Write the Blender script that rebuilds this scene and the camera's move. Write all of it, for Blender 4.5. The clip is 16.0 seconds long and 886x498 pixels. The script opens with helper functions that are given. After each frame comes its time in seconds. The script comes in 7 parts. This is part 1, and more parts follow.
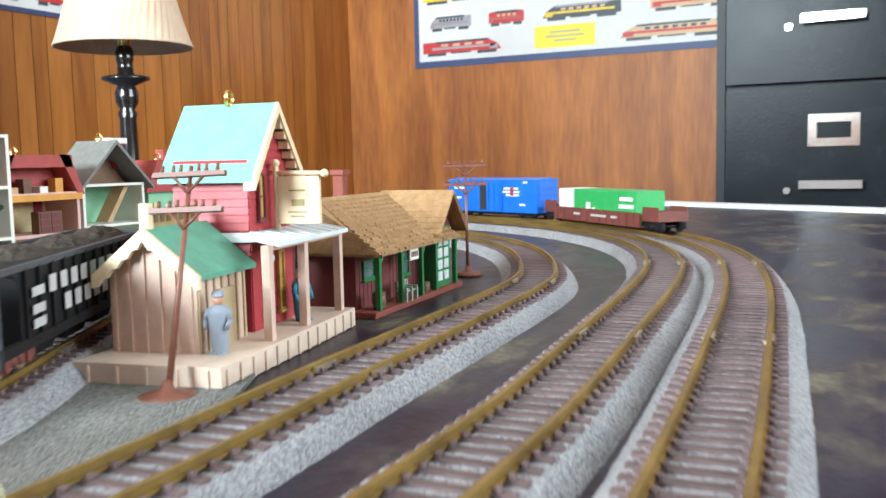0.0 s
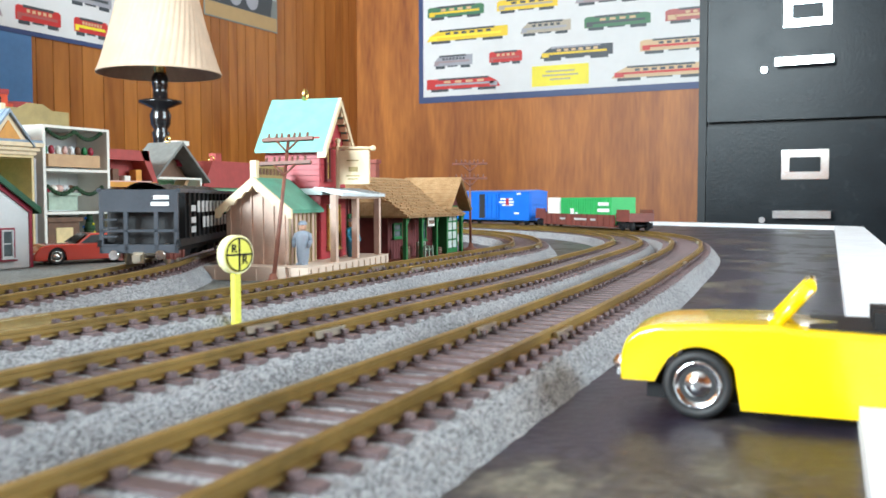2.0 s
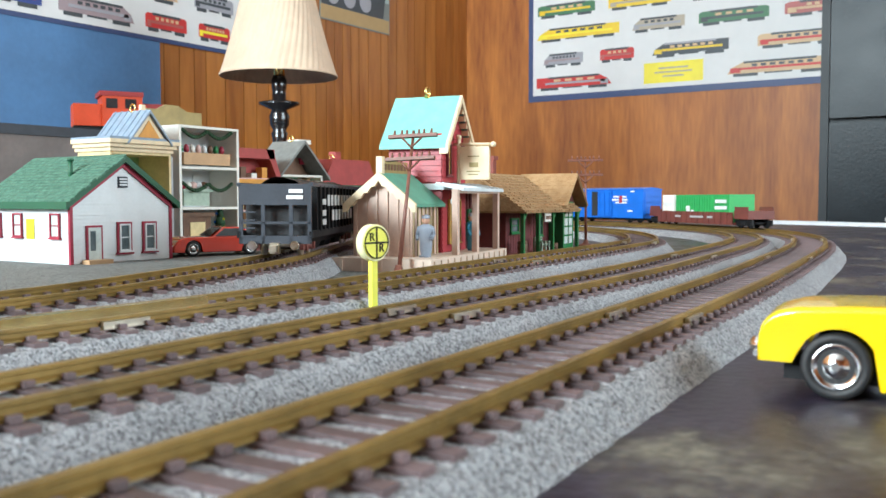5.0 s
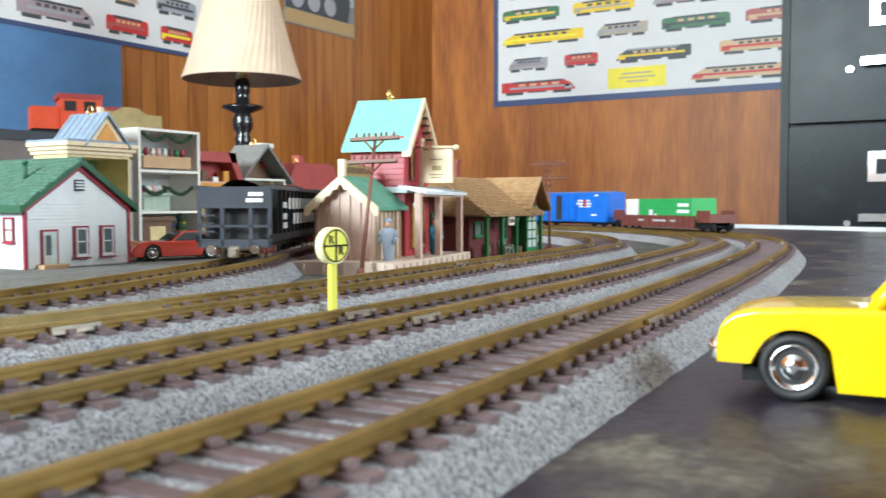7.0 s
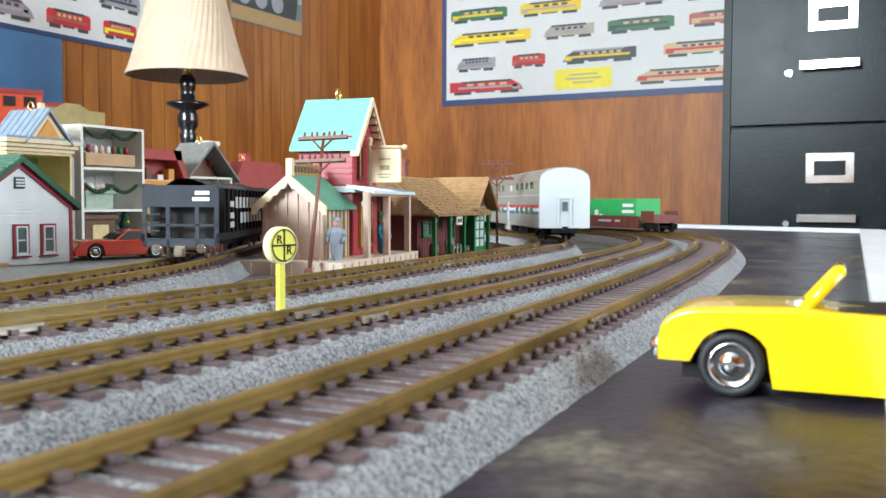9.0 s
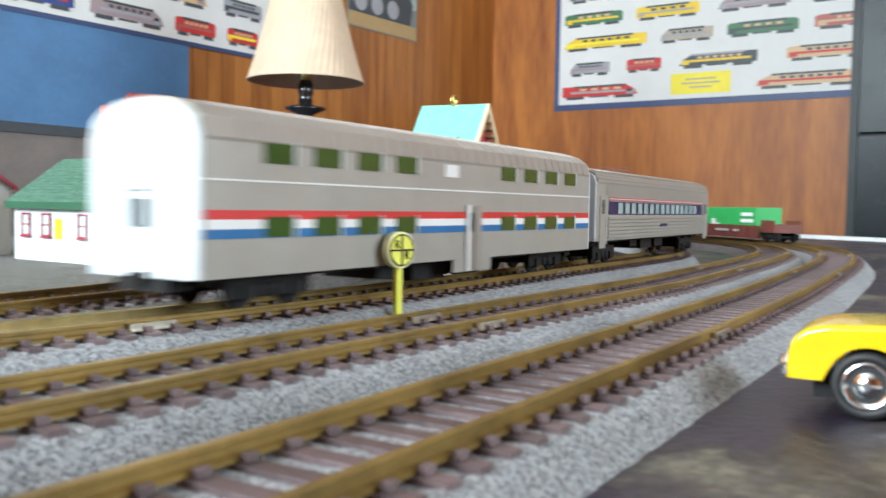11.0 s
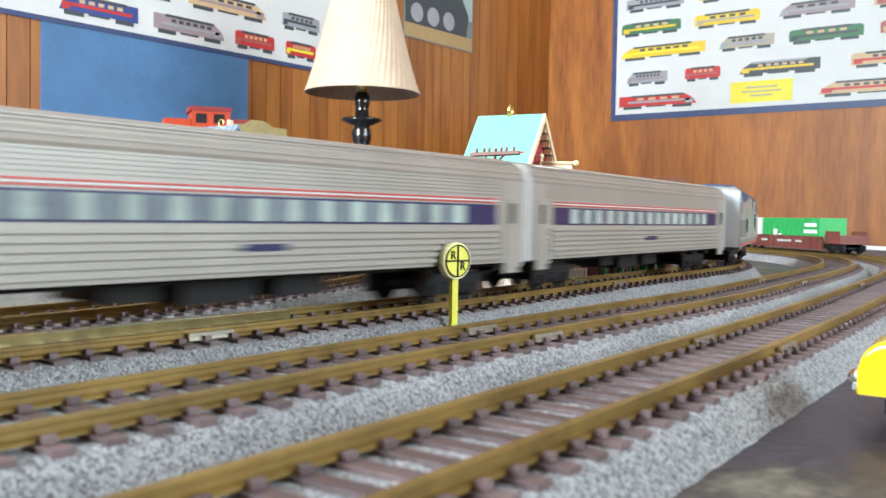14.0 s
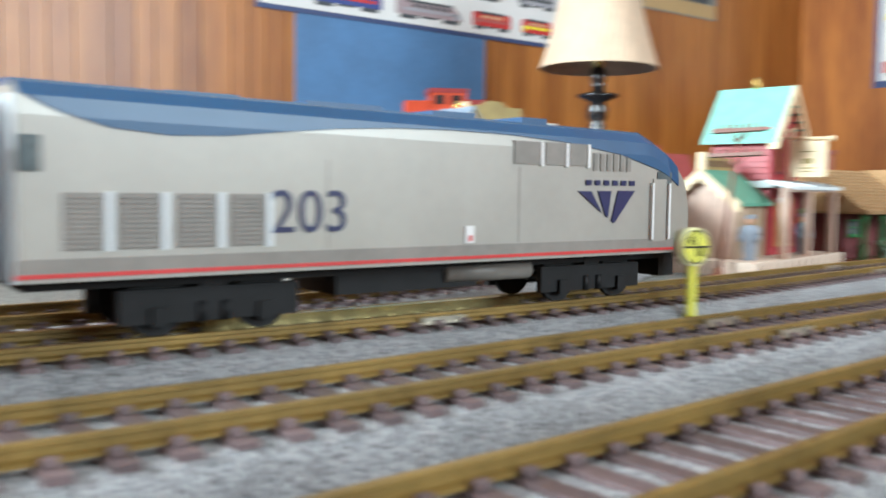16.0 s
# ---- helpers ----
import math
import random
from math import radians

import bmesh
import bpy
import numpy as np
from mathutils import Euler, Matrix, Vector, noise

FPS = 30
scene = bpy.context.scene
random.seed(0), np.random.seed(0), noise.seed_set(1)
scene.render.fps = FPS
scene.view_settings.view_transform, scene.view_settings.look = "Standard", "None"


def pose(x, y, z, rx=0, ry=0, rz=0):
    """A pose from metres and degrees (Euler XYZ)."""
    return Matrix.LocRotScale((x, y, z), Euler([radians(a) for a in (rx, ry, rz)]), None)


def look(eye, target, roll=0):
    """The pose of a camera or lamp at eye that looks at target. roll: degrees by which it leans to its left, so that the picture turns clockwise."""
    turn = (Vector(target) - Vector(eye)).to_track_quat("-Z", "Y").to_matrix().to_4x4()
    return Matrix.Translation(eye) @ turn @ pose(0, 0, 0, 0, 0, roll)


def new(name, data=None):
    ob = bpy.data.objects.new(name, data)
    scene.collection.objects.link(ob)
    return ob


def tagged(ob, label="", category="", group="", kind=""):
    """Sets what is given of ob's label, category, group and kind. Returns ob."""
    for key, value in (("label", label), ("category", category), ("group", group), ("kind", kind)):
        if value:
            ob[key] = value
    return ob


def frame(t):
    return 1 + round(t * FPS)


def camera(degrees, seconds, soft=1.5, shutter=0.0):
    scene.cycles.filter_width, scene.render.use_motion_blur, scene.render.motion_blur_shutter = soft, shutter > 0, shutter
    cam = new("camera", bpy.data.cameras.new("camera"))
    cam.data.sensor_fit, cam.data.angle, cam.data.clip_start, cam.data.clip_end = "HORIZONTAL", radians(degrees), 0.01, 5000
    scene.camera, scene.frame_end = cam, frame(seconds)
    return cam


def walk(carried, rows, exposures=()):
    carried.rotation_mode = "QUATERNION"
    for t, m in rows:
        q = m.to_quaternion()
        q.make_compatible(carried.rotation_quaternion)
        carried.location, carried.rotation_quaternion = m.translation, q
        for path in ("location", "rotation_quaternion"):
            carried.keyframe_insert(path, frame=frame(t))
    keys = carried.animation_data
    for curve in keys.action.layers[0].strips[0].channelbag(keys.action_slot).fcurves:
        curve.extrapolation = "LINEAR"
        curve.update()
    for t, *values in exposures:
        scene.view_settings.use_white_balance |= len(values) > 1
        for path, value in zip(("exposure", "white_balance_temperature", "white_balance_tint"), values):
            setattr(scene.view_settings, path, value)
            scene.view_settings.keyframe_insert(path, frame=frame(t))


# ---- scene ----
cam = camera(52.0, 16.0, shutter=0.8)
PATH = [
    (0, (0.4762, -0.0862, 0.0661), (-0.4188, 1.6917, -0.1291), -1.29),
    (0.5, (0.4858, -0.1238, 0.058), (-0.3606, 1.6815, -0.0978), -0.92),
    (1, (0.4937, -0.1669, 0.0515), (-0.3169, 1.6561, -0.0885), -0.57),
    (1.5, (0.5125, -0.1883, 0.0468), (-0.3548, 1.6093, -0.0818), -0.8),
    (2, (0.525, -0.202, 0.038), (-0.364, 1.586, -0.07), -0.1),
    (2.5, (0.525, -0.208, 0.037), (-0.369, 1.578, -0.073), -0.1),
    (3, (0.525, -0.21, 0.037), (-0.434, 1.54, -0.092), -0.3),
    (3.5, (0.524, -0.211, 0.036), (-0.489, 1.508, -0.085), -0.5),
    (4, (0.524, -0.213, 0.036), (-0.561, 1.463, -0.077), -0.3),
    (6.5, (0.524, -0.212, 0.035), (-0.567, 1.462, -0.066), 0.1),
    (7, (0.524, -0.21, 0.035), (-0.505, 1.502, -0.063), -0.1),
    (7.5, (0.524, -0.211, 0.036), (-0.45, 1.533, -0.061), 0.2),
    (8, (0.525, -0.21, 0.035), (-0.399, 1.561, -0.066), 0.1),
    (10.5, (0.524, -0.215, 0.036), (-0.482, 1.511, -0.054), 1.0),
    (11, (0.523, -0.213, 0.036), (-0.61, 1.433, -0.057), 1.0),
    (11.5, (0.522, -0.213, 0.036), (-0.666, 1.393, -0.051), 1.1),
    (12, (0.522, -0.213, 0.036), (-0.69, 1.375, -0.047), 1.1),
    (12.5, (0.522, -0.213, 0.036), (-0.702, 1.367, -0.043), 1.0),
    (13, (0.522, -0.213, 0.036), (-0.699, 1.37, -0.034), 1.1),
    (13.5, (0.522, -0.212, 0.036), (-0.704, 1.367, -0.034), 1.1),
    (14, (0.522, -0.212, 0.036), (-0.709, 1.362, -0.036), 1.0),
    (14.5, (0.522, -0.212, 0.036), (-0.712, 1.36, -0.039), 0.9),
    (15, (0.522, -0.212, 0.036), (-0.719, 1.354, -0.05), 0.8),
    (15.5, (0.517, -0.203, 0.036), (-0.848, 1.255, -0.069), 0.8),
    (16, (0.52, -0.209, 0.038), (-1.068, 0.999, -0.093), 0.7),
]
cam.data.dof.use_dof, cam.data.dof.focus_distance, cam.data.dof.aperture_fstop = True, 0.40, 54.0
walk(cam, [(t, look(eye, target, roll)) for t, eye, target, roll in PATH],
     [(0, 0.1), (1.0, 0.12), (1.5, 0.08), (2.5, -0.12), (3.5, -0.2), (8.2, -0.2), (10.5, -0.22), (11.2, -0.22), (12.2, -0.05), (13.0, 0.0), (14.5, 0.0), (16, -0.1)])

# ---------- world, lights ----------
world = bpy.data.worlds.new("world")
scene.world = world
world.use_nodes = True
wn = world.node_tree
sky = wn.nodes.new("ShaderNodeTexSky")
sky.sky_type = 'NISHITA'
sky.sun_disc = False
sky.sun_elevation = radians(40)
sky.sun_rotation = radians(200)
wn.nodes["Background"].inputs[1].default_value = 0.12
wn.links.new(sky.outputs[0], wn.nodes["Background"].inputs[0])


def window_light(x, y, z, w, h, rx, rz, watts, color=(0.80, 0.96, 1.03)):
    d = bpy.data.lights.new("window_light", 'AREA')
    d.shape, d.size, d.size_y, d.energy, d.color = 'RECTANGLE', w, h, watts, color
    ob = new("window_light", d)
    ob.matrix_world = pose(x, y, z, rx, 0, rz)
    return ob


window_light(-0.10, -1.97, 0.90, 0.44, 0.75, 90, 0, 82)        # daylight in the window behind the camera
window_light(-0.66, -1.97, 0.80, 0.34, 1.0, 90, 0, 70)
window_light(2.17, 0.75, 0.75, 1.5, 1.0, 90, 90, 62)      # daylight in the side window


# ---------- materials ----------
def mat(name, color, rough=0.6, metal=0.0, vary=0.15, scale=60.0, bump=0.0, bscale=400.0, color2=None, coat=0.0, stretch=(1, 1, 1), emit=0.0, spec=0.5, isl=0.0):
    """A procedural material: two scales of noise on the colour, fine relief, and a little change from piece to piece."""
    m = bpy.data.materials.new(name)
    m.use_nodes = True
    nt = m.node_tree
    L = nt.links.new
    b = nt.nodes["Principled BSDF"]
    tc = nt.nodes.new("ShaderNodeTexCoord")
    mp = nt.nodes.new("ShaderNodeMapping")
    mp.inputs["Scale"].default_value = stretch
    L(tc.outputs["Object"], mp.inputs[0])
    n1 = nt.nodes.new("ShaderNodeTexNoise")
    n1.inputs["Scale"].default_value, n1.inputs["Detail"].default_value = scale, 5
    n2 = nt.nodes.new("ShaderNodeTexNoise")
    n2.inputs["Scale"].default_value, n2.inputs["Detail"].default_value = scale * 7.3, 3
    L(mp.outputs[0], n1.inputs["Vector"])
    L(mp.outputs[0], n2.inputs["Vector"])
    add = nt.nodes.new("ShaderNodeMath")
    add.operation = 'MULTIPLY_ADD'
    L(n2.outputs[0], add.inputs[0])
    add.inputs[1].default_value = 0.4
    L(n1.outputs[0], add.inputs[2])
    ramp = nt.nodes.new("ShaderNodeValToRGB")
    c = Vector(color)
    if color2 is None:
        lo, hi = c * (1 - vary), c * (1 + vary)
    else:
        lo, hi = c, Vector(color2)
    ramp.color_ramp.elements[0].position, ramp.color_ramp.elements[0].color = 0.5, (*[min(1, v) for v in lo], 1)
    ramp.color_ramp.elements[1].position, ramp.color_ramp.elements[1].color = 0.9, (*[min(1, v) for v in hi], 1)
    L(add.outputs[0], ramp.inputs[0])
    out = ramp.outputs[0]
    if isl:
        oi = nt.nodes.new("ShaderNodeObjectInfo")
        mr = nt.nodes.new("ShaderNodeMapRange")
        mr.inputs[3].default_value, mr.inputs[4].default_value = 1 - isl, 1 + isl
        L(oi.outputs["Random"], mr.inputs[0])
        mx = nt.nodes.new("ShaderNodeVectorMath")
        mx.operation = 'SCALE'
        L(out, mx.inputs[0])
        L(mr.outputs[0], mx.inputs["Scale"])
        out = mx.outputs[0]
    L(out, b.inputs["Base Color"])
    rr = nt.nodes.new("ShaderNodeMapRange")
    rr.inputs[3].default_value, rr.inputs[4].default_value = max(0.02, rough * 0.8), min(1, rough * 1.2)
    L(n1.outputs[0], rr.inputs[0])
    L(rr.outputs[0], b.inputs["Roughness"])
    b.inputs["Metallic"].default_value = metal
    b.inputs["Specular IOR Level"].default_value = spec
    b.inputs["Coat Weight"].default_value = coat
    b.inputs["Coat Roughness"].default_value = 0.08
    if bump:
        n3 = nt.nodes.new("ShaderNodeTexNoise")
        n3.inputs["Scale"].default_value, n3.inputs["Detail"].default_value = bscale, 4
        L(mp.outputs[0], n3.inputs["Vector"])
        bp = nt.nodes.new("ShaderNodeBump")
        bp.inputs["Strength"].default_value, bp.inputs["Distance"].default_value = bump, 0.5 / bscale
        L(n3.outputs[0], bp.inputs["Height"])
        L(bp.outputs[0], b.inputs["Normal"])
    if emit:
        b.inputs["Emission Strength"].default_value = emit
        b.inputs["Emission Color"].default_value = (*color, 1)
    return m


def glass_mat(name, color=(0.9, 0.95, 0.95), rough=0.05):
    m = bpy.data.materials.new(name)
    m.use_nodes = True
    b = m.node_tree.nodes["Principled BSDF"]
    b.inputs["Base Color"].default_value = (*color, 1)
    b.inputs["Roughness"].default_value = rough
    b.inputs["Transmission Weight"].default_value = 1.0
    b.inputs["IOR"].default_value = 1.45
    return m


def ballast_mat(name, lo, mid, hi, grain=900.0):
    """Loose crushed stone: a cell pattern gives each grain its own grey, with fine relief."""
    m = bpy.data.materials.new(name)
    m.use_nodes = True
    nt = m.node_tree
    L = nt.links.new
    b = nt.nodes["Principled BSDF"]
    tc = nt.nodes.new("ShaderNodeTexCoord")
    vo = nt.nodes.new("ShaderNodeTexVoronoi")
    vo.inputs["Scale"].default_value = grain
    L(tc.outputs["Object"], vo.inputs["Vector"])
    sep = nt.nodes.new("ShaderNodeSeparateColor")
    L(vo.outputs["Color"], sep.inputs[0])
    ramp = nt.nodes.new("ShaderNodeValToRGB")
    ramp.color_ramp.elements[0].position, ramp.color_ramp.elements[0].color = 0.0, (*lo, 1)
    ramp.color_ramp.elements[1].position, ramp.color_ramp.elements[1].color = 1.0, (*hi, 1)
    e = ramp.color_ramp.elements.new(0.35)
    e.color = (*mid, 1)
    L(sep.outputs[0], ramp.inputs[0])
    n1 = nt.nodes.new("ShaderNodeTexNoise")
    n1.inputs["Scale"].default_value, n1.inputs["Detail"].default_value = 25, 4
    L(tc.outputs["Object"], n1.inputs["Vector"])
    mr = nt.nodes.new("ShaderNodeMapRange")
    mr.inputs[3].default_value, mr.inputs[4].default_value = 0.65, 1.3
    L(n1.outputs[0], mr.inputs[0])
    mx = nt.nodes.new("ShaderNodeVectorMath")
    mx.operation = 'SCALE'
    L(ramp.outputs[0], mx.inputs[0])
    L(mr.outputs[0], mx.inputs["Scale"])
    L(mx.outputs[0], b.inputs["Base Color"])
    b.inputs["Roughness"].default_value = 0.85
    bp = nt.nodes.new("ShaderNodeBump")
    bp.inputs["Strength"].default_value, bp.inputs["Distance"].default_value = 0.9, 0.0006
    bp.invert = True
    L(vo.outputs["Distance"], bp.inputs["Height"])
    L(bp.outputs[0], b.inputs["Normal"])
    return m


def wood_mat(name, dark, light, along='Z', scale=9.0, rough=0.4, coat=0.15, isl=0.0):
    """Wood grain drawn out along one axis, with a broad figure and fine streaks."""
    m = bpy.data.materials.new(name)
    m.use_nodes = True
    nt = m.node_tree
    L = nt.links.new
    b = nt.nodes["Principled BSDF"]
    tc = nt.nodes.new("ShaderNodeTexCoord")
    mp = nt.nodes.new("ShaderNodeMapping")
    s = {'X': (0.13, 1, 1), 'Y': (1, 0.13, 1), 'Z': (1, 1, 0.13)}[along]
    mp.inputs["Scale"].default_value = s
    L(tc.outputs["Object"], mp.inputs[0])
    oi = nt.nodes.new("ShaderNodeObjectInfo")
    sc = nt.nodes.new("ShaderNodeMath")
    sc.operation = 'MULTIPLY'
    sc.inputs[1].default_value = 37.0
    L(oi.outputs["Random"], sc.inputs[0])
    L(sc.outputs[0], mp.inputs["Location"])
    n1 = nt.nodes.new("ShaderNodeTexNoise")
    n1.inputs["Scale"].default_value, n1.inputs["Detail"].default_value, n1.inputs["Distortion"].default_value = scale, 6, 0.6
    n2 = nt.nodes.new("ShaderNodeTexNoise")
    n2.inputs["Scale"].default_value, n2.inputs["Detail"].default_value = scale * 9, 4
    L(mp.outputs[0], n1.inputs["Vector"])
    L(mp.outputs[0], n2.inputs["Vector"])
    add = nt.nodes.new("ShaderNodeMath")
    add.operation = 'MULTIPLY_ADD'
    add.inputs[1].default_value = 0.45
    L(n2.outputs[0], add.inputs[0])
    L(n1.outputs[0], add.inputs[2])
    ramp = nt.nodes.new("ShaderNodeValToRGB")
    ramp.color_ramp.elements[0].position, ramp.color_ramp.elements[0].color = 0.5, (*dark, 1)
    ramp.color_ramp.elements[1].position, ramp.color_ramp.elements[1].color = 0.92, (*light, 1)
    L(add.outputs[0], ramp.inputs[0])
    out = ramp.outputs[0]
    if isl:
        mr = nt.nodes.new("ShaderNodeMapRange")
        mr.inputs[3].default_value, mr.inputs[4].default_value = 1 - isl, 1 + isl
        L(oi.outputs["Random"], mr.inputs[0])
        mx = nt.nodes.new("ShaderNodeVectorMath")
        mx.operation = 'SCALE'
        L(out, mx.inputs[0])
        L(mr.outputs[0], mx.inputs["Scale"])
        out = mx.outputs[0]
    L(out, b.inputs["Base Color"])
    b.inputs["Roughness"].default_value = rough
    b.inputs["Coat Weight"].default_value = coat
    b.inputs["Coat Roughness"].default_value = 0.25
    bp = nt.nodes.new("ShaderNodeBump")
    bp.inputs["Strength"].default_value, bp.inputs["Distance"].default_value = 0.15, 0.001
    L(n2.outputs[0], bp.inputs["Height"])
    L(bp.outputs[0], b.inputs["Normal"])
    return m


def table_mat():
    """Dark violet painted board with dusty, rubbed patches of tan and grey."""
    m = bpy.data.materials.new("painted_board")
    m.use_nodes = True
    nt = m.node_tree
    L = nt.links.new
    b = nt.nodes["Principled BSDF"]
    tc = nt.nodes.new("ShaderNodeTexCoord")
    mp = nt.nodes.new("ShaderNodeMapping")
    mp.inputs["Scale"].default_value = (1.6, 1, 1)
    mp.inputs["Rotation"].default_value = (0, 0, 0.5)
    L(tc.outputs["Object"], mp.inputs[0])
    n1 = nt.nodes.new("ShaderNodeTexNoise")
    n1.inputs["Scale"].default_value, n1.inputs["Detail"].default_value, n1.inputs["Roughness"].default_value = 13, 9, 0.68
    n2 = nt.nodes.new("ShaderNodeTexNoise")
    n2.inputs["Scale"].default_value, n2.inputs["Detail"].default_value = 420, 3
    L(mp.outputs[0], n1.inputs["Vector"])
    L(tc.outputs["Object"], n2.inputs["Vector"])
    r1 = nt.nodes.new("ShaderNodeValToRGB")
    for p, c in ((0.40, (0.013, 0.010, 0.021)), (0.50, (0.026, 0.021, 0.036))):
        e = r1.color_ramp.elements[0] if p == 0.40 else r1.color_ramp.elements[1]
        e.position, e.color = p, (*c, 1)
    e = r1.color_ramp.elements.new(0.57)
    e.color = (0.062, 0.054, 0.054, 1)
    e = r1.color_ramp.elements.new(0.70)
    e.color = (0.22, 0.20, 0.15, 1)
    L(n1.outputs[0], r1.inputs[0])
    mr = nt.nodes.new("ShaderNodeMapRange")
    mr.inputs[3].default_value, mr.inputs[4].default_value = 0.2, 1.6
    L(n2.outputs[0], mr.inputs[0])
    mx = nt.nodes.new("ShaderNodeVectorMath")
    mx.operation = 'SCALE'
    L(r1.outputs[0], mx.inputs[0])
    L(mr.outputs[0], mx.inputs["Scale"])
    L(mx.outputs[0], b.inputs["Base Color"])
    rr = nt.nodes.new("ShaderNodeMapRange")
    rr.inputs[1].default_value, rr.inputs[2].default_value = 0.5, 0.65
    rr.inputs[3].default_value, rr.inputs[4].default_value = 0.36, 0.65
    b.inputs["Specular IOR Level"].default_value = 0.2
    L(n1.outputs[0], rr.inputs[0])
    L(rr.outputs[0], b.inputs["Roughness"])
    bp = nt.nodes.new("ShaderNodeBump")
    bp.inputs["Strength"].default_value, bp.inputs["Distance"].default_value = 0.4, 0.0005
    L(n2.outputs[0], bp.inputs["Height"])
    L(bp.outputs[0], b.inputs["Normal"])
    return m


M_TABLE = table_mat()
M_BALLAST = ballast_mat("grey_ballast", (0.12, 0.12, 0.125), (0.29, 0.295, 0.31), (0.50, 0.505, 0.525), 2200)
M_GROUND = ballast_mat("grey_ground_cover", (0.07, 0.07, 0.065), (0.15, 0.155, 0.145), (0.25, 0.25, 0.235), 1300)
M_RAIL = mat("brass_rail", (0.22, 0.14, 0.038), 0.45, 0.4, 0.3, 40, 0.15, 900)
M_RAILTOP = mat("brass_railhead", (0.38, 0.26, 0.09), 0.34, 0.7, 0.25, 60)
M_BRIGHT = mat("polished_guard_rail", (0.72, 0.58, 0.26), 0.22, 0.9, 0.15, 60)
M_TIE = mat("brown_plastic_tie", (0.125, 0.085, 0.088), 0.5, 0, 0.3, 150, 0.4, 900, isl=0.25)
M_JOINER = mat("tin_joiner", (0.6, 0.55, 0.45), 0.3, 0.9, 0.2)
M_PANEL = wood_mat("varnished_wood_panel", (0.20, 0.048, 0.006), (0.50, 0.170, 0.028), 'Z', 13, 0.55, 0.04, 0.03)
M_PANEL2 = wood_mat("varnished_wood_strip", (0.23, 0.066, 0.010), (0.46, 0.17, 0.034), 'Z', 9, 0.35, 0.2, 0.06)
M_CEIL = mat("white_ceiling_paint", (0.58, 0.57, 0.55), 0.9, 0, 0.05, 8, 0.2, 80)
M_FLOOR = mat("beige_carpet", (0.12, 0.105, 0.09), 0.95, 0, 0.2, 30, 0.5, 500)
M_WHITE = mat("white_plastic", (0.74, 0.74, 0.73), 0.4, 0, 0.05, 80)
M_WTRIM = mat("white_edge_board", (0.72, 0.74, 0.77), 0.45, 0, 0.08, 30, 0.15, 300)
M_BLACK = mat("black_plastic", (0.012, 0.012, 0.013), 0.55, 0, 0.3, 100, spec=0.2)
# near-black that stands for the shade inside openings
M_DARK = mat("interior_shade_black", (0.02, 0.02, 0.022), 0.7, 0, 0.3, 100)
M_CHROME = mat("bright_metal", (0.78, 0.78, 0.78), 0.12, 1.0, 0.05)
M_GOLD = mat("gold_metal", (0.85, 0.62, 0.22), 0.22, 1.0, 0.1)
M_CAB = mat("black_enamel_steel", (0.008, 0.011, 0.014), 0.26, 0.0, 0.2, 20, 0.08, 200, spec=0.11)
M_CABEDGE = mat("dark_enamel_edge", (0.012, 0.015, 0.018), 0.4, 0, 0.2, 20, spec=0.2)
M_SHADE = mat("cream_pleated_cloth", (0.64, 0.48, 0.35), 0.8, 0, 0.08, 40, 0.2, 500)
M_LAMPBODY = mat("black_lacquer", (0.012, 0.011, 0.012), 0.18, 0, 0.2, 40, coat=0.4)
M_PAPER = mat("poster_paper", (0.70, 0.70, 0.70), 0.55, 0, 0.05, 6)
M_BORDER = mat("navy_poster_border", (0.035, 0.06, 0.16), 0.5, 0, 0.1, 8)


# ---------- mesh helpers ----------
def box(bm, x0, x1, y0, y1, z0, z1, m=None, mi=0):
    vs = [Vector((x, y, z)) for x in (x0, x1) for y in (y0, y1) for z in (z0, z1)]
    if m is not None:
        vs = [m @ v for v in vs]
    v = [bm.verts.new(c) for c in vs]
    for f in ((0, 1, 3, 2), (4, 6, 7, 5), (0, 4, 5, 1), (2, 3, 7, 6), (0, 2, 6, 4), (1, 5, 7, 3)):
        bm.faces.new([v[i] for i in f]).material_index = mi
    return v


def cyl(bm, p, q, r, r2=None, n=12, mi=0, caps=True):
    """A round bar from p to q, tapering from r to r2."""
    p, q = Vector(p), Vector(q)
    r2 = r if r2 is None else r2
    d = (q - p).normalized()
    a = d.orthogonal().normalized()
    b = d.cross(a)
    ring = []
    for c, rad in ((p, r), (q, r2)):
        ring.append([bm.verts.new(c + (a * math.cos(2 * math.pi * i / n) + b * math.sin(2 * math.pi * i / n)) * rad) for i in range(n)])
    for i in range(n):
        f = bm.faces.new((ring[0][i], ring[0][(i + 1) % n], ring[1][(i + 1) % n], ring[1][i]))
        f.smooth, f.material_index = True, mi
    if caps:
        bm.faces.new(ring[0][::-1]).material_index = mi
        bm.faces.new(ring[1]).material_index = mi


def lathe(bm, prof, n=24, mi=0, at=(0, 0, 0)):
    """A turned form about z from (radius, height) pairs."""
    o = Vector(at)
    rings = [[bm.verts.new(o + Vector((r * math.cos(2 * math.pi * i / n), r * math.sin(2 * math.pi * i / n), z))) for i in range(n)] for r, z in prof]
    for a, b in zip(rings, rings[1:]):
        for i in range(n):
            f = bm.faces.new((a[i], a[(i + 1) % n], b[(i + 1) % n], b[i]))
            f.smooth, f.material_index = True, mi
    bm.faces.new(rings[0][::-1]).material_index = mi
    bm.faces.new(rings[-1]).material_index = mi


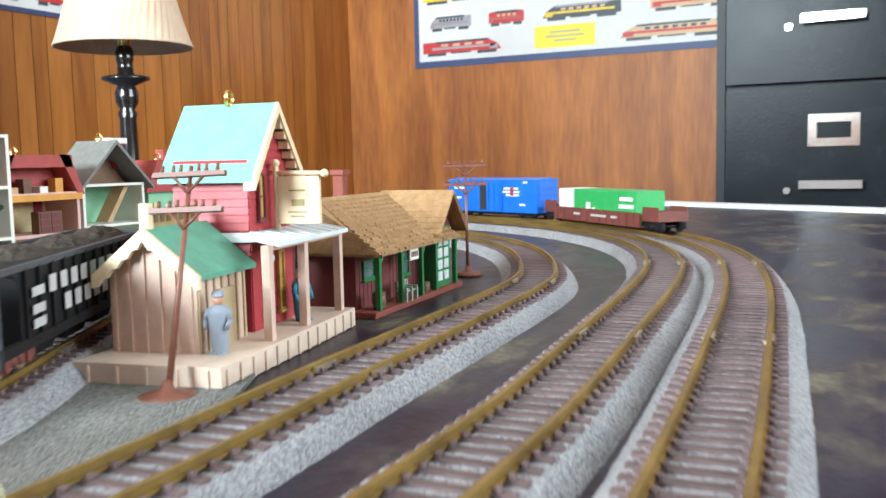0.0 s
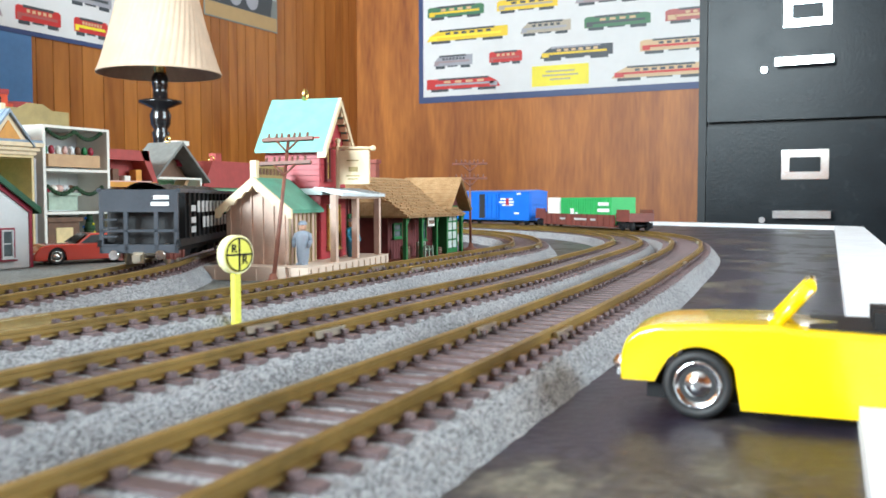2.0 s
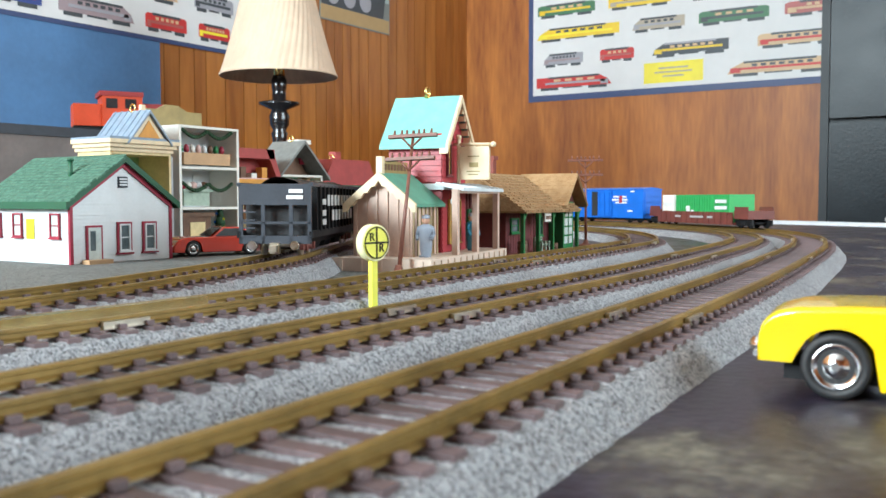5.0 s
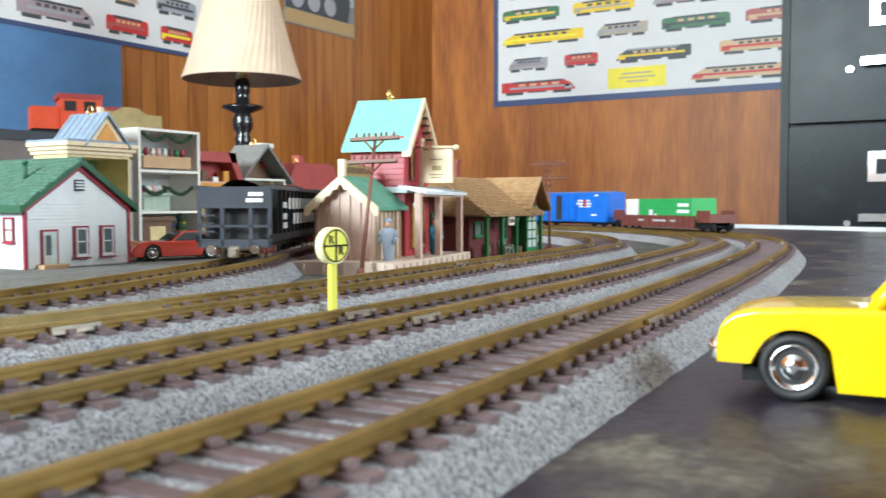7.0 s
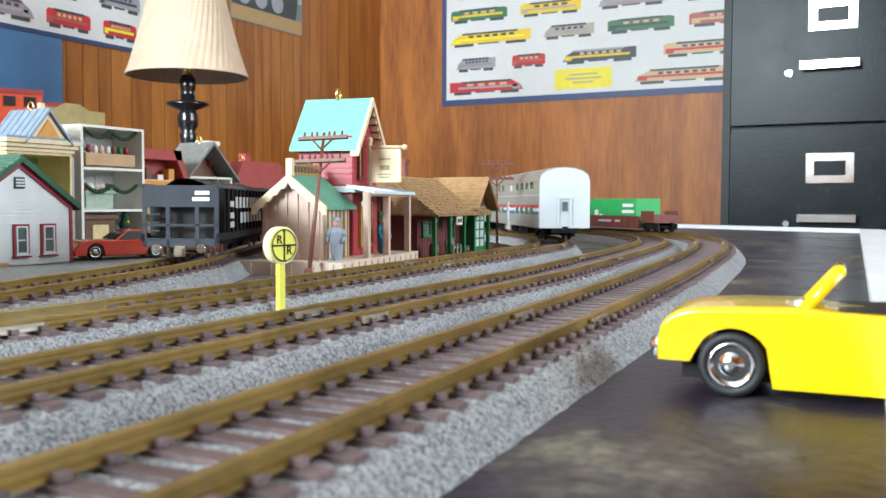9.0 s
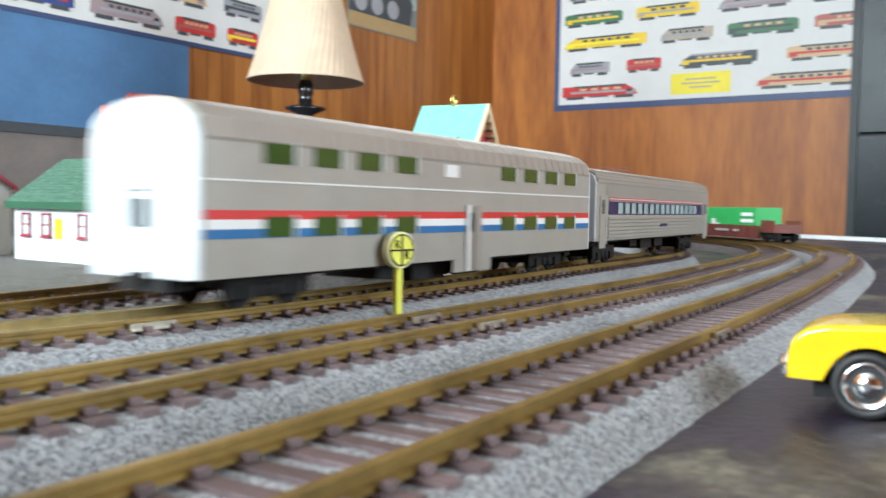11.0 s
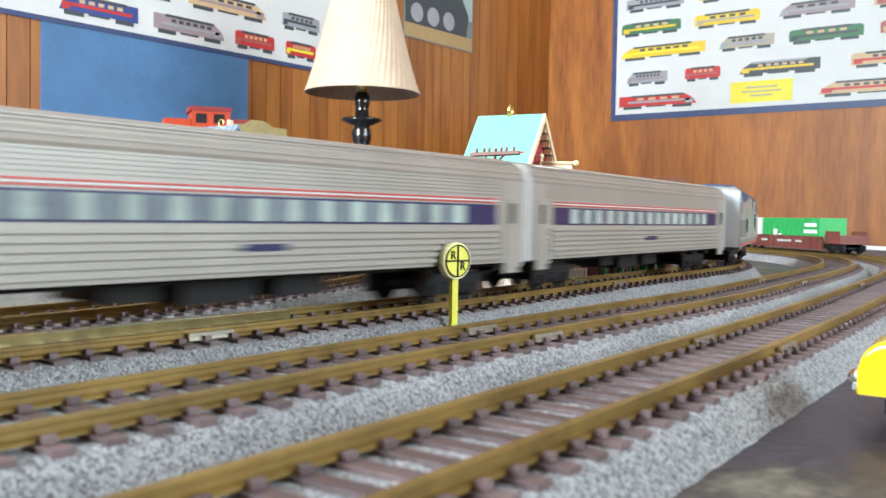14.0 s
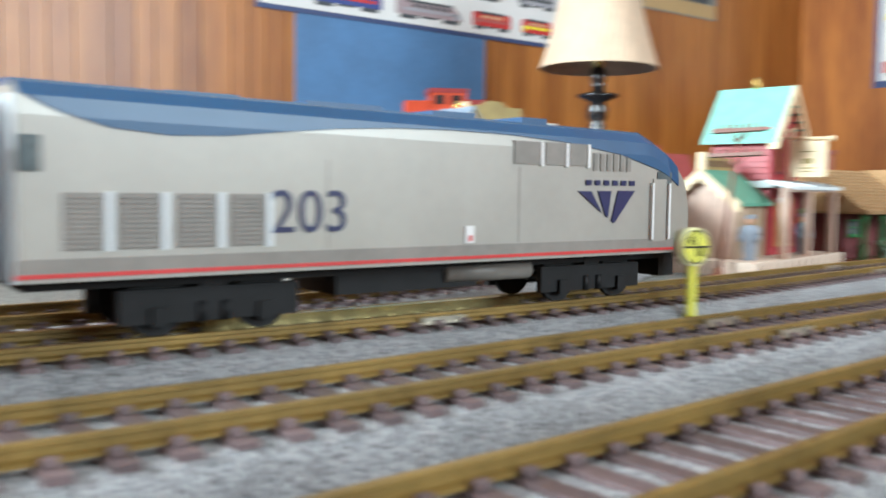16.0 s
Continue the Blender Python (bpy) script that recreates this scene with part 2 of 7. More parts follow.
def prism(bm, poly, axis, a, b, mi=0, m=None):
    """A solid from a 2D outline pushed along an axis from a to b. axis 'x': outline in (y, z); 'y': (x, z); 'z': (x, y)."""
    def put(u, v, w):
        c = Vector({'x': (w, u, v), 'y': (u, w, v), 'z': (u, v, w)}[axis])
        return bm.verts.new(m @ c if m is not None else c)
    lo = [put(u, v, a) for u, v in poly]
    hi = [put(u, v, b) for u, v in poly]
    n = len(poly)
    for i in range(n):
        bm.faces.new((lo[i], lo[(i + 1) % n], hi[(i + 1) % n], hi[i])).material_index = mi
    bm.faces.new(lo[::-1]).material_index = mi
    bm.faces.new(hi).material_index = mi


def loft(bm, rings, mi=0, close=True, smooth=True):
    vs = [[bm.verts.new(c) for c in r] for r in rings]
    n = len(vs[0])
    for a, b in zip(vs, vs[1:]):
        for i in range(n):
            f = bm.faces.new((a[i], a[(i + 1) % n], b[(i + 1) % n], b[i]))
            f.smooth, f.material_index = smooth, mi
    if close:
        bm.faces.new(vs[0][::-1]).material_index = mi
        bm.faces.new(vs[-1]).material_index = mi


def bevel(bm, w, seg=2):
    edges = [e for e in bm.edges if len(e.link_faces) == 2 and e.calc_face_angle(0) > 0.6]
    bmesh.ops.bevel(bm, geom=edges, offset=w, segments=seg, affect='EDGES', profile=0.6, clamp_overlap=True)


def mesh_of(name, bm, *mats):
    bmesh.ops.recalc_face_normals(bm, faces=bm.faces)
    me = bpy.data.meshes.new(name)
    bm.to_mesh(me)
    bm.free()
    for m in mats:
        me.materials.append(m)
    return me


def part(name, bm, material, parent, label="", m=None):
    ms = material if isinstance(material, (list, tuple)) else [material]
    ob = new(name, mesh_of(name, bm, *ms))
    ob.parent = parent
    if m is not None:
        ob.matrix_local = m
    if label:
        tagged(ob, label)
    return ob


def thing(name, m, label, category, group="", kind=""):
    ob = new(name)
    ob.empty_display_size = 0.01
    ob.matrix_world = m
    return tagged(ob, label, category, group, kind)


def solid(name, bm, material, label, category="", kind="structure", m=None):
    ms = material if isinstance(material, (list, tuple)) else [material]
    ob = new(name, mesh_of(name, bm, *ms))
    if m is not None:
        ob.matrix_world = m
    return tagged(ob, label, category, "", kind)


def B(*boxes, bev=0.0):
    bm = bmesh.new()
    for b in boxes:
        box(bm, *b)
    if bev:
        bevel(bm, bev)
    return bm


def text_mesh(s, size, depth=0.0002):
    """Writing in the built-in font as a mesh in the XZ plane, centred."""
    cu = bpy.data.curves.new("writing", 'FONT')
    cu.body, cu.size, cu.extrude, cu.align_x, cu.align_y = s, size, depth, 'CENTER', 'CENTER'
    ob = bpy.data.objects.new("writing", cu)
    scene.collection.objects.link(ob)
    me = bpy.data.meshes.new_from_object(ob)
    bpy.data.objects.remove(ob)
    bpy.data.curves.remove(cu)
    bm = bmesh.new()
    bm.from_mesh(me)
    bpy.data.meshes.remove(me)
    bm.transform(Matrix.Rotation(radians(90), 4, 'X'))
    return bm
# ---------- track lines ----------
CX, CY = -0.043, 0.291         # centre of the far curve
RAIL_Z = 0.0115


def spline(pts, n=12):
    """A smooth line through the points."""
    P = [np.array(p, float) for p in pts]
    P = [2 * P[0] - P[1]] + P + [2 * P[-1] - P[-2]]
    out = []
    for a, b, c, d in zip(P, P[1:], P[2:], P[3:]):
        for i in range(n):
            t = i / n
            out.append(0.5 * (2 * b + (c - a) * t + (2 * a - 5 * b + 4 * c - d) * t * t + (3 * b - a - 3 * c + d) * t ** 3))
    out.append(P[-2])
    return out


def resample(pts, step=0.004):
    P = np.array(pts, float)
    d = np.r_[0, np.cumsum(np.hypot(*np.diff(P, axis=0).T))]
    s = np.arange(0, d[-1], step)
    return np.c_[np.interp(s, d, P[:, 0]), np.interp(s, d, P[:, 1])]


def far_arc(r, a0, a1, cy=CY):
    return [(CX + r * math.cos(radians(a)), cy + r * math.sin(radians(a))) for a in np.arange(a0, a1, -2.0)]


def near_arc(cx, cy, r, a0, a1):
    return [(cx + r * math.cos(radians(a)), cy + r * math.sin(radians(a))) for a in np.arange(a0, a1, -3.0)]


# each line runs round the far curve and then towards the camera
LINE_A = resample([(-0.413, -0.3), (-0.413, 0.22)] + far_arc(0.37, 178, 30, 0.236) + spline([(0.281, 0.415), (0.3055, 0.364), (0.3265, 0.30), (0.3368, 0.2), (0.3425, 0.12), (0.3482, 0.06), (0.3530, 0.0), (0.3550, -0.06), (0.3550, -0.13), (0.353, -0.2), (0.348, -0.30)]) + near_arc(-0.024, -0.31, 0.372, -2, -178))
LINE_B = resample(far_arc(0.421, 150, 13) + spline([(0.3700, 0.378), (0.3785, 0.328), (0.3860, 0.27), (0.3932, 0.2), (0.3985, 0.15), (0.4030, 0.1), (0.4055, 0.04), (0.4075, -0.03), (0.4095, -0.10), (0.412, -0.16), (0.412, -0.30)]) + near_arc(-0.05, -0.31, 0.462, -2, -60))
LINE_C = resample(far_arc(0.459, 150, 11) + spline([(0.4090, 0.372), (0.4160, 0.335), (0.4215, 0.30), (0.4280, 0.25), (0.4333, 0.2), (0.4437, 0.1), (0.4517, 0.0), (0.4577, -0.1), (0.4609, -0.16), (0.466, -0.3), (0.462, -0.45)]) + near_arc(-0.038, -0.45, 0.5, -2, -40))
LINE_D = resample(spline([(0.0971, 0.351), (0.1661, 0.2314), (0.2379, 0.1091), (0.2751, 0.0456), (0.3032, -0.0262), (0.3198, -0.0814), (0.329, -0.1642), (0.3271, -0.293), (0.2995, -0.431)]))

# the board lies a little above the datum; the town on it is drawn about this pivot and stands at 0.92 of its drawn size
PIVOT = Vector((0.524, -0.212, 0.036))
TOWN = Matrix.Translation(PIVOT) @ Matrix.Scale(0.92, 4) @ Matrix.Translation(-PIVOT)
GROUND = 0.0029

# ---------- the room ----------
def room():
    # floor, ceiling
    bm = B((-0.96, 2.4, -2.2, 2.12, -0.80, -0.75))
    solid("floor", bm, M_FLOOR, "beige carpet floor under the layout table", "floor")
    bm = B((-0.96, 2.4, -2.2, 2.12, 1.65, 1.72))
    solid("ceiling", bm, M_CEIL, "plain white ceiling", "ceiling")
    # backing walls
    # dark backing colour stands for the shade in the grooves between planks
    dark = mat("groove_shade_colour", (0.07, 0.028, 0.012), 0.6, 0, 0.3, 40)
    wn = solid("wall_north", B((-0.96, 2.4, 2.006, 2.12, -0.75, 1.65)), dark, "varnished wood panelled wall with a train poster", "wall")
    ww = solid("wall_west", B((-0.96, -0.846, -2.08, 2.006, -0.75, 1.65)), dark, "varnished wood strip panelled wall", "wall")
    # south wall with its window opening, east wall with its window opening
    bm = B((-0.846, 2.28, -2.12, -2.0, -0.75, 0.25), (-0.846, 2.28, -2.12, -2.0, 1.35, 1.65), (0.4, 2.28, -2.12, -2.0, 0.25, 1.35))
    solid("wall_south", bm, M_PANEL, "varnished wood wall with a wide window", "wall")
    bm = B((2.2, 2.32, -2.0, 2.006, -0.75, 0.25), (2.2, 2.32, -2.0, 2.006, 1.25, 1.65), (2.2, 2.32, -2.0, 0.0, 0.25, 1.25), (2.2, 2.32, 1.5, 2.006, 0.25, 1.25))
    solid("wall_east", bm, M_PANEL, "varnished wood wall with a window", "wall")
    # wide boards on the north wall
    x = -0.845
    rnd = random.Random(3)
    while x < 2.28:
        w = 1.22
        x1 = min(x + w, 2.28)
        bm = B((0.0006, x1 - x - 0.0006, -0.008, 0, -0.75, 1.65))
        ob = part("plank", bm, M_PANEL, wn, m=pose(x, 2.006, 0))
        x = x1
    # narrow strips on the west wall
    y = -2.0
    while y < 1.99:
        w = rnd.choice((0.036, 0.036, 0.05, 0.03))
        y1 = min(y + w, 1.997)
        bm = B((0, 0.008, 0.0008, y1 - y - 0.0008, -0.75, 1.65))
        ob = part("plank", bm, M_PANEL2, ww, m=pose(-0.846, y, 0))
        y = y1
    # windows
    for k, (m, w, h) in enumerate(((pose(-0.35, -2.06, 0.80, 0, 0, 0), 1.5, 1.1), (pose(2.26, 0.75, 0.75, 0, 0, 90), 1.5, 1.0)), 1):
        win = thing("window_%d" % k, m, "white framed window letting in daylight", "window", "", "structure")
        for bx in ((-w / 2, w / 2, -0.03, 0.03, -h / 2, -h / 2 + 0.05), (-w / 2, w / 2, -0.03, 0.03, h / 2 - 0.05, h / 2), (-w / 2, -w / 2 + 0.05, -0.03, 0.03, -h / 2 + 0.05, h / 2 - 0.05), (w / 2 - 0.05, w / 2, -0.03, 0.03, -h / 2 + 0.05, h / 2 - 0.05), (-0.02, 0.02, -0.03, 0.03, -h / 2 + 0.05, h / 2 - 0.05)):
            part("frame", B(bx, bev=0.004), M_WHITE, win)


room()


# ---------- the layout table ----------
def table():
    g = GROUND
    top = [(-0.80, -1.2), (0.575, -1.2), (0.543, -0.431), (0.4637, 0.9214), (0.263, 1.0364), (0.097, 1.119), (-0.80, 1.19)]
    bm = bmesh.new()
    prism(bm, top, 'z', g - 0.02, g)
    t = thing("layout_table", pose(0, 0, 0), "dark violet painted layout table with dusty patches and white edge boards", "table")
    part("tabletop", bm, M_TABLE, t)
    # edge boards: right side, and the far side just outside the top
    for p, q, side in (((0.543, -0.431), (0.4637, 0.9214), -1), ((0.479, 0.945), (0.097, 1.150), 1)):
        p, q = Vector((*p, 0)), Vector((*q, 0))
        d = q - p
        bm = B((-0.009, d.length, -0.03 if side < 0 else 0, 0 if side < 0 else 0.031, g - 0.05, g + 0.0042), bev=0.0014)
        part("edge_board", bm, M_WTRIM, t, m=Matrix.Translation(p) @ Matrix.Rotation(math.atan2(d.y, d.x), 4, 'Z'))
    for x in (-0.72, 0.36):
        for y in (-1.1, 0.9):
            part("leg", B((x - 0.035, x + 0.035, y - 0.035, y + 0.035, -0.75, g - 0.02), bev=0.003), M_PANEL, t)


table()


# ---------- tracks ----------
def frames_along(line):
    P = np.array(line)
    T = np.gradient(P, axis=0)
    T /= np.linalg.norm(T, axis=1)[:, None]
    N = np.c_[-T[:, 1], T[:, 0]]
    return P, T, N


def sweep(line, section, caps=True):
    """A section of (offset, height) pairs carried along a line."""
    P, T, N = frames_along(line)
    bm = bmesh.new()
    rings = []
    for p, n in zip(P, N):
        rings.append([bm.verts.new((p[0] + n[0] * o, p[1] + n[1] * o, z)) for o, z in section])
    k = len(section)
    for a, b in zip(rings, rings[1:]):
        for i in range(k):
            bm.faces.new((a[i], b[i], b[(i + 1) % k], a[(i + 1) % k]))
    bm.faces.new(rings[0])
    bm.faces.new(rings[-1][::-1])
    return bm


def track(name, line, label, near=(-0.30, 0.30), seed=1, shoulder=0.0195, joints=(), lift=0.0):
    t = thing(name, pose(0, 0, lift), label, "railway track", "tracks of the model railway")
    g = 0.0165 / 2 + 0.0005
    rnd = random.Random(seed)
    # ballasted bed with an uneven, grainy surface
    P, T, N = frames_along(line[::1])
    bm = bmesh.new()
    prof = []
    for o in np.linspace(-shoulder - 0.004, shoulder + 0.004, 29):
        a = abs(o)
        top = 0.0083
        flat = shoulder - 0.0048
        z = top if a < flat else top - (top - GROUND) * (a - flat) / (shoulder - flat)
        prof.append((o, z))
    rows = []
    for p, n in zip(P, N):
        r = []
        for o, z in prof:
            edge = 0.0003 if abs(o) < shoulder else 0.0
            w = 0.00022
            r.append(bm.verts.new((p[0] + n[0] * o + rnd.uniform(-edge, edge), p[1] + n[1] * o, max(0.0004, z + rnd.uniform(-w, w) * (z > 0.0005)))))
        rows.append(r)
    for a, b in zip(rows, rows[1:]):
        for i in range(len(prof) - 1):
            bm.faces.new((a[i], b[i], b[i + 1], a[i + 1])).smooth = True
    part("ballast_bed", bm, M_BALLAST, t, "grey crushed-stone ballast bed")
    # rails
    for s in (-1, 1):
        c = s * g
        sec = [(c - 0.0013, 0.0091), (c + 0.0013, 0.0091), (c + 0.0013, 0.0095), (c + 0.00035, 0.0099), (c + 0.00035, 0.0107), (c + 0.0007, 0.0109), (c + 0.0007, RAIL_Z), (c - 0.0007, RAIL_Z), (c - 0.0007, 0.0109), (c - 0.00035, 0.0107), (c - 0.00035, 0.0099), (c - 0.0013, 0.0095)]
        part("rail", sweep(line, sec), M_RAIL, t, "brass-coloured rail")
    # ties, with moulded spike heads
    tb = B((-0.0015, 0.0015, -0.0141, 0.0141, 0.0070, 0.0090))
    for s in (-1, 1):
        for o in (-0.0021, 0.0021):
            box(tb, -0.0008, 0.0008, s * g + o - 0.0006, s * g + o + 0.0006, 0.0091, 0.0101)
    tie_me = mesh_of("tie", tb, M_TIE)
    step = 0.0068
    d = np.r_[0, np.cumsum(np.hypot(*np.diff(P, axis=0).T))]
    rest = bmesh.new()
    count = 0
    for s in np.arange(0.003, d[-1], step):
        x, y = np.interp(s, d, P[:, 0]), np.interp(s, d, P[:, 1])
        tx, ty = np.interp(s, d, T[:, 0]), np.interp(s, d, T[:, 1])
        m = pose(x, y, 0) @ Matrix.Rotation(math.atan2(ty, tx) + rnd.uniform(-0.02, 0.02), 4, 'Z')
        if near[0] < y < near[1] and x > 0.2 and count < 95:
            ob = new("tie", tie_me)
            ob.parent, ob.matrix_local = t, m
            count += 1
        else:
            box(rest, -0.0015, 0.0015, -0.0141, 0.0141, 0.0070, 0.0090, m)
    ob = part("tie_run", rest, M_TIE, t)
    tagged(ob, "brown ties farther along", kind="stuff")
    # rail joiners
    jb = B((-0.0058, 0.0058, -0.0019, 0.0019, 0.0092, 0.0096), (-0.0058, 0.0058, 0.0006, 0.0017, 0.0092, 0.0108), (-0.0058, 0.0058, -0.0017, -0.0006, 0.0092, 0.0108))
    jme = mesh_of("rail_joiner", jb, M_JOINER)
    for y0 in joints:
        i = min(range(len(P)), key=lambda k: abs(P[k][1] - y0) + (9 if P[k][0] < 0.2 else 0))
        for s in (-1, 1):
            ob = new("rail_joiner", jme)
            ob.parent = t
            ob.matrix_local = pose(P[i][0] + N[i][0] * s * g, P[i][1] + N[i][1] * s * g, 0.0) @ Matrix.Rotation(math.atan2(T[i][1], T[i][0]), 4, 'Z')
    return t


TRK_A = track("railway_track", LINE_A, "inner main track with brass rails on a grey ballast bed", seed=1, joints=(-0.09, 0.12, 0.30))
TRK_B = track("railway_track", LINE_B, "middle track with brass rails on a grey ballast bed", seed=2, joints=(-0.04, 0.19, 0.39))
TRK_C = track("railway_track", LINE_C, "outer track with brass rails on a grey ballast bed", seed=3, joints=(-0.02, 0.2, 0.40))
TRK_D = track("railway_track", LINE_D, "siding track that carries the hopper wagon", seed=4, joints=(0.1,), lift=0.002)


def guard_rail():
    """The polished rail lying in the inner main track, near the switch."""
    P = LINE_A
    sel = P[(P[:, 0] > 0.3) & (P[:, 1] > -0.14) & (P[:, 1] < -0.055)]
    c = -0.0052
    bm = sweep(sel, [(c - 0.0009, 0.0093), (c + 0.0009, 0.0093), (c + 0.0009, RAIL_Z + 0.0002), (c - 0.0009, RAIL_Z + 0.0002)])
    part("guard_rail", bm, M_BRIGHT, TRK_A, "polished guard rail")


guard_rail()


def ground_patch():
    """Grey ground cover under the houses."""
    bm = bmesh.new()
    rnd = random.Random(5)
    edge = [(0.335, -0.16), (0.331, -0.05), (0.324, 0.04), (0.310, 0.10), (0.296, 0.135), (0.262, 0.20), (0.20, 0.27), (0.15, 0.36), (0.02, 0.52), (-0.30, 0.52), (-0.36, 0.2), (-0.36, -0.16)]
    prism(bm, [(x + rnd.uniform(-0.003, 0.003), y) for x, y in edge], 'z', 0.0002, 0.0016)
    solid("ground", bm, M_GROUND, "grey gritty ground cover under the small houses", "ground", m=TOWN)


ground_patch()

# ---------- things ----------
def MM(*boxes, bev=0.0):
    """Boxes given in millimetres."""
    return B(*[tuple(v * 0.001 for v in b) for b in boxes], bev=bev * 0.001)


def mmpoly(*pts):
    return [(a * 0.001, b * 0.001) for a, b in pts]


def pr(poly, axis, a, b):
    bm = bmesh.new()
    prism(bm, mmpoly(*poly), axis, a * 0.001, b * 0.001)
    return bm


P_RED = mat("red_painted_siding", (0.36, 0.035, 0.045), 0.5, 0, 0.12, 120, 0.1, 900)
P_TEAL = mat("teal_painted_roof", (0.19, 0.52, 0.45), 0.55, 0, 0.10, 150, 0.35, 1500)
P_TEAL2 = mat("green_painted_roof", (0.10, 0.30, 0.21), 0.55, 0, 0.15, 150, 0.3, 1500)
P_CREAM = mat("cream_paint", (0.72, 0.58, 0.38), 0.5, 0, 0.08, 150)
P_PINKWOOD = mat("pale_tan_boards", (0.58, 0.42, 0.34), 0.55, 0, 0.1, 120)
P_TAN = mat("tan_boards", (0.42, 0.33, 0.19), 0.55, 0, 0.12, 120)
P_PLAT = mat("pale_platform_paint", (0.66, 0.52, 0.42), 0.5, 0, 0.08, 100)
P_PORCH = mat("bluish_white_paint", (0.62, 0.68, 0.70), 0.5, 0, 0.08, 100)
P_WIN = mat("ochre_window", (0.45, 0.28, 0.08), 0.3, 0, 0.25, 300)
P_GREYBLUE = mat("grey_blue_clothing", (0.25, 0.29, 0.35), 0.55, 0, 0.1, 200)
P_TEALC = mat("teal_clothing", (0.02, 0.20, 0.30), 0.5, 0, 0.12, 200)
P_SKIN = mat("painted_flesh", (0.55, 0.30, 0.20), 0.5, 0, 0.1, 200)
P_POLE = mat("brown_plastic_pole", (0.16, 0.055, 0.035), 0.42, 0, 0.15, 150)
P_SHINGLE = mat("brown_shingles", (0.30, 0.17, 0.07), 0.85, 0, 0.45, 260, 0.9, 900, color2=(0.42, 0.26, 0.13))
P_MAROON = mat("maroon_boards", (0.14, 0.03, 0.032), 0.6, 0, 0.18, 150)
P_GREEN = mat("green_trim", (0.015, 0.16, 0.05), 0.45, 0, 0.12, 150)
P_BRICKBASE = mat("red_brown_base", (0.22, 0.055, 0.04), 0.7, 0, 0.2, 200, 0.3, 900)
P_SIDING = mat("white_grey_siding", (0.66, 0.69, 0.70), 0.5, 0, 0.05, 80)
P_GSHINGLE = mat("green_shingles", (0.04, 0.11, 0.075), 0.85, 0, 0.35, 350, 0.9, 1200, color2=(0.10, 0.22, 0.155))
P_DGREEN = mat("dark_green_trim", (0.012, 0.085, 0.04), 0.5, 0, 0.1, 100)
P_CRIMSON = mat("crimson_trim", (0.30, 0.02, 0.045), 0.45, 0, 0.1, 100)
P_PANE = mat("dark_window_pane", (0.10, 0.13, 0.14), 0.12, 0, 0.3, 200)
P_LPANE = mat("pale_window_pane", (0.55, 0.62, 0.60), 0.15, 0, 0.15, 200)
P_YEL = mat("yellow_sticker", (0.85, 0.75, 0.02), 0.5, 0, 0.05)
P_SIGN = mat("yellow_sign_plastic", (0.80, 0.78, 0.10), 0.4, 0, 0.06, 100)
P_SIGNPALE = mat("pale_yellow_rim", (0.84, 0.82, 0.48), 0.4, 0, 0.05, 100)
P_CARYEL = mat("yellow_car_paint", (0.74, 0.50, 0.0), 0.22, 0, 0.04, 40, coat=0.8)
P_CARRED = mat("orange_red_car_paint", (0.62, 0.045, 0.02), 0.25, 0, 0.05, 40, coat=0.7)
P_TYRE = mat("black_tyre", (0.012, 0.012, 0.013), 0.6, 0, 0.2, 200)
P_CARGLASS = mat("dark_car_glass", (0.02, 0.022, 0.025), 0.08, 0, 0.2)
P_AMBER = mat("amber_windscreen", (0.55, 0.45, 0.12), 0.12, 0, 0.1)
P_HOP = mat("black_wagon_paint", (0.012, 0.012, 0.013), 0.6, 0, 0.15, 100, spec=0.15)
P_HOPEND = mat("grey_wagon_paint", (0.050, 0.056, 0.068), 0.5, 0, 0.12, 100, spec=0.25)
P_LETTER = mat("white_lettering", (0.70, 0.70, 0.70), 0.5, 0, 0.1)
P_GLETTER = mat("grey_lettering", (0.42, 0.42, 0.42), 0.5, 0, 0.1)
P_COAL = mat("brown_black_coal", (0.035, 0.026, 0.020), 0.8, 0, 0.5, 300, 1.0, 600)
P_BLUE = mat("blue_wagon_paint", (0.006, 0.13, 0.55), 0.38, 0, 0.08, 80)
P_CGREEN = mat("green_container_paint", (0.03, 0.33, 0.09), 0.45, 0, 0.08, 80)
P_RUST = mat("brown_red_wagon_paint", (0.15, 0.04, 0.03), 0.55, 0, 0.18, 100)
P_TREE = mat("dark_green_needles", (0.02, 0.06, 0.025), 0.8, 0, 0.4, 300)
P_BROWNFIG = mat("brown_wood", (0.14, 0.07, 0.04), 0.6, 0, 0.2, 200)
P_PEWTER = mat("pale_green_bench_metal", (0.33, 0.42, 0.34), 0.5, 0.2, 0.2, 200)
P_IVORY = mat("ivory_paint", (0.74, 0.72, 0.66), 0.5, 0, 0.05, 80)
P_ROSE = mat("rose_red_roof", (0.35, 0.055, 0.05), 0.55, 0, 0.12, 150, 0.2, 900)
P_SLATE = mat("grey_slate_roof", (0.17, 0.175, 0.165), 0.6, 0, 0.15, 200, 0.3, 900)
P_BSLATE = mat("blue_slate_roof", (0.22, 0.29, 0.37), 0.5, 0, 0.12, 150, 0.2, 900)
P_MINT = mat("mint_green_wall", (0.25, 0.52, 0.33), 0.5, 0, 0.1, 100)
P_ORANGE = mat("orange_ochre_paint", (0.62, 0.28, 0.05), 0.5, 0, 0.12, 100)
P_YCREAM = mat("yellow_cream_wall", (0.66, 0.52, 0.27), 0.55, 0, 0.15, 100)
P_PINK = mat("pink_interior", (0.62, 0.40, 0.36), 0.5, 0, 0.1, 100)
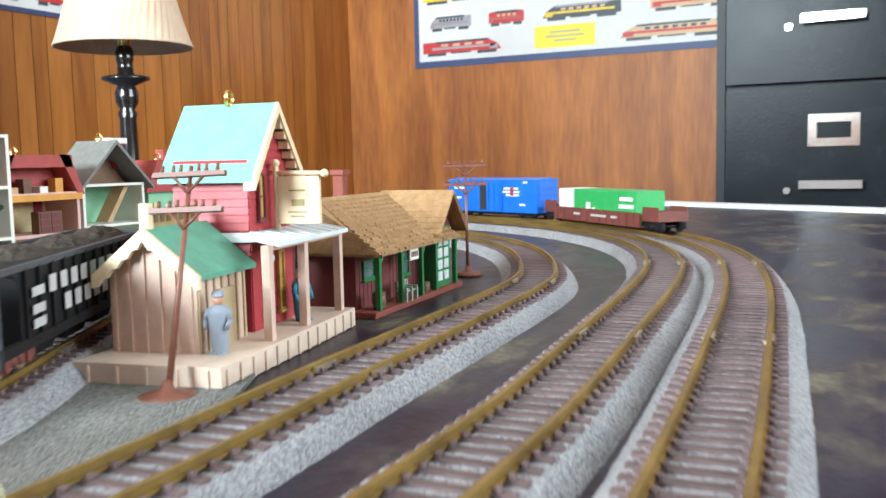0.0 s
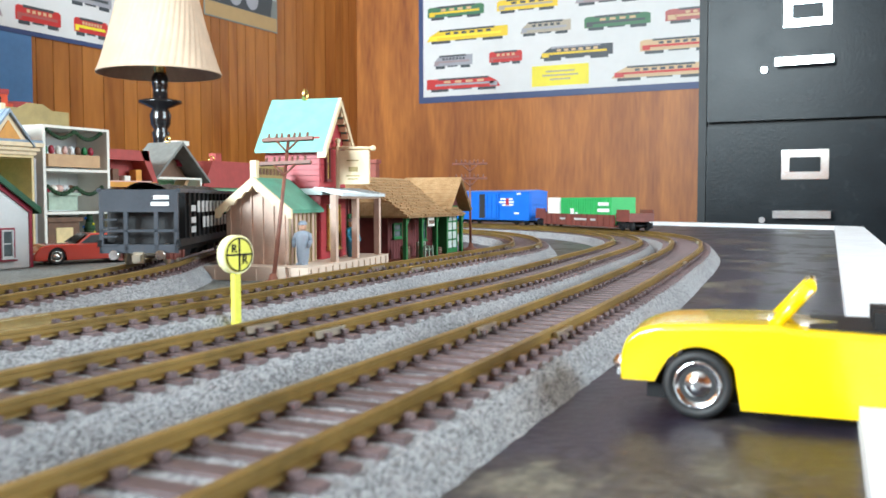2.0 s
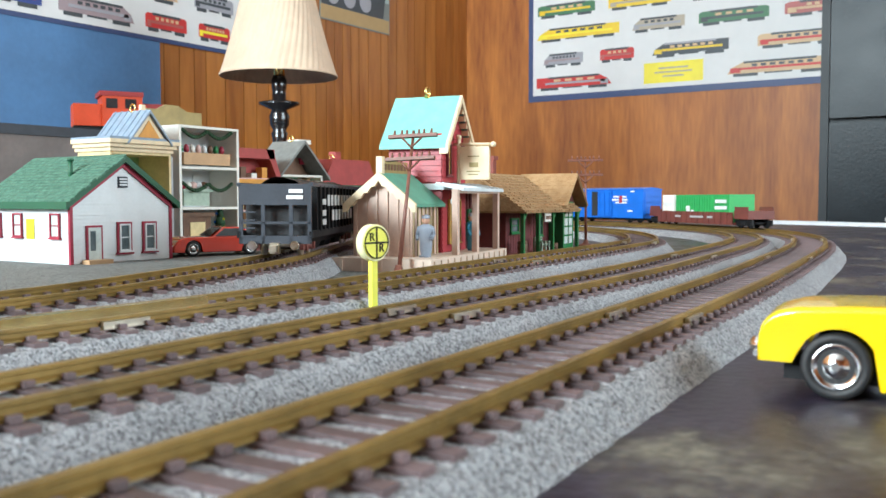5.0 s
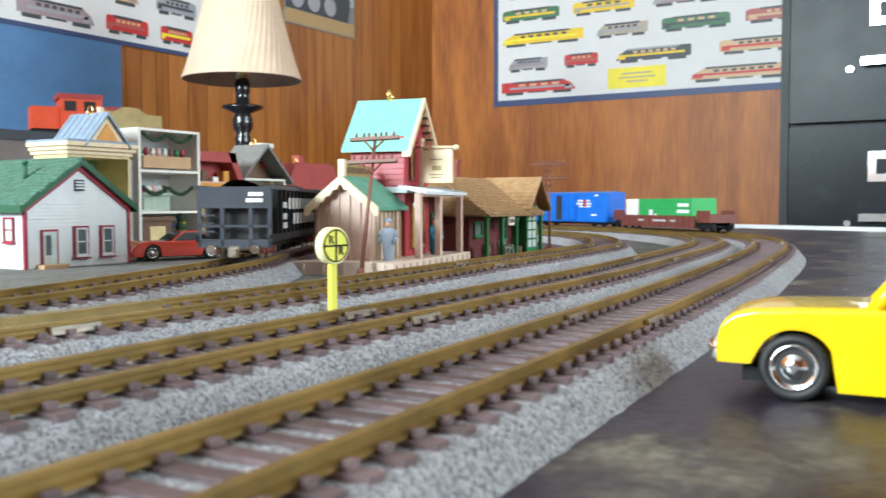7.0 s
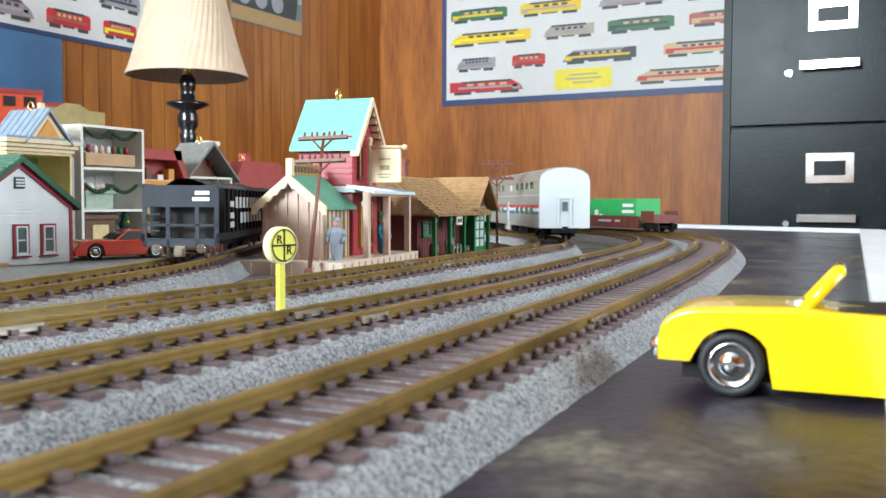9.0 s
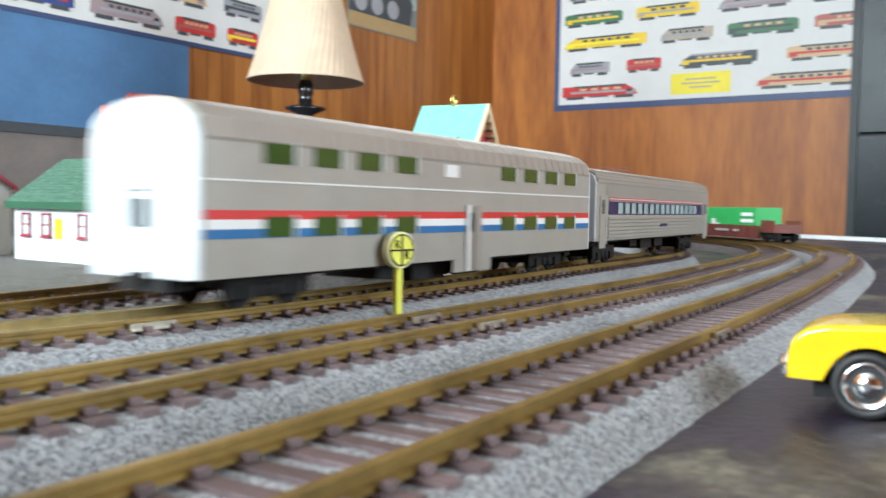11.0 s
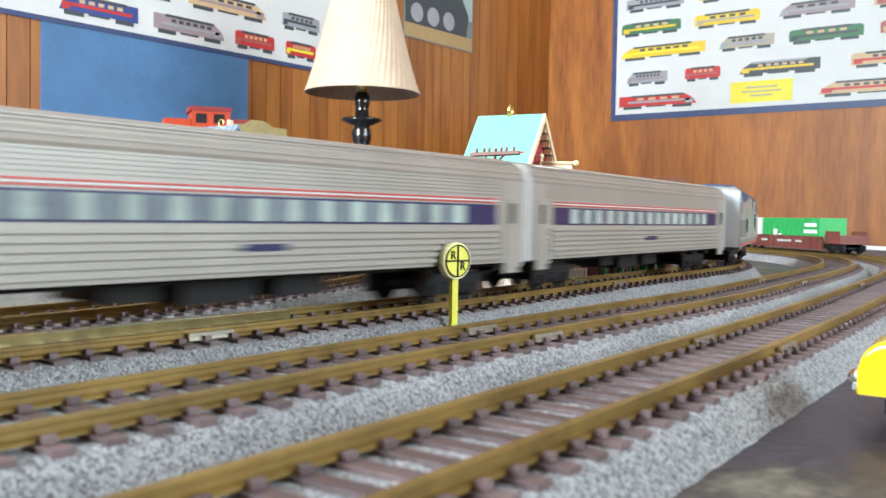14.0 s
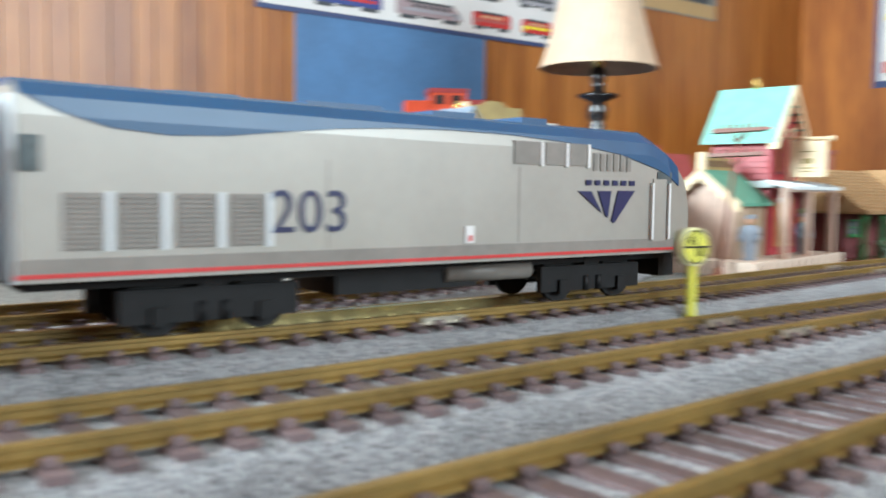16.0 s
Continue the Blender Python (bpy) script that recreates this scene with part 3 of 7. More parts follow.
P_GOLDSIGN = mat("dull_gold_sign", (0.30, 0.23, 0.09), 0.5, 0.1, 0.15, 150)
P_BRICKG = mat("grey_brick", (0.36, 0.37, 0.38), 0.7, 0, 0.2, 200, 0.3, 600)
P_TAN2 = mat("tan_counter", (0.48, 0.30, 0.16), 0.5, 0, 0.1, 100)


def ring_hanger(parent, x, y, z, r=2.6):
    """A brass hanging eye on top of a roof (millimetres)."""
    bm = bmesh.new()
    n, k = 18, 6
    rings = []
    for i in range(n):
        a = 2 * math.pi * i / n
        c = Vector((x + r * math.cos(a), y, z + r + r * math.sin(a)))
        d = Vector((math.cos(a), 0, math.sin(a)))
        rings.append([bm.verts.new((c + (d * math.cos(2 * math.pi * j / k) + Vector((0, 1, 0)) * math.sin(2 * math.pi * j / k)) * 0.75) * 0.001) for j in range(k)])
    for i in range(n):
        a, b = rings[i], rings[(i + 1) % n]
        for j in range(k):
            bm.faces.new((a[j], b[j], b[(j + 1) % k], a[(j + 1) % k])).smooth = True
    lathe(bm, [(0.0016, 0), (0.0016, 0.0008), (0.0008, 0.0012)], 12, at=(x * 0.001, y * 0.001, z * 0.001 - 0.0005))
    return part("hanging_eye", bm, M_GOLD, parent, "gold hanging eye")


def gable_roof(name, parent, material, x0, x1, y0, y1, ze, zr, th=1.4, over=2.0, axis='x', label=""):
    """A pitched roof slab pair; the ridge runs along the axis (millimetres)."""
    if axis == 'x':
        c, h = (y0 + y1) / 2, (y1 - y0) / 2
        a0, a1 = x0 - over, x1 + over
    else:
        c, h = (x0 + x1) / 2, (x1 - x0) / 2
        a0, a1 = y0 - over, y1 + over
    k = (zr - ze) / h
    e = h + over
    poly = [(c - e, zr - k * e), (c, zr), (c + e, zr - k * e), (c + e, zr - k * e + th), (c, zr + th * 1.2), (c - e, zr - k * e + th)]
    bm = pr(poly, 'x' if axis == 'x' else 'y', a0, a1)
    return part(name, bm, material, parent, label)


def siding(parent, material, x0, x1, y, z0, z1, pitch=2.6, face=-1, axis='x', name="siding_board", gable=None):
    """Lapped boards on a wall face, each its own piece (millimetres). gable: (centre, peak height, half width)."""
    z = z0
    while z < z1 - 0.3:
        zz = min(z + pitch, z1)
        a, b = x0, x1
        if gable and zz > gable[3]:
            w = max(0.4, gable[2] * (gable[1] - zz) / (gable[1] - gable[3]))
            a, b = max(a, gable[0] - w), min(b, gable[0] + w)
        t0, t1 = (0.7, 0.2)
        s = face
        sec = [(y, z), (y + s * t0, z), (y + s * t1, zz), (y, zz)]
        bm = pr(sec, axis, a, b)
        part(name, bm, material, parent)
        z = zz


def sash_window(parent, x, y, z, w, h, frame, pane, axis='y', face=-1, bars=True, name="window"):
    """A framed window standing on a wall face (millimetres): x along the wall, z its sill, y the wall plane."""
    def bx(u0, u1, d0, d1, z0, z1):
        d0, d1 = sorted((y + face * d0, y + face * d1))
        return (u0, u1, d0, d1, z0, z1) if axis == 'y' else (d0, d1, u0, u1, z0, z1)
    fr = MM(bx(x, x + w, 0, 1.3, z, z + 0.9), bx(x, x + w, 0, 1.3, z + h - 0.9, z + h), bx(x, x + 0.9, 0, 1.3, z + 0.9, z + h - 0.9), bx(x + w - 0.9, x + w, 0, 1.3, z + 0.9, z + h - 0.9))
    ob = part(name, fr, frame, parent)
    part("pane", MM(bx(x + 0.9, x + w - 0.9, 0.1, 0.5, z + 0.9, z + h - 0.9)), pane, ob)
    if bars:
        part("glazing_bar", MM(bx(x + 0.9, x + w - 0.9, 0.1, 1.0, z + h / 2 - 0.3, z + h / 2 + 0.3)), frame, ob)
    part("sill", MM(bx(x - 0.7, x + w + 0.7, 0, 1.9, z - 0.8, z)), frame, ob)
    return ob


# ----- file cabinet -----
def cabinet():
    c = thing("file_cabinet", pose(0.178, 1.62, -0.745), "black enamelled steel file cabinet with chrome handles", "cabinet")
    W, D = 0.46, 0.37
    part("body", B((0, W, 0.012, D, 0, 1.38), bev=0.004), M_CABEDGE, c)
    part("side_frame", B((-0.001, 0.014, 0, 0.012, 0, 1.38), bev=0.003), M_CABEDGE, c)
    part("side_frame", B((W - 0.014, W + 0.001, 0, 0.012, 0, 1.38), bev=0.003), M_CABEDGE, c)
    for k in range(4):
        z0 = 0.745 + 0.183 - 0.281 * (2 - k) + 0.004
        d = part("drawer_front", B((0.017, W - 0.017, -0.009, 0.012, z0, z0 + 0.272), bev=0.004), M_CAB, c)
        # bar handle on two lugs
        zh = z0 + 0.103
        bm = bmesh.new()
        box(bm, 0.143, 0.243, -0.034, -0.026, zh - 0.006, zh + 0.008)
        bevel(bm, 0.0035)
        box(bm, 0.150, 0.158, -0.027, -0.008, zh - 0.005, zh + 0.003)
        box(bm, 0.228, 0.236, -0.027, -0.008, zh - 0.005, zh + 0.003)
        part("handle", bm, M_CHROME, d, "bright chrome bar handle")
        # label holder
        zl = zh + 0.066
        bm = B((0.155, 0.237, -0.014, -0.008, zl, zl + 0.014), (0.155, 0.237, -0.014, -0.008, zl + 0.041, zl + 0.055), (0.155, 0.169, -0.014, -0.008, zl + 0.014, zl + 0.041), (0.223, 0.237, -0.014, -0.008, zl + 0.014, zl + 0.041))
        part("label_holder", bm, M_CHROME, d, "chrome label holder")
        part("label_card", B((0.169, 0.223, -0.0105, -0.0085, zl + 0.014, zl + 0.041)), M_CAB, d)
        bm = bmesh.new()
        cyl(bm, (0.122, -0.008, zh - 0.010), (0.122, -0.017, zh - 0.010), 0.006, n=12)
        part("lock", bm, M_CHROME, d)


cabinet()


# ----- lamp -----
def lamp():
    l = thing("table_lamp", TOWN @ pose(-0.571, 0.95, 0.0), "black turned table lamp with a cream pleated shade", "lamp")
    bm = bmesh.new()
    lathe(bm, [(0.055, 0.0), (0.055, 0.012), (0.035, 0.022), (0.016, 0.034), (0.0135, 0.05), (0.0125, 0.14), (0.0145, 0.150), (0.011, 0.155), (0.0165, 0.165), (0.0175, 0.18), (0.013, 0.19), (0.035, 0.199), (0.035, 0.203), (0.012, 0.207), (0.0115, 0.222), (0.013, 0.228), (0.0135, 0.240), (0.0105, 0.248)], 28)
    part("stem", bm, M_LAMPBODY, l, "black lacquered turned stem")
    bm = bmesh.new()
    cyl(bm, (0, 0, 0.24), (0, 0, 0.30), 0.010)
    part("socket", bm, M_GOLD, l)
    # pleated shade: thin cone wall with slanting pleats
    bm = bmesh.new()
    n, rows = 150, 14
    def ring(f, inset):
        r0 = 0.093 * (1 - f) + 0.046 * f - inset
        r0 += 0.006 * (1 - f) ** 4
        z = 0.247 + 0.20 * f
        out = []
        for i in range(n):
            a = 2 * math.pi * (i / n) + f * 0.55
            r = r0 + 0.0013 * math.cos(i * math.pi * 2 / 3.0)
            out.append(Vector((r * math.cos(a), r * math.sin(a), z)))
        return out
    outer = [ring(j / rows, 0) for j in range(rows + 1)]
    inner = [ring(j / rows, 0.002) for j in range(rows, -1, -1)]
    loft(bm, outer + inner + [outer[0]], close=False)
    part("shade", bm, M_SHADE, l, "cream pleated fabric shade")
    for z, r in ((0.2465, 0.0995), (0.4475, 0.0475)):
        bm = bmesh.new()
        rings = [[Vector((q * math.cos(a), q * math.sin(a), z + h)) for a in np.linspace(0, 2 * math.pi, 60, endpoint=False)] for q, h in ((r - 0.0015, 0), (r + 0.0008, 0), (r + 0.0008, 0.003), (r - 0.0015, 0.003), (r - 0.0015, 0))]
        loft(bm, rings, close=False)
        part("shade_trim", bm, M_SHADE, l)


lamp()


# ----- telegraph poles -----
def pole(base, top, turn, label, foot=True, arm=0.036):
    p = thing("telegraph_pole", TOWN @ pose(*base), label, "telegraph pole", "telegraph poles")
    v = Vector(top) - Vector(base)
    bm = bmesh.new()
    cyl(bm, (0, 0, 0.001), v, 0.00105, 0.0007, 10)
    part("post", bm, P_POLE, p)
    up = v.normalized()
    ax = Vector((math.cos(radians(turn)), math.sin(radians(turn)), 0))
    ax = (ax - up * ax.dot(up)).normalized()
    side = up.cross(ax)
    for k, f in enumerate((0.96, 0.80)):
        c = v * f
        R = Matrix((ax, side, up)).transposed().to_4x4()
        m = Matrix.Translation(c) @ R
        bm = bmesh.new()
        box(bm, -arm / 2, arm / 2, -0.0016, 0.0002, -0.0008, 0.0008, m)
        arm_ob = part("cross_arm", bm, P_POLE, p)
        for i in range(6):
            u = (-arm / 2 + 0.003) + i * (arm - 0.006) / 5
            if i in (2, 3):
                u += 0.0012 if i == 3 else -0.0012
            bm = bmesh.new()
            cyl(bm, m @ Vector((u, -0.0007, 0.0008)), m @ Vector((u, -0.0007, 0.0032)), 0.0007, 0.0005, 6)
            part("insulator", bm, P_POLE, arm_ob)
        bm = bmesh.new()
        cyl(bm, m @ Vector((-arm * 0.22, -0.001, -0.0005)), m @ Vector((0, -0.001, -0.006)), 0.0005, n=6)
        cyl(bm, m @ Vector((arm * 0.22, -0.001, -0.0005)), m @ Vector((0, -0.001, -0.006)), 0.0005, n=6)
        part("brace", bm, P_POLE, p)
    if foot:
        bm = bmesh.new()
        lathe(bm, [(0.0085, 0.0), (0.0085, 0.0018), (0.005, 0.0025), (0.0022, 0.0034), (0.0014, 0.006)], 18)
        part("foot", bm, P_POLE, p, "round brown plastic foot")
    return p


pole((0.281, 0.122, 0.0), (0.274, 0.1445, 0.0685), 12, "brown plastic telegraph pole leaning beside the tan shed", arm=0.025)
pole((0.245, 0.408, 0.0), (0.2415, 0.414, 0.0675), 25, "brown plastic telegraph pole beyond the depot", arm=0.026)


# ----- railway sign -----
def crossing_sign():
    s = thing("railroad_sign", pose(0.3726, -0.016, -0.0058) @ Matrix.Scale(1.16, 4), "round yellow plastic railroad sign on a thin post", "sign")
    # turned to face down the track
    R = Matrix.Rotation(radians(80), 4, 'Z')
    bm = bmesh.new()
    box(bm, -0.0009, 0.0009, -0.0006, 0.0006, 0.0085, 0.0220, R)
    part("post", bm, P_SIGN, s)
    bm = bmesh.new()
    lathe(bm, [(0.0045, 0.0), (0.0045, 0.0008), (0.0015, 0.0012), (0.001, 0.003)], 16, at=(0, 0, 0.0075))
    part("foot", bm, P_SIGN, s)
    zc = 0.0257
    bm = bmesh.new()
    cyl(bm, (0, -0.0011, zc), (0, 0.0011, zc), 0.0043, n=36)
    bm.transform(R)
    d = part("disc", bm, P_SIGNPALE, s)
    bm = bmesh.new()
    cyl(bm, (0, -0.0013, zc), (0, -0.0010, zc), 0.0039, n=36)
    bm.transform(R)
    part("face", bm, P_SIGN, d)
    bm = bmesh.new()
    n = 40
    for i in range(n):
        a, b = 2 * math.pi * i / n, 2 * math.pi * (i + 1) / n
        q = []
        for yy in (-0.00145, -0.00125):
            for r, t in ((0.0035, a), (0.0038, a), (0.0038, b), (0.0035, b)):
                q.append(bm.verts.new((r * math.cos(t), yy, zc + r * math.sin(t))))
        for f in ((0, 1, 2, 3), (4, 7, 6, 5), (0, 4, 5, 1), (2, 6, 7, 3)):
            bm.faces.new([q[i2] for i2 in f])
    box(bm, -0.0038, 0.0038, -0.00145, -0.00125, zc - 0.0002, zc + 0.0002)
    box(bm, -0.0002, 0.0002, -0.00145, -0.00125, zc - 0.0038, zc + 0.0038)
    bm.transform(R)
    part("ring_and_cross", bm, M_BLACK, d, "black ring and cross lines")
    for x, z in ((-0.0015, 0.0013), (0.0015, -0.0013)):
        bm = text_mesh("R", 0.0028, 0.0001)
        bm.transform(R @ Matrix.Translation((x, -0.0014, zc + z)))
        part("letter", bm, M_BLACK, d)


crossing_sign()


# ----- figures (plain painted shapes) -----
def figure(m, label, coat, hat, turned=0):
    """A plain painted figurine, about 20 mm tall, in one mesh."""
    bm = bmesh.new()
    lathe(bm, [(0.0022, 0.0), (0.0024, 0.0008), (0.0030, 0.004), (0.0031, 0.0075), (0.0033, 0.0105), (0.0036, 0.0135), (0.0030, 0.0153), (0.0012, 0.0160)], 16)
    for s in (-1, 1):
        cyl(bm, (s * 0.0031, 0, 0.0146), (s * 0.0042, -0.0006, 0.0112), 0.0012, 0.0010, 8)
        cyl(bm, (s * 0.0042, -0.0006, 0.0112), (s * 0.0036, -0.0022, 0.0084), 0.0010, 0.0008, 8)
        box(bm, s * 0.0013 - 0.0010, s * 0.0013 + 0.0010, -0.0034, 0.0010, 0, 0.0010)
    k = len(bm.faces)
    lathe(bm, [(0.0009, 0.0158), (0.0017, 0.0168), (0.0019, 0.0180), (0.0017, 0.0190)], 12, mi=1)
    lathe(bm, [(0.0023, 0.0187), (0.0021, 0.0190), (0.0019, 0.0202), (0.0008, 0.0206)], 14, mi=2)
    ob = new("figurine", mesh_of("figurine", bm, coat, P_SKIN, hat))
    ob.matrix_world = TOWN @ m
    return tagged(ob, label, "figurine")


figure(pose(0.2765, 0.151, 0.0079, 0, 0, 15), "grey-blue painted figurine standing on the platform", P_GREYBLUE, P_GREYBLUE)
figure(pose(0.266, 0.211, 0.0079, 0, 0, 80), "teal painted figurine standing under the porch", P_TEALC, P_GREYBLUE)


# ----- the tower station -----
def tower_station():
    s = thing("tower_station", TOWN @ pose(0.291, 0.134, 0.0004, 0, 0, 101.3), "red toy station with a teal tower roof, tan shed and porch", "toy station")
    # local: x along the platform's track side, y away from the track (millimetres)
    p = part("platform", MM((0, 113, 0, 52, 0, 7.5), bev=0.5), P_PLAT, s, "pale pinkish platform with ribbed edge")
    for i in range(13):
        x = 3 + i * 8.7
        part("platform_post", MM((x, x + 1.2, -0.7, 0.2, 0, 6.6)), P_PLAT, p)
    for i in range(5):
        y = 4 + i * 10.5
        part("platform_post", MM((-0.7, 0.2, y, y + 1.2, 0, 6.6)), P_PLAT, p)
    # shed
    shed = part("shed_wall", pr([(17, 7.5), (49, 7.5), (49, 34), (33, 46.5), (17, 34)], 'x', 17, 50), P_PINKWOOD, s, "pale tan boarded shed")
    for i in range(6):
        y = 18.5 + i * 5.6
        zt = 46.0 - abs(y + 0.5 - 33) * 0.78
        part("batten", MM((16.3, 17.2, y, y + 1.0, 7.5, zt)), P_PINKWOOD, shed)
    for i in range(7):
        x = 17.5 + i * 5.0
        part("batten", MM((x, x + 1.0, 16.3, 17.2, 7.5, 34)), P_TAN, shed)
    part("door", MM((29, 40, 15.9, 17.0, 7.5, 27)), P_TAN, shed)
    gable_roof("shed_roof", s, P_TEAL2, 17, 50, 17, 49, 34.0, 46.6, 1.6, 3.0, 'x', "green painted shed roof")
    # scalloped gable board
    c, k = 33, (46.6 - 34.0) / 16
    for sgn in (-1, 1):
        poly = [(c, 48.8), (c + sgn * 19.6, 48.8 - k * 19.6)]
        n = 5
        for i in range(n, -1, -1):
            u = 19.6 * i / n
            poly.append((c + sgn * u, 44.6 - k * u))
            if i:
                poly.append((c + sgn * (u - 1.9), 43.4 - k * (u - 1.9)))
        part("scalloped_gable_board", pr(poly, 'x', 12.4, 14.2), P_CREAM, s, "cream scalloped gable board")
    # name board on the shed ridge
    nb = part("name_board", MM((18, 48, 33.2, 34.8, 48.5, 54.5), bev=0.3), P_GOLDSIGN, s, "tan name board with worn gold bars")
    part("board_end", MM((15.5, 18.5, 32.4, 35.6, 47, 56.5), bev=0.6), P_CREAM, nb)
    for i in range(7):
        part("lettering_bar", MM((20 + i * 3.8, 22.4 + i * 3.8, 32.9, 33.3, 50, 53)), P_BROWNFIG, nb)
    # tower
    x0, x1, y0, y1 = 55, 89, 17, 47
    zb = 40.5
    part("tower_core", MM((x0, x1, y0, y1, 7.5, 69)), P_RED, s, "red tower wall")
    bm = pr([(x0, 69), (x1, 69), ((x0 + x1) / 2, 88.4)], 'y', y0, y1)
    part("gable_wall", bm, P_RED, s)
    siding(s, P_RED, y0, y1, x0, 8, zb, 2.9, -1, 'y')  # facing along the platform
    siding(s, P_RED, y0, y1, x0, zb + 4, 68, 2.9, -1, 'y')
    siding(s, P_RED, x0, x1, y0, 8, zb, 2.9, -1, 'x')
    siding(s, P_RED, x0, x1, y0, zb + 4, 86, 2.9, -1, 'x', gable=((x0 + x1) / 2, 88.5, (x1 - x0) / 2, 68))
    part("belt_course", MM((x0 - 2.4, x1 + 2, y0 - 2.4, y1 + 2, zb, zb + 3.2), bev=0.6), P_PORCH, s, "bluish white belt course")
    gable_roof("tower_roof", s, P_TEAL, x0, x1, y0, y1, 67.0, 88.8, 1.8, 4.0, 'y', "teal painted steep tower roof")
    cx, h, kk = (x0 + x1) / 2, (x1 - x0) / 2, (88.8 - 67.0) / 17
    # cream barge boards with teeth on the gable
    for sgn in (-1, 1):
        poly = [(cx, 91.1), (cx + sgn * 21.2, 91.1 - kk * 21.2), (cx + sgn * 21.2, 86.8 - kk * 21.2), (cx, 87.1)]
        part("barge_board", pr(poly, 'y', y0 - 5.4, y0 - 4.0), P_CREAM, s, "cream barge board")
        for i in range(7):
            u = 3 + i * 2.9
            part("dentil", MM((cx + sgn * u - 0.9, cx + sgn * u + 0.9, y0 - 4.6, y0 - 0.5, 85.2 - kk * u, 88.0 - kk * u)), P_CREAM, s)
    # tower windows
    for x in (62, 74):
        sash_window(s, x, y0 - 0.7, 12.5, 5.0, 23, P_WIN, P_WIN, 'y')
    sash_window(s, 60, y0 - 0.7, 48, 5.2, 17, P_MAROON, P_WIN, 'y')
    sash_window(s, 78, y0 - 0.7, 48, 5.2, 17, P_MAROON, P_WIN, 'y')
    part("attic_vent", MM((cx - 1.4, cx + 1.4, y0 - 1.6, y0 - 0.2, 78, 81.5)), P_MAROON, s)
    # hanging sign at the front of the gable
    hs = part("hanging_sign", MM((70, 72, -4, 12.6, 46, 63.5), bev=0.4), P_CREAM, s, "cream hanging sign with a small emblem")
    bm = bmesh.new()
    cyl(bm, (0.071, -0.006, 0.0645), (0.071, 0.0165, 0.0650), 0.0009, n=10)
    for yy, zz in ((-0.006, 0.0645), (0.0135, 0.0685)):
        bmesh.ops.create_icosphere(bm, subdivisions=2, radius=0.0016, matrix=Matrix.Translation((0.071, yy, zz)))
    cyl(bm, (0.071, 0.0135, 0.043), (0.071, 0.0135, 0.068), 0.0011, n=10)
    part("sign_arm", bm, P_CREAM, hs)
    for z, a, b in ((58, 5.5, 12), (50, 5, 12.5), (48.4, 6, 11.5)):
        part("lettering_bar", MM((69.75, 70.1, a - 4, b - 4, z, z + 0.6)), P_GOLDSIGN, hs)
    part("emblem", MM((69.7, 70.1, 2.0, 7.0, 52.5, 55.0), bev=0.1), P_GOLDSIGN, hs)
    ring_hanger(s, cx, 32, 90.6)
    # porch
    roof = bmesh.new()
    prism(roof, mmpoly((1, 39.6), (y0 - 0.5, 43.0), (y0 - 0.5, 44.0), (1, 41.2)), 'x', 0.045, 0.1105)
    r = part("porch_roof", roof, P_PORCH, s, "pale blue-white porch roof")
    for i in range(9):
        x = 46.5 + i * 7.6
        bm = pr([(0.9, 41.1), (y0 - 0.6, 43.9), (y0 - 0.6, 44.4), (0.9, 41.6)], 'x', x, x + 0.9)
        part("roof_rib", bm, P_PORCH, r)
    for x in (31.5, 61.0, 95.5):
        bm = MM((x + 9, x + 12.2, 2.6, 5.6, 7.5, 40.5), bev=0.5)
        part("porch_post", bm, P_PINKWOOD, s)
    part("porch_beam", MM((42, 109, 2.8, 5.2, 38.6, 40.4)), P_PINKWOOD, s)
    # rear wing behind the porch
    part("wing_wall", MM((89.8, 108, 19, 47, 7.5, 42)), P_MAROON, s, "dark red rear wing")
    for i in range(4):
        part("batten", MM((92.5 + i * 5, 93.4 + i * 5, 18.3, 19.2, 7.5, 42)), P_MAROON, s)
    sash_window(s, 97, 18.6, 14, 6, 16, P_GREEN, P_PANE, 'y')
    bm = bmesh.new()
    bmesh.ops.create_icosphere(bm, subdivisions=2, radius=0.0021, matrix=Matrix.Translation((0.0565, 0.0105, 0.0345)))
    cyl(bm, (0.0565, 0.0105, 0.036), (0.0565, 0.0105, 0.039), 0.0007, n=8)
    part("porch_lamp", bm, P_PORCH, s)


tower_station()


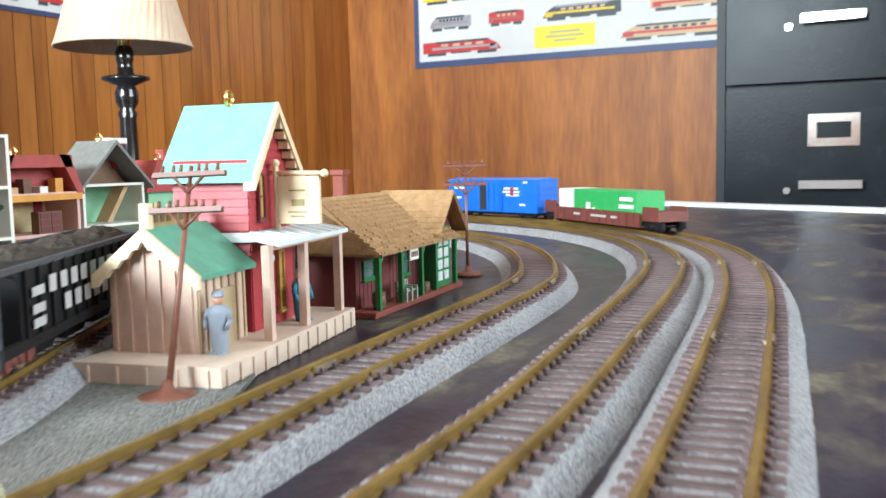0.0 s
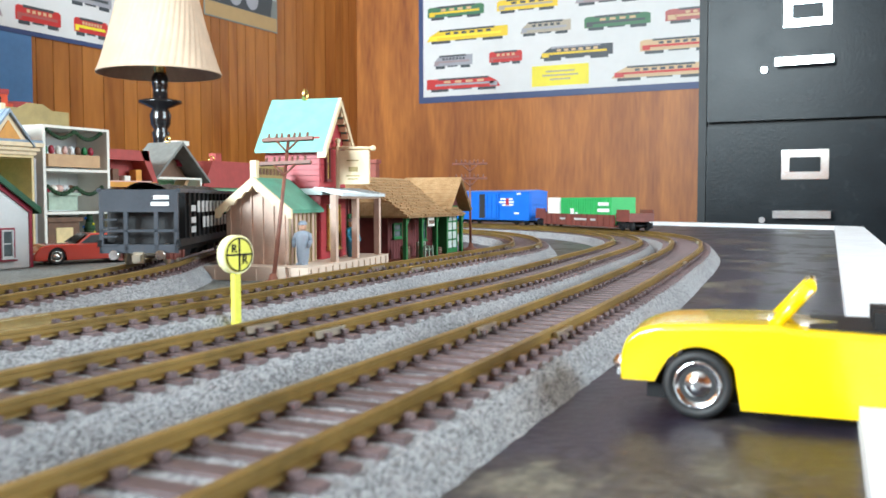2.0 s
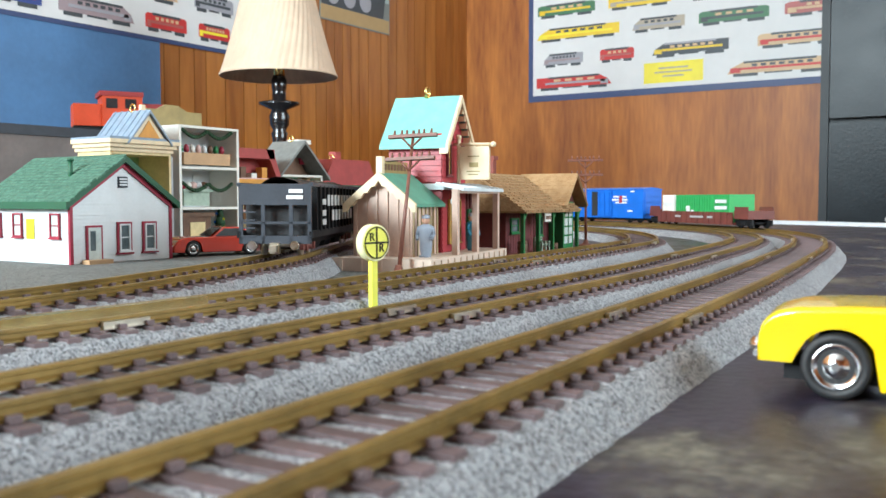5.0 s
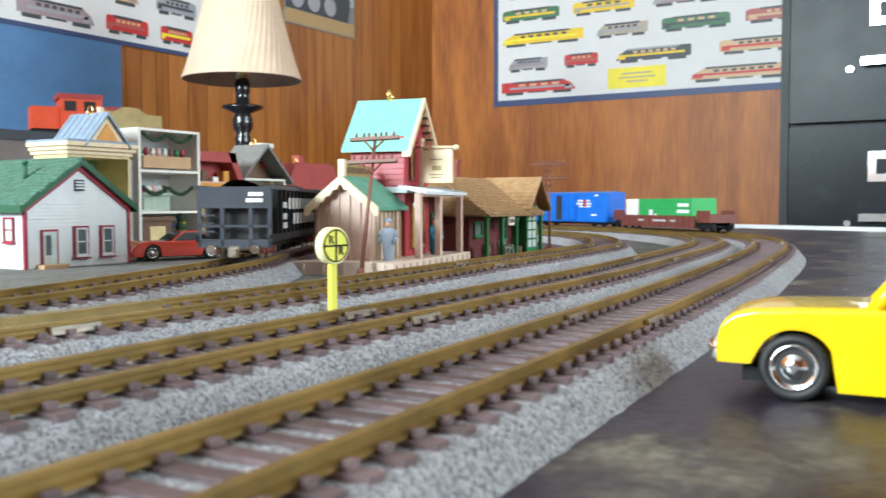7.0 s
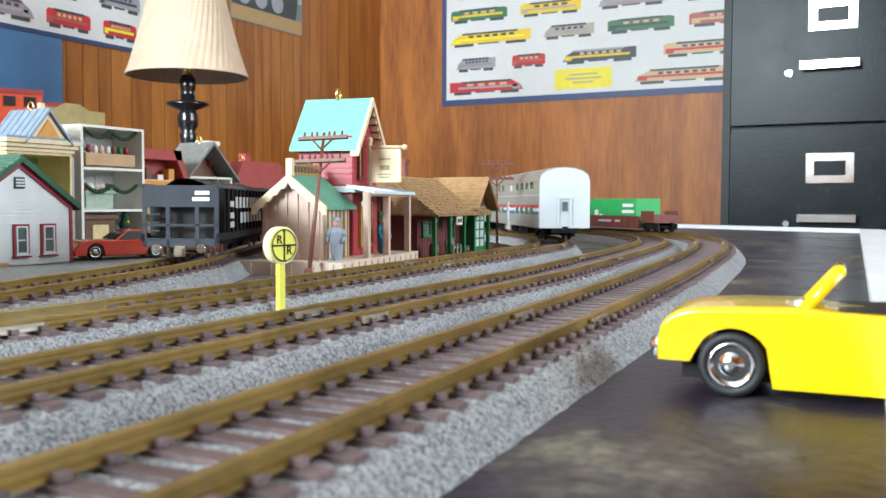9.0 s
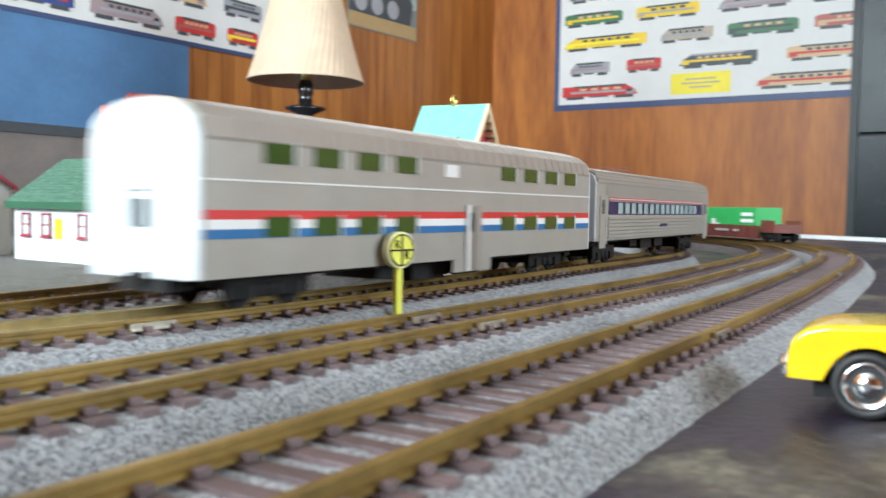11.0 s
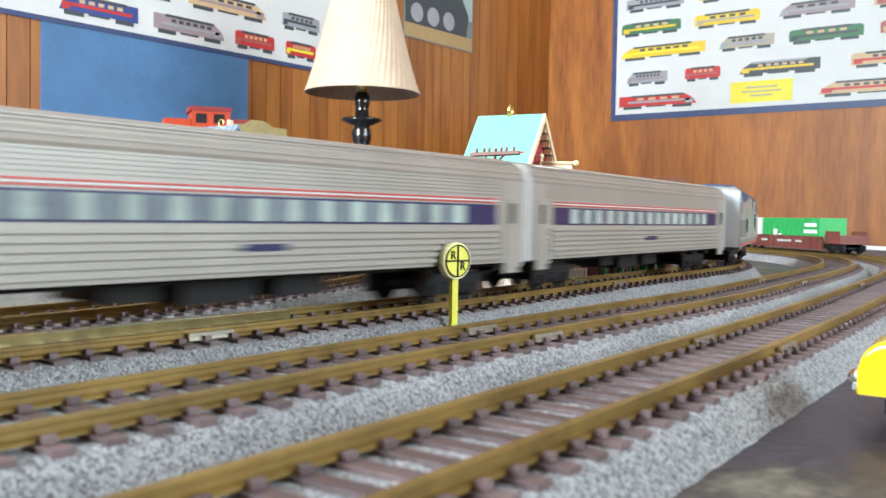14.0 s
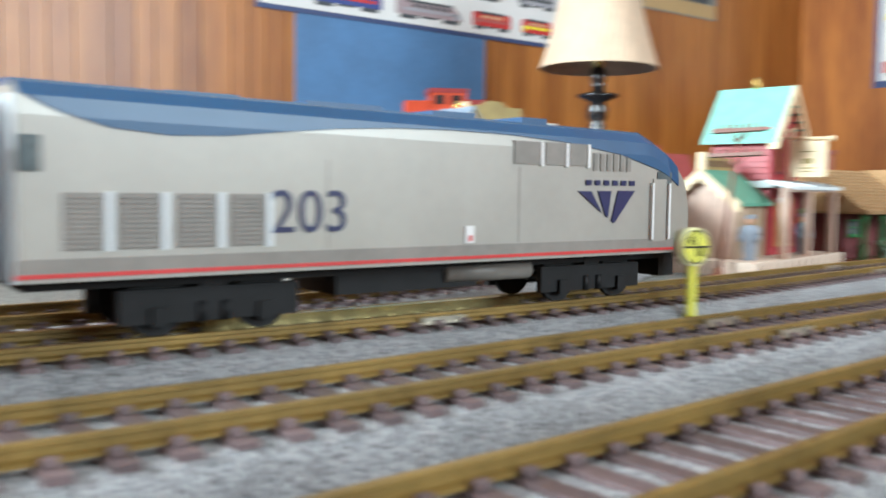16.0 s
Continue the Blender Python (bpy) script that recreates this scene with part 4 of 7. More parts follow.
# ----- the shingled depot -----
def depot():
    s = thing("shingled_depot", TOWN @ pose(0.2665, 0.262, 0.0003, 0, 0, 95.0), "maroon depot with green trim and a brown shingle roof", "toy station")
    part("base", MM((-2, 106, -3, 62, 0, 2.6), bev=0.3), P_BRICKBASE, s, "red-brown base slab")
    w = part("wall", MM((4, 92, 10, 54, 2.6, 33)), P_MAROON, s, "maroon boarded wall")
    for i in range(22):
        part("wall_board", MM((4 + i * 4.0, 4 + i * 4.0 + 3.5, 9.4, 10.2, 2.6, 30)), P_MAROON, w)
    # main hip roof as lapped courses of shingles
    ze, zr = 28.5, 52.0
    n = 13
    rnd = random.Random(8)
    roof = bmesh.new()
    prism(roof, mmpoly((-6, ze), (32, zr), (70, ze), (70, ze - 1.2), (-6, ze - 1.2)), 'x', 0.0, 0.092)
    r = part("roof", roof, P_SHINGLE, s, "brown wood-shingle roof")
    for i in range(n):
        f0, f1 = i / n, (i + 1) / n
        ya, yb = -7 + f0 * 39, -7 + f1 * 39 + 1.2
        za, zb = ze - 0.6 + f0 * (zr - ze), ze - 0.6 + f1 * (zr - ze)
        x = -4.0 + f0 * 14
        bm = bmesh.new()
        while x < 94:
            wd = rnd.uniform(2.0, 4.2)
            j = rnd.uniform(-0.5, 0.5)
            q = [(x, ya + j, za + 1.3), (x + wd - 0.25, ya + j, za + 1.3), (x + wd - 0.25, yb, zb + 0.8), (x, yb, zb + 0.8)]
            lo = [(a, b, c - 0.9) for a, b, c in q]
            v = [bm.verts.new(Vector(c) * 0.001) for c in q + lo]
            for f in ((0, 1, 2, 3), (4, 7, 6, 5), (0, 4, 5, 1), (1, 5, 6, 2), (2, 6, 7, 3), (3, 7, 4, 0)):
                bm.faces.new([v[k] for k in f])
            x += wd
        part("shingle_course", bm, P_SHINGLE, r)
    # hip end towards the tower
    bm = bmesh.new()
    v = [bm.verts.new(Vector(c) * 0.001) for c in ((-5, -6.5, 28.6), (-5, 70, 28.6), (10, 32, 52.6), (-5, -6.5, 27.4), (-5, 70, 27.4))]
    for f in ((0, 2, 1), (0, 1, 4, 3)):
        bm.faces.new([v[k] for k in f])
    bmesh.ops.solidify(bm, geom=bm.faces[:], thickness=0.0008)
    part("hip_end", bm, P_SHINGLE, r)
    # cross gable (bay) at the far end
    bay = part("bay_wall", MM((74, 96, 0, 12, 2.6, 34)), P_GREEN, s, "green trimmed bay")
    part("gable_wall", pr([(70, 33), (100, 33), (85, 49)], 'y', 0.5, 30), P_MAROON, s)
    gb = pr([(65, 30.0), (85, 50.5), (105, 30.0), (105, 31.6), (85, 53), (65, 31.6)], 'y', -7, 34)
    g = part("gable_roof", gb, P_SHINGLE, s, "shingled cross gable")
    for i in range(8):
        f = i / 8
        for sgn in (-1, 1):
            bm = bmesh.new()
            y = -7.5
            while y < 33:
                wd = rnd.uniform(2.2, 4.0)
                ua, ub = 20.5 * (1 - f), 20.5 * (1 - f - 0.15)
                q = [(85 + sgn * ua, y, 31.9 + 21 * f), (85 + sgn * ua, y + wd - 0.25, 31.9 + 21 * f), (85 + sgn * max(ub, 0), y + wd - 0.25, 31.3 + 21 * min(1, f + 0.15)), (85 + sgn * max(ub, 0), y, 31.3 + 21 * min(1, f + 0.15))]
                lo = [(a, b, c - 0.8) for a, b, c in q]
                v = [bm.verts.new(Vector(c) * 0.001) for c in q + lo]
                for ff in ((0, 1, 2, 3), (4, 7, 6, 5), (0, 4, 5, 1), (1, 5, 6, 2), (2, 6, 7, 3), (3, 7, 4, 0)):
                    bm.faces.new([v[k] for k in ff])
                y += wd
            part("shingle_course", bm, P_SHINGLE, g)
    # windows, doors, brackets
    for i in range(2):
        for j in range(4):
            part("bay_pane", MM((77.5 + i * 8.5, 83.8 + i * 8.5, -0.6, 0.1, 6 + j * 6, 10.8 + j * 6)), P_LPANE, bay)
    for x in (4, 28, 52, 70, 98):
        part("post", MM((x, x + 2.2, -2.5, -0.3, 2.6, 28.5)), P_GREEN, s)
        bm = bmesh.new()
        cyl(bm, (x * 0.001 + 0.001, -0.0015, 0.021), (x * 0.001 + 0.007, -0.0015, 0.0285), 0.0008, n=6)
        part("bracket", bm, P_GREEN, s)
    part("eave_beam", MM((2, 100, -3, -0.5, 27.2, 28.6)), P_GREEN, s)
    sash_window(s, 10, 9.4, 15, 12, 9, P_GREEN, P_PANE, 'y')
    sash_window(s, 52, 9.4, 12, 9, 13, P_GREEN, P_PANE, 'y')
    part("door", MM((28, 38, 8.6, 9.6, 2.6, 24), bev=0.2), P_MAROON, s)
    sg = part("depot_sign", MM((36, 46, -3.4, -2.6, 21.5, 27), bev=0.2), P_IVORY, s, "ivory sign with dark bars")
    for i in range(4):
        part("lettering_bar", MM((37.2 + i * 2.1, 38.6 + i * 2.1, -3.6, -3.3, 23, 25.4)), P_BROWNFIG, sg)
    ch = part("chimney", MM((58, 63.5, 43, 48.5, 40, 62), bev=0.3), P_BRICKBASE, s, "red-brown brick chimney")
    part("chimney_cap", MM((57, 64.5, 42, 49.5, 62, 64.6), bev=0.4), P_BRICKBASE, ch)


depot()


def bench(m):
    b = thing("bench", TOWN @ m, "pale green ornate toy bench on the depot base", "bench")
    for x in (0, 6, 12):
        bm = MM((x, x + 1.1, 0, 1, 0, 9.5), (x, x + 1.1, -5, 0, 3.6, 4.6), (x, x + 1.1, -5.2, -4.2, 0, 6.4), (x, x + 1.1, -5, 0, 6.0, 6.8))
        part("end_frame", bm, P_PEWTER, b)
    for i in range(3):
        part("seat_slat", MM((0, 13, -4.6 + i * 1.6, -3.5 + i * 1.6, 4.6, 5.1)), P_PEWTER, b)
    for i in range(3):
        part("back_slat", MM((0, 13, 0.2, 0.8, 5.6 + i * 1.5, 6.5 + i * 1.5)), P_PEWTER, b)


bench(pose(0.2632, 0.2905, 0.0029, 0, 0, 95))


def barrel(m, label, r=3.2, h=8):
    bm = bmesh.new()
    lathe(bm, [(r * 0.00085, 0), (r * 0.001, h * 0.0005), (r * 0.00085, h * 0.001)], 16)
    for k in (0.15, 0.85):
        lathe(bm, [(r * 0.00093, h * 0.001 * k - 0.0003), (r * 0.00098, h * 0.001 * k - 0.0003), (r * 0.00098, h * 0.001 * k + 0.0004), (r * 0.00093, h * 0.001 * k + 0.0004)], 16)
    ob = new("barrel", mesh_of("barrel", bm, P_BROWNFIG))
    ob.matrix_world = TOWN @ m
    tagged(ob, label, "barrel")


barrel(pose(0.2655, 0.2705, 0.0029), "small brown barrel beside the depot wall")
barrel(pose(0.2575, 0.329, 0.0029), "low brown tub beside the depot bay", 3.0, 4.5)


def potted_tree(x, y):
    t = thing("potted_tree", TOWN @ pose(x, y, 0), "small dark green potted tree with red berries", "toy tree")
    bm = bmesh.new()
    lathe(bm, [(0.003, 0), (0.004, 0.005), (0.0042, 0.0055)], 14)
    part("pot", bm, P_PLAT, t)
    bm = bmesh.new()
    cyl(bm, (0, 0, 0.005), (0, 0, 0.010), 0.0008)
    part("trunk", bm, P_BROWNFIG, t)
    rnd = random.Random(6)
    bm = bmesh.new()
    for i in range(380):
        z = rnd.uniform(0, 1)
        r = 0.0062 * (1 - z) ** 0.8 * rnd.uniform(0.5, 1.05)
        a = rnd.uniform(0, 6.283)
        c = Vector((r * math.cos(a), r * math.sin(a), 0.008 + 0.023 * z))
        d = Vector((math.cos(a), math.sin(a), rnd.uniform(-0.3, 0.6))).normalized() * 0.0022
        sd = d.orthogonal().normalized() * 0.0005
        v = [bm.verts.new(c - sd), bm.verts.new(c + sd), bm.verts.new(c + d)]
        bm.faces.new(v)
    part("crown", bm, P_TREE, t)
    for i in range(5):
        a = i * 2.4
        z = 0.012 + 0.003 * i
        bm = bmesh.new()
        bmesh.ops.create_icosphere(bm, subdivisions=1, radius=0.0008, matrix=Matrix.Translation((0.0045 * math.cos(a), 0.0045 * math.sin(a), z)))
        part("berry", bm, P_CARRED, t)


potted_tree(0.2345, 0.385)


# ----- rolling stock -----
def on_line(line, s0, s1, z=0.0):
    """The pose of a wagon whose two bogies stand at two places along a line."""
    P = np.array(line)
    d = np.r_[0, np.cumsum(np.hypot(*np.diff(P, axis=0).T))]
    a = np.array([np.interp(s0, d, P[:, 0]), np.interp(s0, d, P[:, 1])])
    b = np.array([np.interp(s1, d, P[:, 0]), np.interp(s1, d, P[:, 1])])
    c, v = (a + b) / 2, b - a
    return pose(c[0], c[1], z) @ Matrix.Rotation(math.atan2(v[1], v[0]), 4, 'Z')


def near_s(line, x, y):
    P = np.array(line)
    d = np.r_[0, np.cumsum(np.hypot(*np.diff(P, axis=0).T))]
    return float(d[np.argmin(np.hypot(P[:, 0] - x, P[:, 1] - y))])


def bogie(parent, x, material=None, wheel=4.6, base=11.0, half=8.2, t=11.5):
    """A four-wheel truck under a wagon (millimetres, z from the table)."""
    material = material or M_BLACK
    b = part("truck", MM((x - base - 3, x + base + 3, -half - 2.2, -half - 0.6, t + 2.5, t + wheel + 3), (x - base - 3, x + base + 3, half + 0.6, half + 2.2, t + 2.5, t + wheel + 3), (x - 2.5, x + 2.5, -half - 2, half + 2, t + 3, t + wheel + 5), bev=0.3), material, parent)
    for dx in (-base * 0.72, base * 0.72):
        bm = bmesh.new()
        for s in (-1, 1):
            cyl(bm, ((x + dx) * 0.001, s * (half - 0.9) * 0.001, (t + wheel) * 0.001), ((x + dx) * 0.001, s * (half + 0.5) * 0.001, (t + wheel) * 0.001), wheel * 0.001, n=18)
        cyl(bm, ((x + dx) * 0.001, -half * 0.001, (t + wheel) * 0.001), ((x + dx) * 0.001, half * 0.001, (t + wheel) * 0.001), 0.0012, n=8)
        part("wheelset", bm, M_JOINER if material is not M_BLACK else M_BLACK, b)
        for s in (-1, 1):
            bm = bmesh.new()
            for sx in (-2.2, 2.2):
                cyl(bm, ((x + sx) * 0.001, s * (half + 2.0) * 0.001, (t + 2.4) * 0.001), ((x + sx) * 0.001, s * (half + 2.0) * 0.001, (t + 6.0) * 0.001), 0.0010, n=8)
            if dx > 0:
                part("spring_pair", bm, material, b)
            else:
                bm.free()
            part("axle_box", MM((x + dx - 1.5, x + dx + 1.5, s * (half + 2.2) - 0.8, s * (half + 2.2) + 0.8, t + 2.0, t + 5.4), bev=0.3), material, b)


def hopper():
    h = thing("hopper_wagon", TOWN @ pose(0.2145, 0.1375, 0, 0, 0, -59.5), "black hopper wagon with a grey end and a coal load", "rail wagon")
    L, W = 78, 15.5
    body = pr([(-W, 22), (-W, 42), (W, 42), (W, 22), (10, 16), (-10, 16)], 'x', -L + 12, L - 14)
    part("body", body, P_HOP, h, "black ribbed side body")
    for i in range(13):
        x = -62 + i * 10.2
        for sg in (-1, 1):
            part("side_rib", MM((x, x + 1.3, sg * (W + 0.5) - 0.6, sg * (W + 0.5) + 0.6, 22, 42)), P_HOP, h)
    for sg in (-1, 1):
        part("top_sill", MM((-L, L, sg * W - 0.8, sg * W + 1.0, 41.4, 43)), P_HOPEND, h)
        part("side_sill", MM((-L, L, sg * W - 0.9, sg * W + 0.9, 19.5, 22.5)), P_HOP, h)
    for e in (1, -1):
        x = e * L
        a, b = sorted((x, x - e * 1.4))
        part("end_panel", MM((a, b, -W, W, 33.5, 42.5)), P_HOPEND, h, "grey end panel")
        for y in (-W, -W / 2.6, W / 2.6, W - 1.6):
            part("end_post", MM((a, b, y, y + 1.6, 17, 33.5)), P_HOPEND, h)
        part("end_sill", MM((a, b, -W, W, 17, 20.5), bev=0.3), P_HOPEND, h)
        part("end_bar", MM((a, b, -W, W, 25.5, 26.5)), P_HOPEND, h)
        bm = bmesh.new()
        v = [bm.verts.new(Vector(c) * 0.001) for c in ((x - e * 14, -W + 1, 33), (x - e * 14, W - 1, 33), (x - e * 26, W - 1, 19), (x - e * 26, -W + 1, 19))]
        bm.faces.new(v)
        bmesh.ops.solidify(bm, geom=bm.faces[:], thickness=0.001)
        part("slope_sheet", bm, P_HOP, h)
        for k in range(5):
            z = 20 + k * 3.4
            part("ladder_rung", MM((a - 0.4, b + 0.4, -W + 1, -W + 7, z, z + 0.6) if e > 0 else (a - 0.4, b + 0.4, W - 7, W - 1, z, z + 0.6)), P_HOPEND, h)
        m0, m1 = (5, 12) if e > 0 else (-12, -5)
        part("marking_bar", MM((x - 0.4, x + 0.4, m0, m1, 36, 37.6)), P_LETTER, h)
        part("marking_bar", MM((x - 0.4, x + 0.4, m0 + 1, m1, 38.6, 40.2)), P_LETTER, h)
        # this panel behind the posts paints the shade of the end openings
        a2, b2 = sorted((x - e * 5, x - e * 6))
        part("end_shade_panel", MM((a2, b2, -W + 1.8, W - 1.8, 20.6, 33.4)), M_DARK, h, "dark panel standing for the shade under the end panel")
        bm = MM((x + e * 0.5 - 1.2, x + e * 0.5 + 1.2, -2, 2, 13, 17.5), (x + e * 3 - 2, x + e * 3 + 2, -1.6, 1.6, 14, 16.5), bev=0.4)
        part("coupler", bm, M_JOINER, h)
        for sg in (-1, 1):
            bm = bmesh.new()
            cyl(bm, ((x + e * 1.0) * 0.001, sg * 0.009, 0.0165), ((x + e * 4) * 0.001, sg * 0.009, 0.0165), 0.0019, n=14)
            part("buffer_casting", bm, M_CHROME, h)
        bogie(h, e * 56, P_RUST)
    for k in (-30, 0, 30):
        part("hopper_chute", pr([(-11, 21), (11, 21), (8, 12.8), (-8, 12.8)], 'x', k - 9, k + 9), P_HOP, h)
    # coal
    bm = bmesh.new()
    rnd = random.Random(2)
    nx, ny = 60, 14
    g = [[bm.verts.new(((-66 + 132 * i / nx) * 0.001, (-W + 1 + (2 * W - 2) * j / ny) * 0.001, (39 + 6.5 * math.sin(math.pi * j / ny) * abs(math.sin(3.3 * math.pi * (i + 4) / nx)) ** 0.6 + rnd.uniform(-0.6, 0.6)) * 0.001)) for j in range(ny + 1)] for i in range(nx + 1)]
    for i in range(nx):
        for j in range(ny):
            bm.faces.new((g[i][j], g[i + 1][j], g[i + 1][j + 1], g[i][j + 1]))
    part("coal_load", bm, P_COAL, h, "heaped dark coal load")
    # lettering as bars on the side that faces the camera
    for sg in (-1, 1):
        for row, (n, z, w, x0) in enumerate(((9, 33, 7.0, -42), (7, 26, 7.0, -30))):
            for i in range(n):
                x = x0 + i * 9.4 if sg < 0 else -(x0 + i * 9.4)
                part("lettering_bar", MM((x - w / 2 + 0.8, x + w / 2 - 0.8, sg * (W + 1.25) - 0.15, sg * (W + 1.25) + 0.15, z, z + 5.0)), P_GLETTER, h)
        for z in (33.5, 28.5, 24.5):
            part("marking_bar", MM((49, 58, sg * (W + 1.25) - 0.15, sg * (W + 1.25) + 0.15, z, z + 2.6)), P_GLETTER, h)


hopper()


def boxcar():
    h = thing("boxcar", on_line(LINE_C, near_s(LINE_C, 0.0953, 0.7301), near_s(LINE_C, 0.1818, 0.6933)) @ pose(0, 0, 0.0009) @ Matrix.Scale(0.92, 4), "bright blue boxcar with an open dark door", "rail wagon")
    part("body", MM((-66, 66, -14.5, 14.5, 17, 49), bev=0.8), P_BLUE, h, "bright blue steel body")
    part("roof", pr([(-15.2, 48.6), (15.2, 48.6), (15.2, 49.6), (0, 51.5), (-15.2, 49.6)], 'x', -66.5, 66.5), P_BLUE, h)
    part("end_panel", MM((66, 66.8, -12.5, 12.5, 21, 47)), P_BLUE, h)
    for i in range(4):
        part("end_rib", MM((66, 67.6, -12.5, 12.5, 22 + i * 6.5, 23.4 + i * 6.5), bev=0.3), P_BLUE, h)
    for sg in (-1, 1):
        part("door_opening", MM((-16, -6, sg * 14.6 - 0.4, sg * 14.6 + 0.4, 19, 47)), M_DARK, h)
        d = part("door", MM((-5, 18, sg * 15.2 - 0.7, sg * 15.2 + 0.7, 18.5, 47.5), bev=0.3), P_BLUE, h)
        for x in (-2, 6, 14):
            part("door_rib", MM((x, x + 1, sg * 16.2 - 0.5, sg * 16.2 + 0.5, 19.5, 46.5)), P_BLUE, d)
        for k, (x, z, w) in enumerate(((30, 40, 20), (30, 36.6, 24), (32, 33.4, 18), (46, 24, 8), (-48, 40, 16), (-50, 30, 10), (50, 46, 6))):
            part("lettering_bar", MM((x - w / 2, x + w / 2, sg * 14.75 - 0.2, sg * 14.75 + 0.2, z, z + 2.0)), P_LETTER, h)
        part("emblem", MM((29, 34, sg * 14.85 - 0.2, sg * 14.85 + 0.2, 34, 42), bev=0.1), P_CRIMSON, h)
    part("underframe", MM((-64, 64, -9, 9, 14.5, 17)), M_BLACK, h)
    for x in (-48, 48):
        bogie(h, x)


boxcar()


def well_car():
    h = thing("well_wagon", on_line(LINE_C, near_s(LINE_C, 0.2167, 0.6749), near_s(LINE_C, 0.3290, 0.5645)) @ pose(0, 0, 0.0009) @ Matrix.Scale(0.92, 4), "brown-red well wagon carrying freight containers", "rail wagon")
    for sg in (-1, 1):
        part("side_sill", MM((-74, 74, sg * 14.5 - 0.7, sg * 14.5 + 0.7, 14.5, 26), bev=0.3), P_RUST, h)
        for i in range(13):
            part("side_rib", MM((-67 + i * 11, -65.6 + i * 11, sg * 15.4 - 0.4, sg * 15.4 + 0.4, 15, 26)), P_RUST, h)
        for x, w in ((10, 26), (-28, 12), (36, 10)):
            part("lettering_bar", MM((x - w / 2, x + w / 2, sg * 15.95 - 0.15, sg * 15.95 + 0.15, 20, 22)), P_GLETTER, h)
    part("well_floor", MM((-74, 74, -14, 14, 14.5, 16)), P_RUST, h)
    for e in (-1, 1):
        a, b = sorted((e * 74, e * 98))
        part("end_platform", MM((a, b, -13, 13, 20, 27.5), bev=0.5), P_RUST, h)
        part("end_rail", MM((a + 1, b - 1, -13, -12.2, 27.5, 31), (a + 1, b - 1, 12.2, 13, 27.5, 31)), P_RUST, h)
        bogie(h, e * 86)


well_car()


def container(m, L, material, label, marks):
    c = thing("container", m, label, "container", "freight containers")
    b = part("box", MM((-L / 2, L / 2, -13, 13, 0, 26), bev=0.5), material, c)
    n = int(L / 5)
    for sg in (-1, 1):
        for i in range(n):
            x = -L / 2 + 3 + i * (L - 6) / n
            part("corrugation", MM((x, x + 2.2, sg * 13.2 - 0.35, sg * 13.2 + 0.35, 1.5, 24.5)), material, b)
        for x, z, w, hh in marks:
            part("lettering_bar", MM((x - w / 2, x + w / 2, sg * 13.75 - 0.2, sg * 13.75 + 0.2, z, z + hh)), P_LETTER, c)


wc = on_line(LINE_C, near_s(LINE_C, 0.2167, 0.6749), near_s(LINE_C, 0.3290, 0.5645)) @ pose(0, 0, 0.0009) @ Matrix.Scale(0.92, 4)
container(wc @ pose(0.014, 0, 0.0165), 104, P_CGREEN, "green corrugated freight container in the well wagon", ((-25, 5, 7, 10), (-16, 4, 5, 7), (38, 18, 20, 3.2), (38, 12, 22, 3.2), (38, 6, 20, 3.2)))



